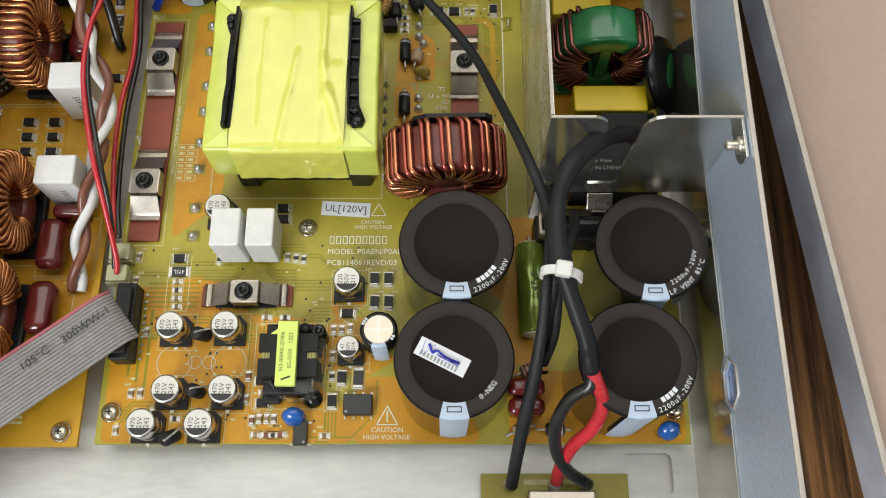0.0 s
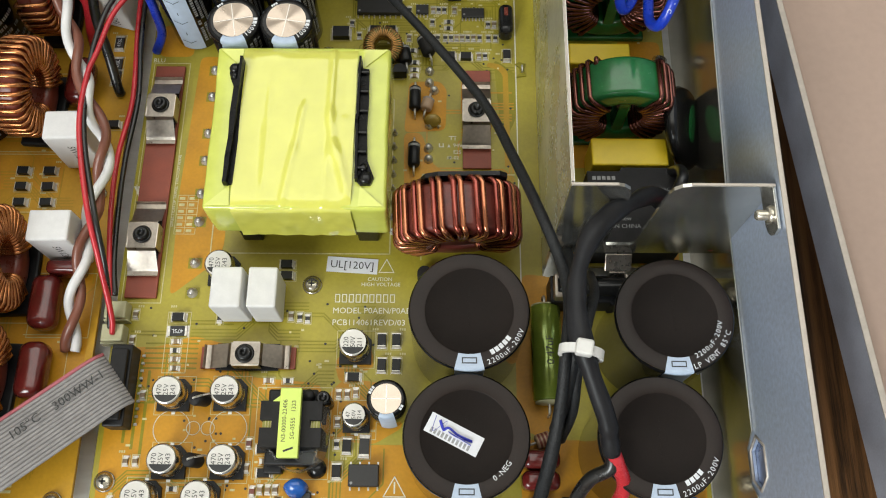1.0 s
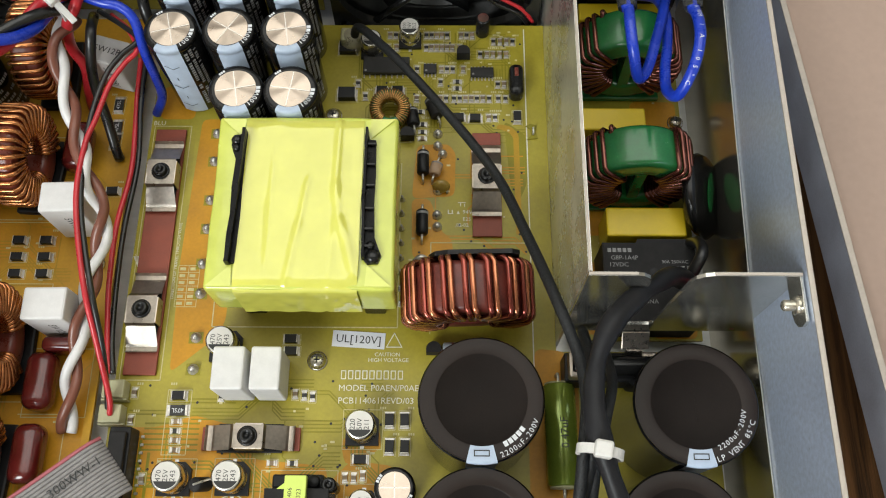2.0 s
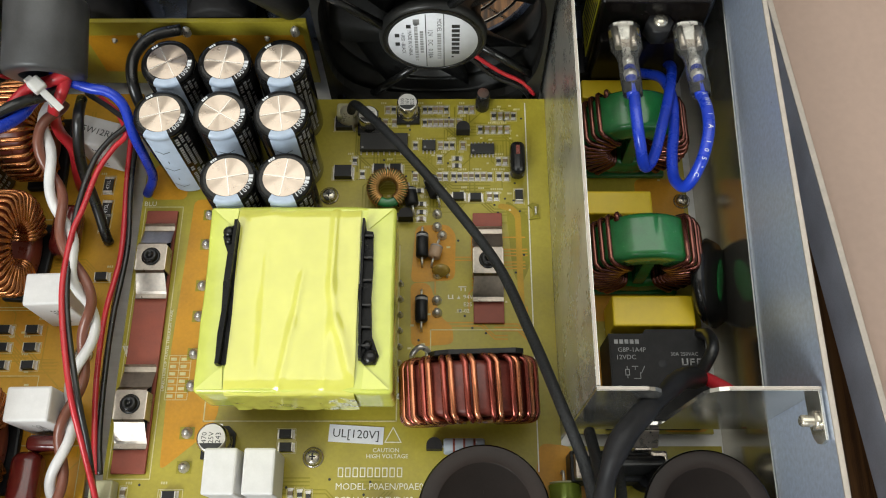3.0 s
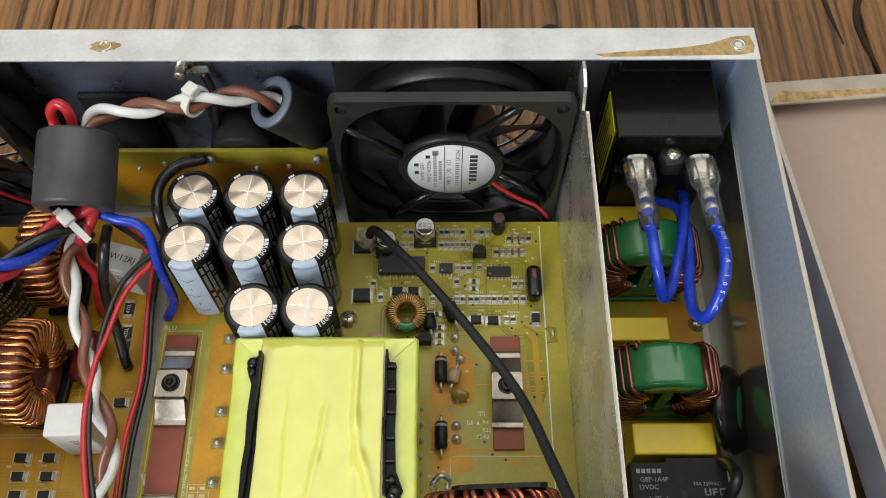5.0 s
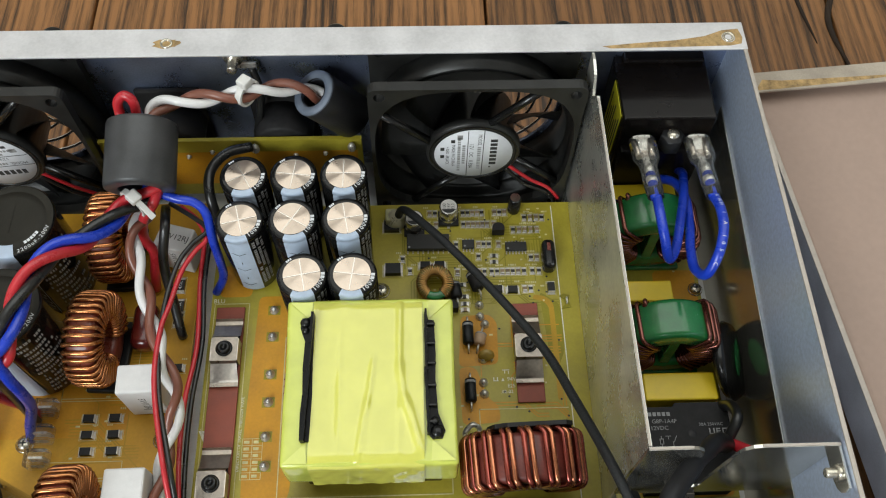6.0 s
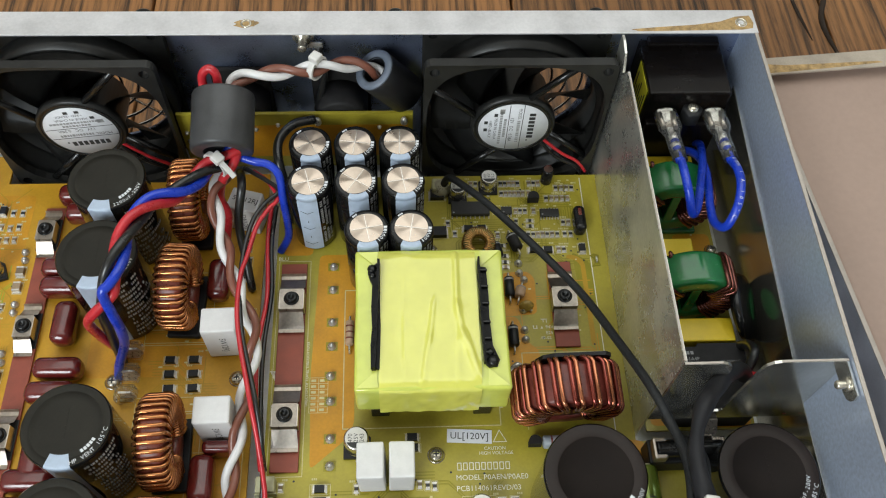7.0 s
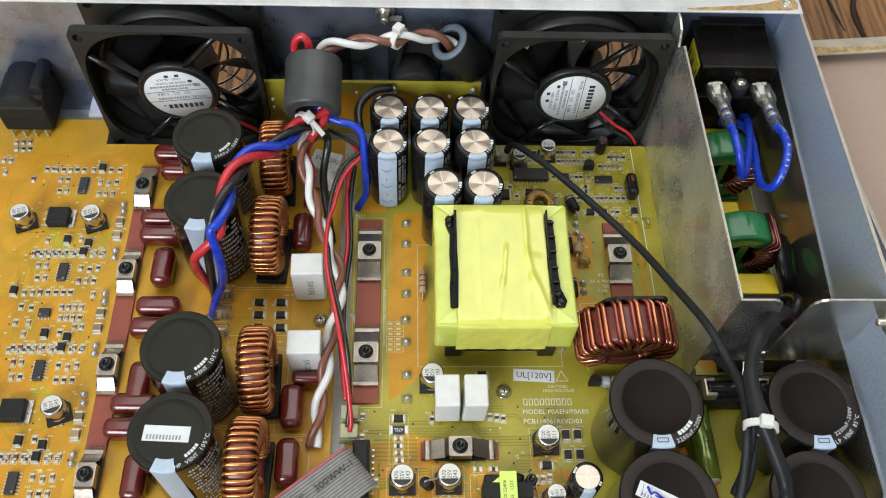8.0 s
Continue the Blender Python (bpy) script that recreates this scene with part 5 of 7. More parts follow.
def cables():
    wire("sleeved_cable", "long black cable in a woven sleeve across the power board", [(-42, 239, 3), (-39, 237, 14), (-31.5, 228, 18.5), (-21.4, 215.5, 21.5), (-4.9, 193.3, 24.6), (10, 169.3, 29.5), (18, 145, 40), (24.6, 121, 51.5), (30, 105, 52), (31.5, 92, 55), (29.8, 78, 57), (28.8, 64.5, 49), (27, 52, 38), (25, 42, 26), (23.4, 32, 12), (22.3, 24, 0.5)], lambda u: 1.65 + 0.4 * min(1.0, max(0.0, (u - 0.72) * 12)), M_SLEEVE, segs=14, category="cable")
    wire("sleeved_cable", "black sleeved cable hanging from the zip tie", [(36, 118, 26), (35.5, 100, 46), (34, 88, 58), (32, 76, 55), (30.5, 66, 45), (28.6, 60, 36)], 1.7, M_SLEEVE, category="cable")
    wire("sleeved_cable", "black sleeved cable beside the heat-shrink bundle", [(44, 112, 20), (40.5, 98, 45), (36, 86, 57), (33.5, 74, 52), (33, 64, 42), (31, 58, 30)], 1.5, M_SLEEVE, category="cable")
    b = thing("cable_bundle", "black heat-shrunk cable bundle draped over the steel bracket", "cable")
    part("heatshrink", bm_tube(smooth_path([(70, 134, 26), (60, 129.5, 44), (50.8, 121.6, 57), (42.4, 114.5, 64), (35.8, 106, 66), (32.6, 95, 62.5), (32.6, 83, 62), (36, 71, 59), (40.5, 60, 53), (42.6, 52, 46)]), lambda u: 2.85 + 0.4 * math.sin(21 * u) + 0.2 * math.sin(47 * u) - 0.8 * (u > 0.93), 16), M_SHRINK, b)
    part("red_core", bm_tube(smooth_path([(42.6, 53, 46.5), (44.5, 49.5, 43.5), (47.2, 44.2, 36.5), (45.2, 38.6, 28), (40.5, 34.6, 18), (37.6, 29.5, 8), (37, 25.2, 0.2)]), 2.1, 14), M_RED, b, "thick red wire")
    part("black_core", bm_tube(smooth_path([(43, 53, 45), (42.5, 48.5, 43), (37.5, 45.8, 37.5), (34.3, 40, 28), (35.2, 33.5, 17), (40, 28, 8), (47.5, 24.4, 0.2)]), 2.0, 14), M_WIREBK, b, "thick black wire")
    part("red_tail", bm_tube(smooth_path([(72, 134, 26), (77, 129, 31), (82, 124, 30), (83, 121.5, 22)]), 2.0, 12), M_RED, b, "red wire end")
    part("black_tail", bm_tube(smooth_path([(71, 136, 26), (74, 142, 30), (75, 148, 24), (74.5, 151, 16)]), 1.9, 12), M_WIREBK, b, "black wire end")
    zip_tie("white nylon zip tie round the black cables", mm(33.4, 76.6, 59.6, 0, 0, 80), 5.1, 4.4, 2.5)
    # twisted white and brown pair between the boards
    twisted("white and brown wires twisted together along the board gap", [(-133, 224, 38), (-137, 213, 38), (-131.6, 192, 31), (-123, 168, 28), (-119, 158, 22), (-120.2, 146, 18), (-122.2, 132, 16.5), (-123.6, 119, 15), (-126, 104, 10), (-128.3, 90, 2)], 1.65, 1.75, 31, (M_WHITE, M_BROWN), ("white strand", "brown strand"), phase=0.6)
    twisted("white and brown wires twisted together along the rear wall", [(-130, 243, 57), (-128, 252.4, 61.5), (-117, 254.6, 63.5), (-107, 255.4, 64), (-96, 257, 64), (-84, 262, 61), (-74, 264, 57), (-66, 265, 48)], 1.7, 1.8, 30, (M_WHITE, M_BROWN), ("white strand", "brown strand"), phase=2.2)
    zip_tie("white nylon zip tie on the rear twisted wires", mm(-94.5, 257.6, 64, 0, 0, -34), 4.4, 4.2)
    # thin signal wires to the small white connectors
    wire("thin_wire", "thin black signal wire over the twisted pair", [(-126.7, 229.3, 34), (-117.2, 222.9, 34), (-111.6, 217.4, 34), (-116.8, 212, 33), (-121.4, 204.4, 32), (-124.3, 190, 31), (-124.4, 172.5, 31), (-122, 153.5, 31), (-115.8, 129, 29), (-113.6, 114, 20), (-113.8, 103, 11), (-114.5, 97, 6)], 0.95, M_WIREBK, "thin wires", 8)
    wire("thin_wire", "thin red signal wire over the twisted pair", [(-123, 229, 32), (-116.1, 222.9, 32), (-112.2, 214.8, 32), (-115.8, 210.3, 31), (-119.9, 201.9, 31), (-122.7, 188.2, 31), (-124.6, 178, 31.5), (-124, 158, 32), (-118.2, 131, 30), (-114.8, 114, 21), (-113, 100, 10), (-113.5, 95, 6)], 0.95, M_RED, "thin wires", 8)
    wire("thin_wire", "thin red signal wire lying along the gap", [(-117, 222, 16), (-118.6, 208, 10), (-117.6, 182, 8), (-119.8, 160, 8), (-119.4, 139, 8), (-117.4, 121, 8), (-115.5, 108, 7)], 0.95, M_RED, "thin wires", 8)
    wire("thin_wire", "thin black signal wire lying along the gap", [(-115, 222, 16), (-116.9, 206, 10), (-116.0, 184, 7), (-117.8, 160, 6), (-117.6, 139, 6), (-116, 120, 7), (-114, 108, 7)], 0.95, M_WIREBK, "thin wires", 8)
    # thick supply wires from the ferrite to the amplifier board
    # three of them twist round each other over the large capacitors
    spine = smooth_path([(-126, 228, 50), (-131, 224, 48), (-138.1, 219.6, 47), (-146.2, 206.1, 51), (-154.3, 197.9, 56), (-159.9, 188.6, 58.5), (-162.7, 177.5, 59), (-164.5, 168, 57.5), (-167.5, 160.4, 53)], 10)
    for lab, r, material, start, tail in (("thick blue supply wire over the large capacitors", 1.9, M_BLUE, 30, [(-166.4, 155.6, 46), (-166.2, 154.6, 36), (-168.6, 154.8, 22), (-174.0, 152.6, 8), (-176.0, 151.0, 1)]), ("thick red supply wire with a bent end", 1.9, M_RED, 150, [(-172.0, 156.4, 47), (-176.4, 155.0, 41), (-176.6, 156.2, 28), (-175.6, 158.6, 12), (-175.4, 159.4, 1)]), ("thick black supply wire over the large capacitors", 1.85, M_WIREBK, 270, [(-170.8, 157.0, 44), (-172.6, 157.0, 28), (-174.6, 156.8, 8), (-175.0, 156.4, 1)])):
        run, pts = 0.0, []
        for i, q in enumerate(spine):
            d = (spine[min(i + 1, len(spine) - 1)] - spine[max(i - 1, 0)]).normalized()
            run += (q - spine[i - 1]).length if i else 0
            side = Vector((d.y, -d.x, 0)).normalized()
            a = radians(start - 360 * run / 47)
            if i % 4 == 0:
                pts.append(q + (side * math.cos(a) + side.cross(d) * math.sin(a)) * 2.35)
        wire("supply_wire", lab, [tuple(p) for p in pts] + tail, r, material, "supply wires")
    wire("supply_wire", "thick red supply wire dropping beside the toroid", [(-126, 227, 50), (-128.5, 221, 47), (-133.5, 219.0, 40), (-136.6, 218.2, 28), (-134.6, 215.6, 20), (-136.4, 211.5, 10), (-138.2, 210, 1)], 1.9, M_RED, "supply wires")
    wire("supply_wire", "thick black supply wire dropping beside the toroid", [(-128, 227, 34), (-126, 217, 38), (-128.5, 208, 26), (-127, 198, 12), (-125.4, 190, 4), (-125.3, 189, 1)], 1.8, M_WIREBK, "supply wires")
    wire("supply_wire", "blue supply wire soldered beside the slim capacitors", [(-128, 226, 47), (-120.3, 223.4, 46.4), (-114.5, 222.7, 45), (-110.7, 220.1, 41), (-109.8, 214.6, 31), (-109.4, 212.2, 20), (-110, 210.5, 9), (-114.2, 207.8, 0.8)], 1.7, M_BLUE, "supply wires")
    wire("supply_wire", "black wire curling round a slim capacitor", [(-98, 255, 34), (-107, 250.5, 36), (-113, 243, 34), (-112.5, 233, 30), (-109.5, 226, 18), (-109, 224, 1)], 2.0, M_WIREBK, "supply wires")
    wire("supply_wire", "red wire arching over the grey ferrite", [(-138.5, 242, 55), (-140.6, 251.2, 60), (-140.2, 253.2, 65), (-137.2, 254.0, 67.6), (-134.6, 252.8, 65.5), (-134.6, 250.6, 60), (-134.8, 243, 56)], 1.8, M_RED, "supply wires")
    z = zip_tie("white nylon zip tie below the grey ferrite", mm(-135.0, 221.4, 47.4, 20, 0, 50), 4.9, 4.9, 2.2)
    part("tail", moved(bm_box(-1.1, 1.1, -8.5, 0, 5.6, 6.5, 0.25), pose(0, 0, 0, 14)), M_NYLON, z, "cut tail of the tie")
    # blue inlet wires
    wire("inlet_wire", "blue mains wire looping from the inlet", [(50.7, 213.5, 57.7), (50.3, 206, 59.4), (51.2, 198, 57), (54, 193.6, 49), (58, 199, 46), (62, 211, 44.5), (66, 224, 42), (69.5, 237, 36), (70, 243, 30)], 1.75, M_BLUE, "blue inlet wires")
    w = wire("inlet_wire", "blue mains wire looping beside the side wall", [(71.0, 213.5, 57.7), (71.0, 206, 61), (70.2, 198, 62), (68.0, 190, 59), (65.0, 185.6, 52), (63.4, 191, 46), (64.4, 201, 43), (66.4, 211, 41), (67.6, 224, 39), (66, 235, 34), (60, 241, 28)], 1.75, M_BLUE, "blue inlet wires")
    # white printing along the insulation
    path = smooth_path([(71.0, 213.5, 57.7), (71.0, 206, 61), (70.2, 198, 62), (68.0, 190, 59), (65.0, 185.6, 52), (63.4, 191, 46), (64.4, 201, 43), (66.4, 211, 41), (67.6, 224, 39), (66, 235, 34), (60, 241, 28)], 8)
    run, words, k = 0.0, "AWM 1 A 105°C", 0
    for p, q in zip(path, path[1:]):
        run += (q - p).length
        while k < len(words) and run > 2.0 + 2.15 * k:
            ex = (q - p).normalized()
            ez = Vector((0, -0.25, 1))
            ez = (ez - ex * ez.dot(ex)).normalized()
            m = Matrix((ex, ez.cross(ex), ez)).transposed().to_4x4()
            m.translation = q + ez * 1.73
            if words[k] != " ":
                part("printed_letter", moved(bm_text(words[k], 2.0, 0.05), m), M_WHITEINK, w)
            k += 1


cables()


def grommet():
    g = thing("cable_socket", "cream plug with hot glue at the sleeved cable's end", "connector", mm(-43, 239.5, 0))
    part("housing", bm_box(-3.6, 3.6, -3, 3, 0.1, 6.5, 0.8), M_CREAM, g)
    part("glue", moved(bm_lathe([(0, 0), (4.2, 0.2), (4.4, 3), (3.0, 6.5), (0, 8)], 16, 0.9), pose(0.6, -0.6, 0.1)), M_GLUE, g, "milky hot glue")
    t = thing("steel_tab", "small bent steel tab on the board beside the divider", "bracket", mm(25.2, 201, 0))
    # ragged dark olive plate below the upright
    part("foot", bm_sheet([(-2.2, 2.4), (-0.4, 3.4), (2.0, 2.6), (1.4, 0), (2.2, -2.6), (-1.8, -3.2), (-0.2, -1.4), (-0.6, 1.2)], (), 0.4), M_DKOLIVE, t, "ragged dark olive foot", mm(0, 0, 0.05))
    part("upright", bm_box(0.2, 0.9, -1.4, 1.4, 0.4, 1.8, 0.2), M_SOLDER, t)
    l = solo("wire_loop", bm_tube(smooth_path([(-17, 146, 0.2), (-17.4, 147, 5), (-14.8, 149, 7), (-12.2, 148, 5), (-12.8, 146, 2), (-11, 144, 4)]), 1.0, 8), M_SOLDER, "tinned wire loop beside the toroid", "wire")


grommet()


def ferrites():
    f = thing("ferrite_core", "thick grey ferrite cylinder with wires passing through", "ferrite", mm(-132.0, 235.4, 56.0, -72, 0, 0))
    r = 12.5
    part("cylinder", bm_lathe([(7.5, -12.4), (r - 1.2, -12.4), (r - 0.3, -12.0), (r, -11.0), (r, 11.0), (r - 0.3, 12.0), (r - 1.2, 12.4), (7.5, 12.4), (7.5, -12.4)], 56), M_FERRITE, f)
    g = thing("ferrite_core", "black ferrite sleeve with a blue-grey end ring on the rear wires", "ferrite")
    m = look((-71.8, 262.6, 57.5), (-58.5, 266.5, 38)) @ pose(0, 0, 0, 180)
    tube = bm_lathe([(5.6, 0.2), (5.6, 24), (9.2, 24), (9.2, 0.6)], 40)
    part("cylinder", moved(tube, m), M_FERRDK, g)
    part("end_ring", moved(bm_lathe([(5.5, 1.2), (5.9, 0.3), (7.6, -0.2), (9.0, 0.2), (9.25, 1.0)], 40), m), M_FERRHOLE, g, "blue-grey end ring")


ferrites()


def rear_parts():
    b = thing("upright_board", "narrow orange circuit board standing upright along the rear", "circuit board", mm(0, 258.0, 0))
    part("laminate", bm_box(-158.5, -55, 0, 1.6, -4, 34), M_OLIVE, b)
    part("top_strip", bm_box(-158.3, -55.2, -0.06, 0, 27, 33.8), M_OLIVE, b)
    part("copper_area", bm_box(-135, -57, -0.06, -0.01, 4, 26.5), M_ORANGE2, b)
    blob = mesh_of(bm_lathe([(1.1, 0), (1.0, 0.5), (0.5, 1.3), (0, 1.5)], 7), M_SOLDER, "solder_joint")
    random.seed(12)
    for x, z in [(-156, 22), (-156, 16), (-115, 27), (-112, 23), (-108, 26), (-105, 21), (-82, 24), (-84, 21), (-70, 25), (-125, 24)]:
        share("solder_joint", blob, b, mm(x, -0.05, z, 90))
    for x in (-97, -59):
        part("terminal_post", bm_lathe([(1.6, 0), (1.6, 2), (0.9, 3.4), (0, 3.6)], 8), M_SOLDER, b, "tinned post", mm(x, -2.0, 30))
    for x, lab in ((-131, "black speaker socket body on the rear wall"), (-87, "black speaker socket body behind the twisted wires")):
        s = thing("speaker_socket", lab, "socket", mm(x, 276.6, 26, 90))
        part("flange", bm_box(-13, 13, -19, 19, 0.1, 2.2, 1.0), M_SOFTBLACK, s)
        part("barrel", bm_lathe([(0, 16), (10.5, 16), (11.8, 15), (12, 2), (0, 2)], 36), M_SOFTBLACK, s)
        for q in (-5, 5):
            part("tab", bm_box(q - 1.6, q + 1.6, -0.4, 0.4, 15.5, 17.6), M_SOLDER, s, "tinned tab")
    g = thing("ground_lug", "bright ground screws with a ring lug on the rear wall", "screw", mm(-101, 276.5, 64, 90))
    part("plate", bm_box(-4.5, 4.5, -3, 5, 0.05, 1.0, 0.3), M_SCREW, g)
    part("bolt", bm_lathe([(0, 9), (1.8, 9), (2, 8.6), (2, 3.6), (3.6, 3.4), (3.6, 1), (0, 1)], 8), M_SCREW, g)
    part("ring_lug", bm_box(-1.5, 8, -5.5, -2.5, 2, 3, 0.3), M_SOLDER, g)
    part("green_lead", bm_tube(smooth_path([(6, -5, 3), (8, -14, 6), (6, -26, 8), (3, -38, 9)]), 1.5, 8), M_WIREBK, g)
    j = thing("jack_socket", "black plastic input socket at the board's rear corner", "socket", mm(-276.5, 265, 0))
    part("body", bm_box(-13, 11, -12, 12, 1.5, 19, 1.6, 3), M_SOFTBLACK, j)
    part("hood", moved(bm_lathe([(0, -11.4), (10.6, -11.4), (11.4, -10.4), (11.4, 11.6), (0, 11.6)], 36), pose(-1, 0, 14.6, -90)), M_SOFTBLACK, j, "rounded hood")
    part("collar", moved(bm_lathe([(0, 0), (10.2, 0), (10.8, 1), (10.8, 10), (0, 10)], 32), pose(-1, 12.5, 14.6, -90)), M_BLACK, j)
    part("latch", moved(bm_lathe([(0, -9), (3.0, -9), (3.5, -8.4), (3.5, 9), (0, 9)], 20), pose(8.2, 2.6, 24.5, -90)), M_SOFTBLACK, j, "round latch rod")
    part("latch_block", bm_box(4.8, 11.4, -9, 8, 15, 23.4, 1.0), M_SOFTBLACK, j)
    part("seam", bm_box(-12.2, 10.2, -12.12, -12.0, 9.6, 10.0), M_BLACK, j)
    for x in (-9, -3.5, 2, 7.5):
        part("pin", bm_box(x - 0.5, x + 0.5, -14.5, -13.5, 0, 4.5), M_SOLDER, j, "tinned pin")
    k = solo("bracket_tab", bm_box(-251, -238, 262.5, 276, 1, 3, 0.3), M_RIM, "pale steel tab holding the board to the rear wall", "bracket")


rear_parts()


def ribbon():
    c = thing("ribbon_cable", "grey flat ribbon cable with a red edge and black print", "cable", mm(-108.6, 78.8, 9.0, 0, 0, -141.5))
    n, pitch = 16, 1.27
    for k in range(n):
        y = (k - (n - 1) / 2) * pitch
        pts = [(-1, y, 1.2), (4, y, 3.4), (20, y, 4.2), (60, y, 6.0 + 0.6 * math.sin(k * 0.4)), (110, y, 5.0), (150, y, 2)]
        part("conductor", bm_tube(smooth_path(pts, 6), 0.66, 8), M_RIBRED if k == 0 else M_RIBBON, c, "red marked conductor" if k == 0 else "")
    for words, x, z in (("105°C", 29.0, 6.15), ("300V", 15.0, 5.4), ("VW-1", 6.4, 5.0)):
        part("printed_words", moved(bm_text(words, 4.2), pose(x, -2.6, z, 0, -1.4, 180)), M_INK, c)
    k = thing("ribbon_connector", "black ribbon cable header on the power board", "connector", mm(-108.5, 77.5, 0))
    part("shell", bm_box(-3.4, 3.4, -13.4, 13.4, 0.1, 8.4, 0.5), M_BLACK, k)
    part("cap", bm_box(-2.6, 2.6, -11.5, 11.5, 8.5, 10.6, 0.4), M_SOFTBLACK, k)
    pin = mesh_of(bm_box(-0.5, 0.5, -0.4, 0.4, 0.02, 0.7), M_SOLDER, "pin")
    for q in range(10):
        share("pin", pin, k, mm(4.6, -11.5 + 2.54 * q, 0))
    for y in (103.5, 95.5):
        w = thing("wire_connector", "small cream plug connector with red and black wires", "connector", mm(-113.8, y, 0))
        part("housing", bm_box(-3.6, 3.6, -3.0, 3.0, 0.1, 6.0, 0.5), M_CREAM, w)
        part("lip", bm_box(-4.2, 4.2, -3.5, -2.9, 0.1, 4.2, 0.2), M_CREAM, w)
    s = thing("front_board", "small olive circuit board at the chassis front", "circuit board", mm(0, 0, -7.2))
    part("laminate", bm_box(12.7, 62, 8, 28.6, -1.6, -0.05), M_OLIVE, s)
    part("standoff", bm_box(20, 26, 14, 20, -2.7, -1.65), M_BLACK, s)
    part("connector", bm_box(28, 50, 9, 22.8, 0, 5.6, 0.6), M_TIN, s, "tinned metal connector shell")
    part("printed_bar", bm_box(27, 46, 25.0, 26.6, -0.04, 0.0), M_SILKY, s)
    for x in (22.3, 37.0, 47.6):
        part("wire_end", bm_lathe([(2.3, 0), (2.1, 3.4), (1.9, 6), (0, 6.4)], 12), M_SOLDER, s, "soldered wire end", mm(x, 24.8, 0))


ribbon()


# ---- clips on insulating pads ----
def insulating_pads():
    for x0, x1, y0, y1, lab in ((-113.2, -102.2, 109, 201, "long red-brown insulating pad beside the transformer"), (3.2, 13.6, 159, 200, "red-brown insulating pad under a spring clip"), (-84.5, -52.8, 84.6, 92.0, "short red-brown insulating pad under a spring clip"), (-219.8, -211.4, 42, 232, "long red-brown insulating pad on the amplifier board")):
        solo("insulating_pad", bm_box(x0, x1, y0, y1, 0.05, 1.3, 0.2), M_PADRED, lab, "pad", None, "insulating pads")


insulating_pads()


def spring_clip(name_label, half=14.0, w=4.9):
    c = thing("spring_clip", name_label, "clip", group="spring clips")
    prof = [(-half, 3.0), (-half + 0.6, 1.8), (-half + 2.2, 1.7), (-half + 3, 2.3), (-5.6, 5.4), (-4.9, 6.7), (4.6, 6.9), (5.2, 6.2), (6.2, 4.2), (half - 3, 2.3), (half - 2.2, 1.7), (half - 0.6, 1.8), (half, 3.0)]
    bm = bmesh.new()
    rows = []
    for y, z in prof:
        k = 1.0 if abs(y) < 6 else 1.08
        rows.append([bm.verts.new((x * w * k, y, z)) for x in (-1, -0.5, 0.5, 1)])
    for a, b in zip(rows, rows[1:]):
        for j in range(3):
            bm.faces.new((a[j], a[j + 1], b[j + 1], b[j]))
    bmesh.ops.solidify(bm, geom=list(bm.faces), thickness=0.7)
    bmesh.ops.recalc_face_normals(bm, faces=bm.faces)
    part("spring", bm, M_SPRING, c, "bent spring steel strip")
    for s in (-1, 1):
        part("side_tab", bm_box(s * (w + 0.1) - 0.3, s * (w + 0.1) + 0.3, -4.8, 4.2, 1.4, 6.8, 0.15), M_SPRING, c)
    part("screw", bm_lathe([(2.6, 7.0), (2.6, 8.2), (2.2, 8.8), (1.1, 8.9), (1.0, 7.9), (0, 7.8)], 24), M_SCREWBK, c, "black socket screw")
    part("washer", bm_lathe([(3.2, 6.9), (3.2, 7.15), (2.6, 7.2)], 24), M_SCREWBK, c)
    part("transistor_body", bm_box(-4.6, 4.6, -half + 4, half - 4, 1.35, 1.9, 0.2), M_BLACK, c, "black transistor body")
    return c


def clips():
    c = spring_clip("bright spring steel clip screwed over a red-brown pad")
    c.matrix_basis = mm(-107.6, 181.2, 0)
    copy_thing(c, mm(-107.8, 130.2, 0))
    copy_thing(c, mm(8.2, 180.0, 0))
    n = spring_clip("narrow dark spring steel clip between two pad ends", 14.5, 3.7)
    n.matrix_basis = mm(-68.7, 88.4, 0, 0, 0, 90)
    a = spring_clip("narrow spring steel clip on the amplifier board's pad", 12.0, 3.4)
    a.matrix_basis = mm(-215.8, 217.5, 0)
    for y in (171.0, 124.6, 78.0):
        copy_thing(a, mm(-215.8, y, 0))


clips()


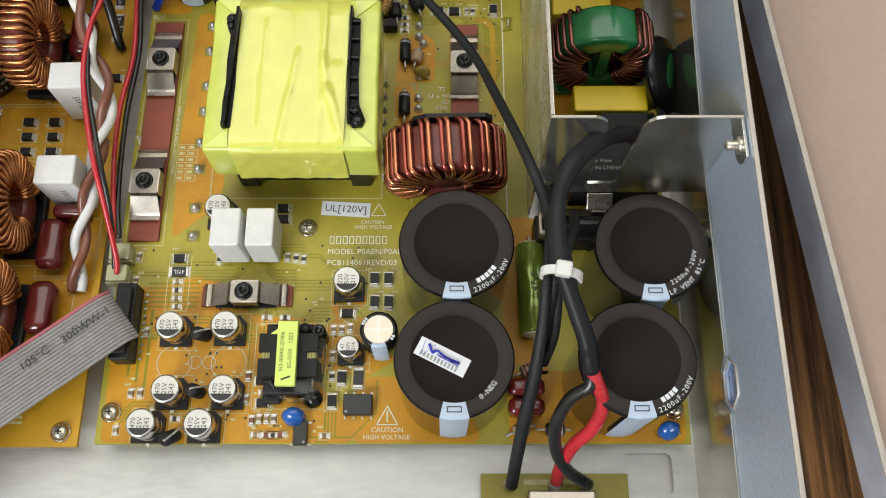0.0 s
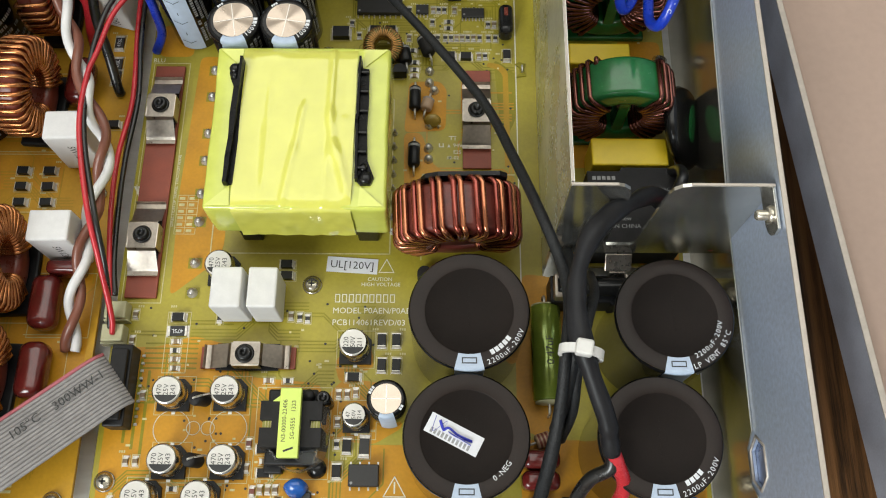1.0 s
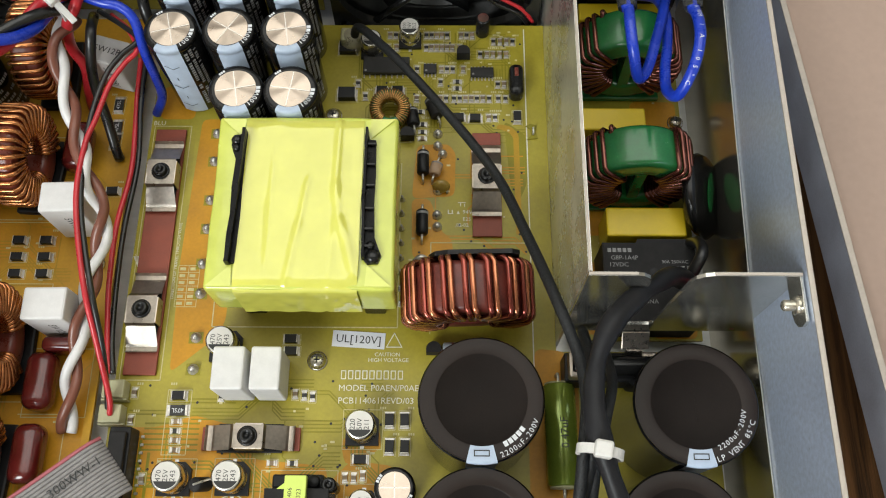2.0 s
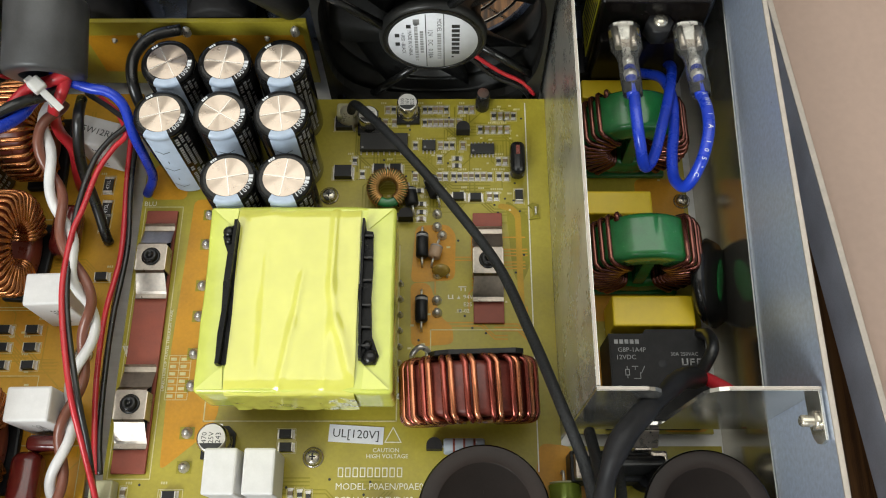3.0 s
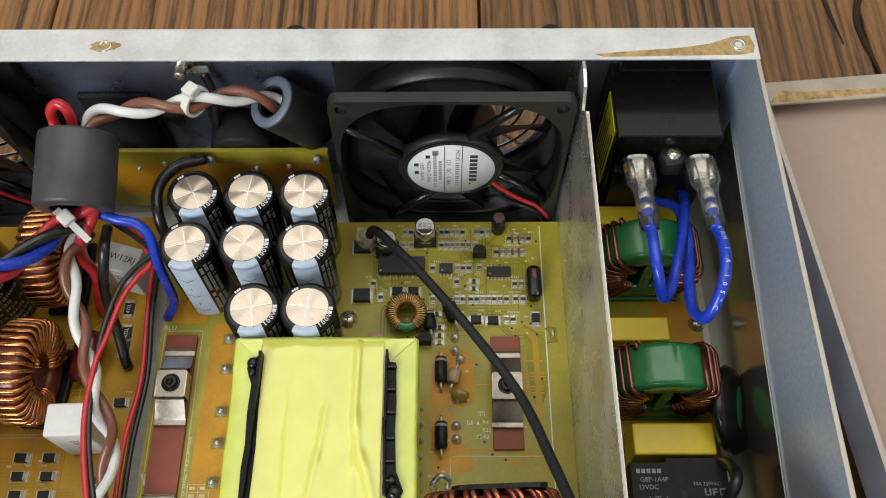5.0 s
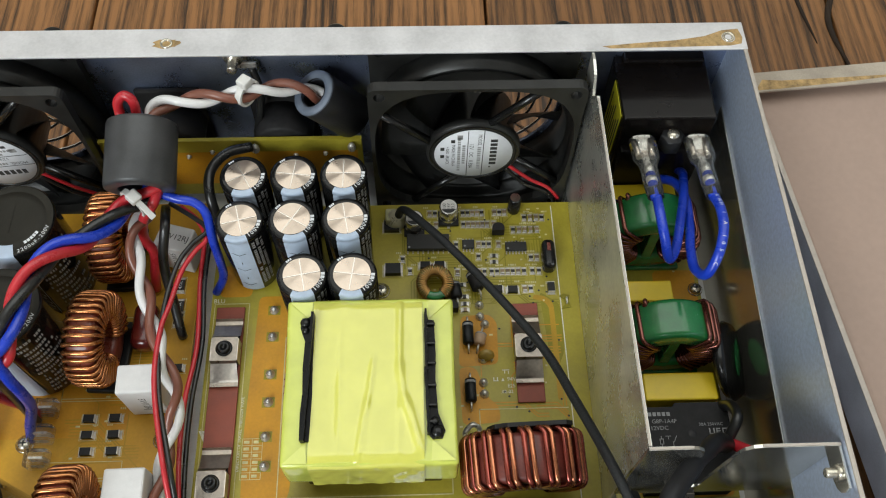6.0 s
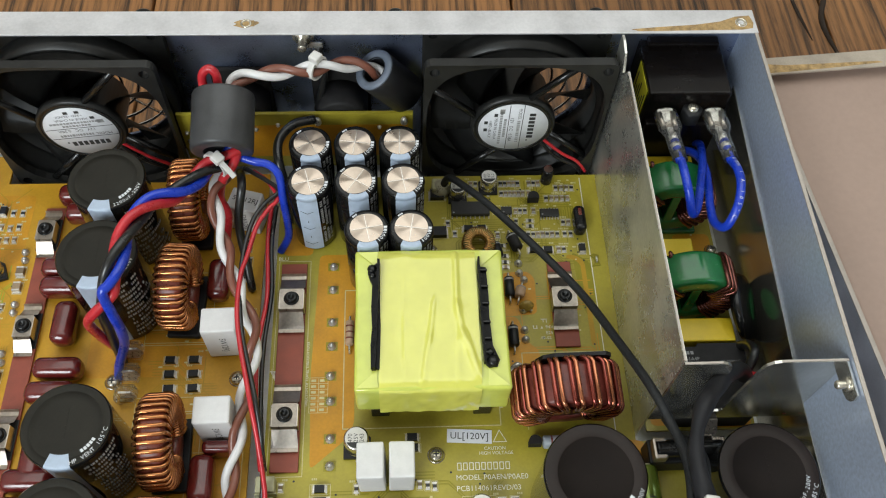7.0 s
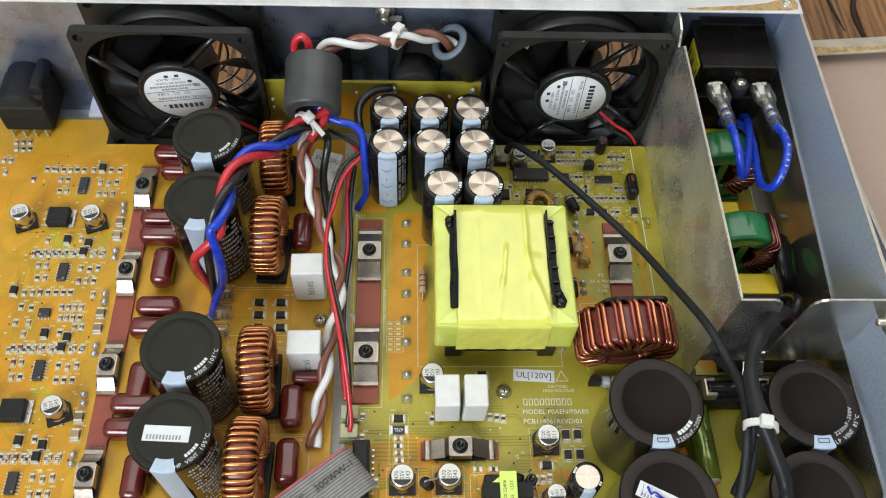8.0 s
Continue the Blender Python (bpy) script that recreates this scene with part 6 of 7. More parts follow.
# ---- leaded parts ----
def film_caps():
    def one(x, y, rz, l, w, lab):
        c = thing("film_capacitor", lab, "capacitor", mm(x, y, 0, 0, 0, rz), "maroon film capacitors")
        bm = bm_box(-l / 2, l / 2, -w / 2, w / 2, 1.0, 10.4, min(w, 9.4) * 0.38, 5)
        for f in bm.faces:
            f.smooth = True
        part("body", bm, M_FILMRED, c)
        for s in (-1, 1):
            part("lead", bm_tube([(s * l * 0.32, 0, 1.6), (s * l * 0.32, 0, 0.02)], 0.4, 6), M_SOLDER, c)
    up, flat = "glossy maroon dipped film capacitor", "glossy maroon dipped film capacitor beside a big capacitor"
    for x, y in [(-199.6, 172.0), (-201.0, 116.0), (-196.6, 76.5), (-138.6, 191.0), (-137.6, 105.6), (-137.8, 82.4)]:
        one(x, y, 90, 19, 9.4, up)
    for x, y in [(-198.5, 152.0), (-199.8, 141.8), (-201.5, 107.0), (-202.5, 96.6), (-203.5, 235.6), (-204.0, 198.0), (-203.0, 189.0), (-199, 226)]:
        one(x, y, 0, 19, 8.6, flat)
    one(-132, 117.5, 0, 12, 5, flat)
    for x, y in [(27.6, 54.9), (27.4, 48.4)]:
        one(x, y, 0, 12, 6.0, "small maroon film capacitor behind the sleeved cable")


film_caps()


def cement_resistors():
    for k, (x, y, rz) in enumerate([(-133.3, 163.4, 2), (-132.4, 126.6, 1), (-128.6, 223.6, -16)]):
        c = thing("power_resistor", "white ceramic power resistor on the amplifier board", "resistor", mm(x, y, 0, 0, 0, rz), "white power resistors")
        top = 24.3 if k < 2 else 18.6
        part("body", bm_box(-6.9, 6.9, -5.4, 5.4, 0.8, top, 0.8, 2), M_CERAMIC, c)
        for s in (-1, 1):
            part("leg", bm_box(s * 5 - 1, s * 5 + 1, -4.6, 4.6, 0.02, 1.2, 0.2), M_CERAMIC, c)
        part("printed_words", moved(bm_text("5W12RJ", 3.6), pose(0.6, -5.46, top * 0.5, 90) @ pose(0, 0, 0, 0, 0, -90)), M_INK, c)
        if k == 2:
            part("printed_words", moved(bm_text("5W12RJ", 3.4), pose(0.4, 0, top + 0.05)), M_INK, c)
    for k, (x0, x1, tilt) in enumerate([(-78.4, -68.3, -3.0), (-67.3, -57.8, 2.0)]):
        c = thing("power_resistor", "plain white ceramic block resistor on the power board", "resistor", mm((x0 + x1) / 2, 107.4, 0, 0, tilt * 0.6, 0), "white power resistors")
        w = (x1 - x0) / 2
        part("body", bm_box(-w, w, -6.8, 7.0, 1.2, 19.2, 0.7, 2), M_CERAMIC, c)
        for s in (-1, 1):
            part("leg", bm_box(s * 3.4 - 0.8, s * 3.4 + 0.8, -6, 6, 0.02, 1.4, 0.2), M_CERAMIC, c)


cement_resistors()


def smd_electrolytic(r, h):
    c = thing("smd_capacitor", "aluminium surface-mount capacitor with printed top on a black base", "capacitor", group="aluminium surface-mount capacitors")
    part("base", bm_sheet([(-r * 1.06, -r * 1.06), (r * 1.06, -r * 1.06), (r * 1.06, r * 0.6), (r * 0.6, r * 1.06), (-r * 0.6, r * 1.06), (-r * 1.06, r * 0.6)], (), 1.4), M_BLACK, c, "black plastic base", mm(0, 0, 0.15))
    part("can", bm_lathe([(r * 0.96, 1.5), (r * 0.97, 2.6), (r * 0.9, 3.1), (r * 0.97, 3.6), (r * 0.97, h - 0.7), (r * 0.9, h - 0.1), (r * 0.84, h)], 32), M_CAN, c, "aluminium can")
    part("top", bm_lathe([(r * 0.85, h - 0.01), (0, h)], 32), M_CANTOP, c)
    seg = [(r * 0.8 * math.cos(a), r * 0.8 * math.sin(a)) for a in (radians(205 + 130 * k / 12) for k in range(13))]
    part("polarity_mark", bm_sheet(seg, (), 0.03), M_INK, c, "", mm(0, 0, h + 0.01))
    for s in (-1, 1):
        part("tab", bm_box(-0.6, 0.6, s * r * 1.06 - 0.9, s * r * 1.06 + 0.9, 0.02, 0.2), M_SOLDER, c)
    return c


def smd_electrolytics():
    def lettered(x, y, r, h, lines, rz=0):
        c = smd_electrolytic(r, h)
        c.matrix_basis = mm(x, y, 0, 0, 0, rz)
        for k, w in enumerate(lines):
            part("printed_words", bm_text(w, r * 0.46), M_INK, c, "", mm(0, 0, h + 0.05, 0, 0, 90) @ mm(0, r * 0.44 - r * 0.44 * k, 0))
    for x, y in [(-92.0, 75.6), (-73.4, 75.8), (-91.1, 54.0), (-72.4, 54.0), (-97.9, 42.9), (-79.3, 42.9), (-79.6, 118.9)]:
        lettered(x, y, 5.0, 10.3, ("470", "25V", "243"))
    lettered(-32.9, 91.7, 5.0, 10.3, ("220", "50V", "211"))
    lettered(-31.6, 68.1, 4.1, 10.3, ("47", "50V", "214"))
    for x, y in [(-268, 199.5), (-235.9, 199.3), (-233.6, 105.6), (-266, 105)]:
        lettered(x, y, 4.7, 9.8, ("100", "25V", "243"), 20)
    lettered(-20.4, 241.0, 4.0, 9.5, ("100", "16V", "EL2"))
    lettered(-34.8, 236.4, 4.0, 8.5, ("100", "16V", "EL2"))
    # radial ones
    c = thing("radial_capacitor", "upright black electrolytic capacitor with a bright top", "capacitor", mm(-20.9, 71.5, 0))
    part("sleeve", bm_lathe([(5.8, 0.1), (6.2, 0.8), (6.2, 17.4), (5.8, 18.0), (6.2, 18.5), (6.0, 19.2), (5.2, 19.6), (4.7, 19.5)], 32), M_CAPSLV, c)
    part("top", bm_lathe([(4.75, 19.5), (0, 19.5)], 32), M_ALU, c, "bright aluminium top")
    bm = bmesh.new()
    prof = [(4.8, 19.62), (5.3, 19.66), (6.1, 19.26), (6.27, 18.5), (5.88, 18.0), (6.27, 17.4), (6.27, 0.9)]
    rows = [[bm.verts.new((q * math.cos(radians(-112 + 8 * k)), q * math.sin(radians(-112 + 8 * k)), z)) for k in range(7)] for q, z in prof]
    for u, v in zip(rows, rows[1:]):
        for k in range(6):
            bm.faces.new((u[k], u[k + 1], v[k + 1], v[k])).smooth = True
    part("polarity_stripe", bm, M_CAPMARK, c, "pale stripe")
    part("score_mark", join(bm_box(-4.2, 4.2, -0.12, 0.12, 19.5, 19.54), bm_box(-0.12, 0.12, -4.2, 4.2, 19.5, 19.54)), M_CAN, c)
    ring_text(c, "xxx", 1.5, 5.4, 19.62, 150, bars=True)
    ring_text(c, "xx", 1.5, 5.4, 19.62, -30, bars=True)
    c = thing("radial_capacitor", "tiny upright green electrolytic capacitor near the fan", "capacitor", mm(7.4, 244.5, 0))
    part("sleeve", bm_lathe([(2.6, 0.1), (2.7, 0.6), (2.7, 9.2), (2.3, 9.8), (2.1, 9.8)], 24), M_CAPSLV, c)
    part("top", bm_lathe([(2.15, 9.78), (0, 9.8)], 24), M_ALU, c)
    c = thing("radial_capacitor", "squat tan capacitor behind the transformer", "capacitor", mm(-38, 196.5, 0))
    part("can", bm_lathe([(3.8, 0.1), (3.8, 5.2), (3.4, 5.8), (0, 5.8)], 28), M_PINKRES, c)
    part("printed_bar", join(*[bm_box(-2, 2, -1.6 + 1.3 * k, -0.8 + 1.3 * k, 5.8, 5.84) for k in range(3)]), M_INK, c)


smd_electrolytics()


def small_transformer():
    t = thing("small_transformer", "small black ferrite transformer with a yellow-green label", "transformer", mm(-51.0, 64.6, 0))
    core = [(-9.7, -7.2), (9.7, -7.2), (9.7, -1.2), (6, -1.2), (6, 1.2), (9.7, 1.2), (9.7, 7.2), (-9.7, 7.2), (-9.7, 1.2), (-6, 1.2), (-6, -1.2), (-9.7, -1.2)]
    part("core", bm_sheet(core, (), 9.4), M_SOFTBLACK, t, "matt black ferrite core with side notches", mm(0, 0, 3.6))
    coil = mat("bare_winding", (0.34, 0.33, 0.07), 0.4, 0.2)
    for sx in (-1, 1):
        part("winding", bm_box(sx * 7.6 - 1.5, sx * 7.6 + 1.5, -1.15, 1.15, 3.8, 11.6, 0.2), coil, t, "yellow-green winding")
        for k in range(3):
            part("strand", bm_box(sx * 7.2 - 0.9 + 0.9 * k - 0.12, sx * 7.2 - 0.9 + 0.9 * k + 0.12, -1.1, 1.1, 11.6, 11.9), M_SILKY, t)
    for y in (-9.8, 9.8):
        part("bobbin_end", bm_box(-8.6, 7.4, y - 2.2, y + 2.2, 0.8, 7.6, 0.7), M_BLACK, t)
    w = 0.00
    part("label", bm_box(w - 3.3, w + 3.3, -10.6, 10.8, 13.0, 15.6, 0.25), M_LABELG, t, "yellow-green paper label")
    for words, x, y, size in (("N3-00000-22406", w - 1.5, 0.6, 1.9), ("SG-0555   1323", w + 1.2, 0.9, 1.9)):
        part("printed_words", moved(bm_text(words, size), pose(x, y, 15.63, 0, 0, 90)), M_INK, t)
    part("printed_bar", moved(bm_box(-1.6, 1.6, -0.3, 0.3, 15.61, 15.63), pose(w + 0.2, -8.2, 0, 0, 0, 20)), M_INK, t)
    part("label_tail", moved(bm_sheet([(-3.4, 0), (0, 0), (0, 2.6)], (), 0.15), pose(-2.6, 7.0, 13.1)), M_LABELG, t)
    part("tape_loop", bm_tube(smooth_path([(-7, -7.6, 9), (-4, -12, 5), (2, -13.6, 3.6), (7, -12, 5), (9.6, -8, 9), (10.6, 0, 10.4), (10, 6, 11)]), 2.2, 12, flat=0.14), M_CLEAR, t, "curled clear tape strip")
    part("tape_end", moved(bm_sheet([(-4, -2.4), (3.6, -3.0), (5.0, 1.6), (-3, 2.6)], (), 0.12), pose(4.6, -9.6, 9.4, 38, -22, 10)), M_CLEAR, t, "loose clear tape end")
    part("bobbin_foot", bm_box(-9.4, -3.4, -14.2, -9.6, 0.3, 3.6, 0.5), M_BLACK, t, "black bobbin foot")
    part("glue_blob", moved(bm_lathe([(0, 0), (3.0, 0.2), (3.2, 1.8), (1.8, 3.4), (0, 3.9)], 16), pose(7.4, -12.4, 0.1)), M_GLOSSBLACK, t, "black resin blob")
    part("bobbin_post", moved(bm_lathe([(2.3, 0), (2.3, 11.6), (1.9, 12.2), (1.2, 12.2), (1.0, 11.2), (0, 11.2)], 18), pose(9.6, 8.4, 0.4)), M_GLOSSBLACK, t)
    part("bobbin_post", moved(bm_lathe([(2.0, 0), (2.0, 9.6), (1.6, 10.2), (0, 10.2)], 18), pose(4.6, 9.6, 0.4)), M_BLACK, t)


small_transformer()


def axial(label, x, y, rz, l, r, material, z=2.6, bands=False, name="axial_diode", cat="diode"):
    d = thing(name, label, cat, mm(x, y, z, 0, 0, rz))
    part("body", moved(bm_lathe([(0, -l / 2), (r * 0.8, -l / 2), (r, -l / 2 + 0.5), (r, l / 2 - 0.5), (r * 0.8, l / 2), (0, l / 2)], 20), pose(0, 0, 0, 0, 90)), material, d)
    for s in (-1, 1):
        part("lead", bm_tube(smooth_path([(s * l / 2, 0, 0), (s * (l / 2 + 1.6), 0, 0), (s * (l / 2 + 2.4), 0, -0.8), (s * (l / 2 + 2.5), 0, -z)]), 0.42, 7), M_SOLDER, d)
    if bands:
        for q in (-0.25, 0.0, 0.25):
            part("band", moved(bm_lathe([(r + 0.03, q * l - 0.35), (r + 0.03, q * l + 0.35)], 20), pose(0, 0, 0, 0, 90)), M_COREBR, d, "colour band")
    else:
        part("band", moved(bm_lathe([(r + 0.03, l * 0.3), (r + 0.03, l * 0.4)], 20), pose(0, 0, 0, 0, 90)), M_GREYINK, d, "cathode band")
    return d


def leaded():
    for y in (187.0, 163.6):
        axial("black axial diode beside the transformer", -14.6, y, 90, 9.2, 2.15, M_BLACK, 2.8)
    axial("black axial diode near the tiny toroid", -18.8, 205.5, 100, 7.0, 2.4, M_BLACK, 3.0)
    axial("black axial diode under the sleeved cable", -10.8, 209.0, 110, 8.0, 2.6, M_SOFTBLACK, 4.0)
    axial("tan banded resistor at the transformer's side", -83.2, 166.5, 90, 11, 1.7, M_PINKRES, 3.0, True, "axial_resistor", "resistor")
    axial("grey-blue banded resistor behind the large capacitor", -0.5, 117.2, 0, 13, 2.6, M_GREYRES, 4.0, True, "axial_resistor", "resistor")
    axial("pale round resistor standing by the diode", -10.0, 184.6, 75, 5, 2.2, M_PINKRES, 2.6, False, "axial_resistor", "resistor")
    g = thing("disc_capacitor", "small gold epoxy disc capacitor leaning by the diode", "capacitor", mm(-8.0, 177.6, 0))
    part("disc", moved(bm_lathe([(0, -1.3), (2.2, -1.1), (3.2, 0), (2.2, 1.1), (0, 1.3)], 24), pose(0, 0, 2.6, 66)), M_GOLDDISC, g)
    for s in (-1, 1):
        part("lead", bm_tube([(s * 2, -1.0, 1.4), (s * 2.2, -1.6, 0.02)], 0.4, 6), M_SOLDER, g)
    # board approval marking beside the spring clip
    for words, x, y, s in (("94V", 1.4, 168.7, 2.2), ("E25", 1.2, 166.0, 2.0), (".02-02", -0.6, 163.7, 1.9)):
        part("printed_words", bm_text(words, s), M_SILK, power_board, "", mm(x, y, 0.09))
    part("printed_mark", bm_sheet([(-2.5, 168.0), (-1.3, 168.0), (-1.9, 169.3)], (), 0.03), M_SILK, power_board, "", mm(0, 0, 0.08))
    part("printed_mark", join(bm_box(-5.6, -3.6, 168.0, 168.3, 0.08, 0.11), bm_box(-5.6, -5.2, 168.3, 169.6, 0.08, 0.11), bm_box(-4.2, -3.8, 168.3, 169.6, 0.08, 0.11), bm_box(-2.0, 0.8, 172.3, 172.6, 0.08, 0.11), bm_box(-1.2, -0.9, 171.0, 172.2, 0.08, 0.11), bm_box(0.2, 0.5, 170.8, 172.0, 0.08, 0.11)), M_SILK, power_board)
    axial("pinkish axial resistor next to the sleeved cable", 29.0, 61.6, 20, 5, 2.4, M_PINKRES, 2.6, True, "axial_resistor", "resistor")
    axial("pinkish axial resistor near the board's front edge", 25.8, 41.6, 20, 5, 2.4, M_PINKRES, 2.6, True, "axial_resistor", "resistor")
    axial("dark axial part near the board's front edge", 37.0, 41.8, 0, 6, 2.2, M_BLACK, 2.6)
    for (x, y), (u, v), lab in (((-81.0, 74.2), (-83.2, 73.1), "small upright black diode between silver capacitors"), ((-81.6, 54.4), (-83.0, 53.9), "small upright black diode near the silver capacitors"), ((-88.6, 40.6), (-89.8, 37.6), "small black diode leaning over the board's front edge")):
        d = thing("upright_diode", lab, "diode", mm(x, y, 0), "upright black diodes")
        lean = Vector((u - x, v - y, 9.0))
        turn = lean.to_track_quat("Z", "Y").to_matrix().to_4x4()
        part("body", moved(bm_lathe([(0, 1.0), (1.9, 1.1), (2.3, 1.7), (2.3, 8.6), (1.9, 9.3), (0, 9.5)], 20), turn), M_SOFTBLACK, d)
        part("lead", bm_tube(smooth_path([(0, 0, 1.2), (-0.2, 0.1, 0.02)]), 0.4, 6), M_SOLDER, d)
        part("return_lead", bm_tube(smooth_path([tuple(lean * 1.04), tuple(lean * 1.12 + Vector((0.9, 0.3, 0))), (2.9, 1.2, 6), (3.2, 1.0, 0.02)]), 0.35, 6), M_SOLDER, d, "thin bent lead")
    g = thing("film_capacitor", "long green foil capacitor lying beside the cables", "capacitor", mm(30.8, 89.5, 5.4, 0, 0, 91))
    part("body", moved(bm_lathe([(0, -16), (4.6, -16), (5.2, -15.4), (5.2, 15.4), (4.6, 16), (0, 16)], 28, 1.0), pose(0, 0, 0, 0, 90)), M_FILMGRN, g, "glossy green wrap")
    part("printed_words", moved(bm_text("0.47uF", 3.6), pose(0, -0.6, 5.26)), M_INK, g)
    for s in (-1, 1):
        part("end_seal", moved(bm_lathe([(0, 0), (4.5, 0), (4.5, 0.5), (0, 0.9)], 24), pose(s * 16, 0, 0, 0, 90 * s)), M_CREAM, g)
        part("lead", bm_tube(smooth_path([(s * 16, 0, 0), (s * 19, 0, 0), (s * 20, 0, -1.5), (s * 20, 0, -5.3)]), 0.5, 7), M_SOLDER, g)
    for x, y, rz, lab in ((-49.6, 46.0, 5, "blue epoxy disc capacitor near the small transformer"), (74.5, 41.4, 12, "blue epoxy disc capacitor at the board's corner")):
        d = thing("disc_capacitor", lab, "capacitor", mm(x, y, 0, 0, 0, rz))
        part("disc", moved(bm_lathe([(0, -2.2), (2.6, -2.0), (4.0, 0), (2.6, 2.0), (0, 2.2)], 24), pose(0, 0, 3.2, 55)), M_BLUEDISC, d)
        for s in (-1, 1):
            part("lead", bm_tube([(s * 2 + 1, -0.6, 1.6), (s * 2.4 + 2, -1.6, 0.02)], 0.4, 6), M_SOLDER, d)
    k = thing("crystal", "black oval component with a red stripe near the divider", "crystal", mm(19.6, 219.6, 0))
    part("body", bm_box(-2.7, 2.7, -6.5, 6.5, 0.2, 8.0, 2.2, 4), M_GLOSSBLACK, k)
    part("stripe", bm_box(-0.7, 0.7, 0.6, 4.2, 7.95, 8.05), M_COREBR, k, "red stripe")
    for x, y, lab in ((0.0, 233.0, "half-round black transistor in the small parts"), (-20.5, 198.0, "half-round black transistor behind the big transformer"), (-10.0, 117.5, "flat black transistor lying by the white label")):
        t = thing("transistor", lab, "transistor", mm(x, y, 0))
        part("body", bm_sheet(circle(0, 0, 2.5, 18, a0=0, a1=180) + [(-2.5, -1.2), (2.5, -1.2)], (), 4.4), M_SOFTBLACK, t, "", mm(0, 0, 0.8))
        part("lead", bm_box(-1.6, 1.6, -0.3, 0.3, 0.02, 0.9), M_SOLDER, t)
    for x, y in [(-9.4, 200), (-9.4, 195), (-7.6, 191.7), (-9.2, 177), (-9.4, 167.5), (-9.3, 163)]:
        d = solo("solder_joint", bm_lathe([(1.8, 0), (1.6, 1.0), (1.0, 2.2), (0, 2.7)], 12), M_SOLDER, "round shiny solder post beside the diodes", "solder joint", mm(x, y, 0), "solder posts")
    # wire posts in a row next to the transformer
    for x, y in [(-90.8, 199.8), (-90.8, 188.4), (-90.7, 172.9), (-90.7, 161.8), (-90.9, 148.6), (-90.6, 137.7), (-90.4, 122.1), (-90.2, 111.2)]:
        p = thing("test_post", "tinned test post in a row beside the transformer", "post", mm(x, y, 0), "test posts")
        part("ring", bm_lathe([(1.9, 0), (1.8, 0.5), (1.2, 0.9), (1.1, 2.0), (0, 2.4)], 14), M_SOLDER, p)
        part("pad", bm_box(-2.4, 2.4, -2.0, 2.0, -0.02, 0.05), M_DKOLIVE, p)
    # cross-head screws
    def screw(x, y, r=2.5):
        s = thing("screw", "zinc cross-head screw holding the circuit board", "screw", mm(x, y, 0), "board screws")
        part("washer", bm_lathe([(r * 1.35, 0), (r * 1.35, 0.5), (r * 1.2, 0.7)], 24), M_SCREW, s)
        part("head", bm_lathe([(r, 0.6), (r, 1.4), (r * 0.75, 2.1), (0, 2.4)], 24), M_SCREW, s)
        part("recess", join(bm_box(-r * 0.42, r * 0.42, -0.28, 0.28, 2.1, 2.42), bm_box(-0.28, 0.28, -r * 0.42, r * 0.42, 2.1, 2.42)), M_INK, s, "dark cross recess")
    for x, y in [(-48.9, 114.3), (-111.4, 47.8), (-127.3, 41.3), (77.6, 48.9), (-128.4, 148.2), (-48.4, 207.3), (-178, 148)]:
        screw(x, y)
    screw(78.4, 205.0, 2.2)
    # glassy push terminals beside the blue wire
    for y in (161.0, 151.3, 142.2):
        w = thing("wire_terminal", "clear plastic wire terminal on the amplifier board", "terminal", mm(-171.4, y - 0.6, 0))
        part("shell", bm_box(-4, 4, -3.4, 3.4, 0.05, 6.5, 1.0), M_CLEAR, w)
        part("blade", bm_box(-2.4, 2.4, -0.4, 0.4, 0.02, 5.0), M_SOLDER, w)


leaded()


# ---- integrated circuits ----
def ic(label, x, y, w, h, n, rz=0, z=1.6, both=True):
    c = thing("integrated_circuit", label, "chip", mm(x, y, 0, 0, 0, rz))
    part("body", bm_box(-w / 2, w / 2, -h / 2, h / 2, 0.15, z, 0.2, 1), M_CHIP, c)
    part("dot", bm_lathe([(0.45, z + 0.01), (0, z + 0.02)], 12), M_GREYINK, c, "", mm(-w / 2 + 1, -h / 2 + 1, 0))
    me = mesh_of(join(bm_box(-0.26, 0.26, 0, 0.9, 0.03, 0.2), bm_box(-0.24, 0.24, -0.25, 0.15, 0.15, 0.75)), M_SOLDER, "pin")
    for k in range(n):
        q = (k - (n - 1) / 2) * (w - 0.8) / max(1, n - 1)
        share("pin", me, c, mm(q, h / 2 + 0.2, 0))
        share("pin", me, c, mm(q, -h / 2 - 0.2, 0, 0, 0, 180))
    return c


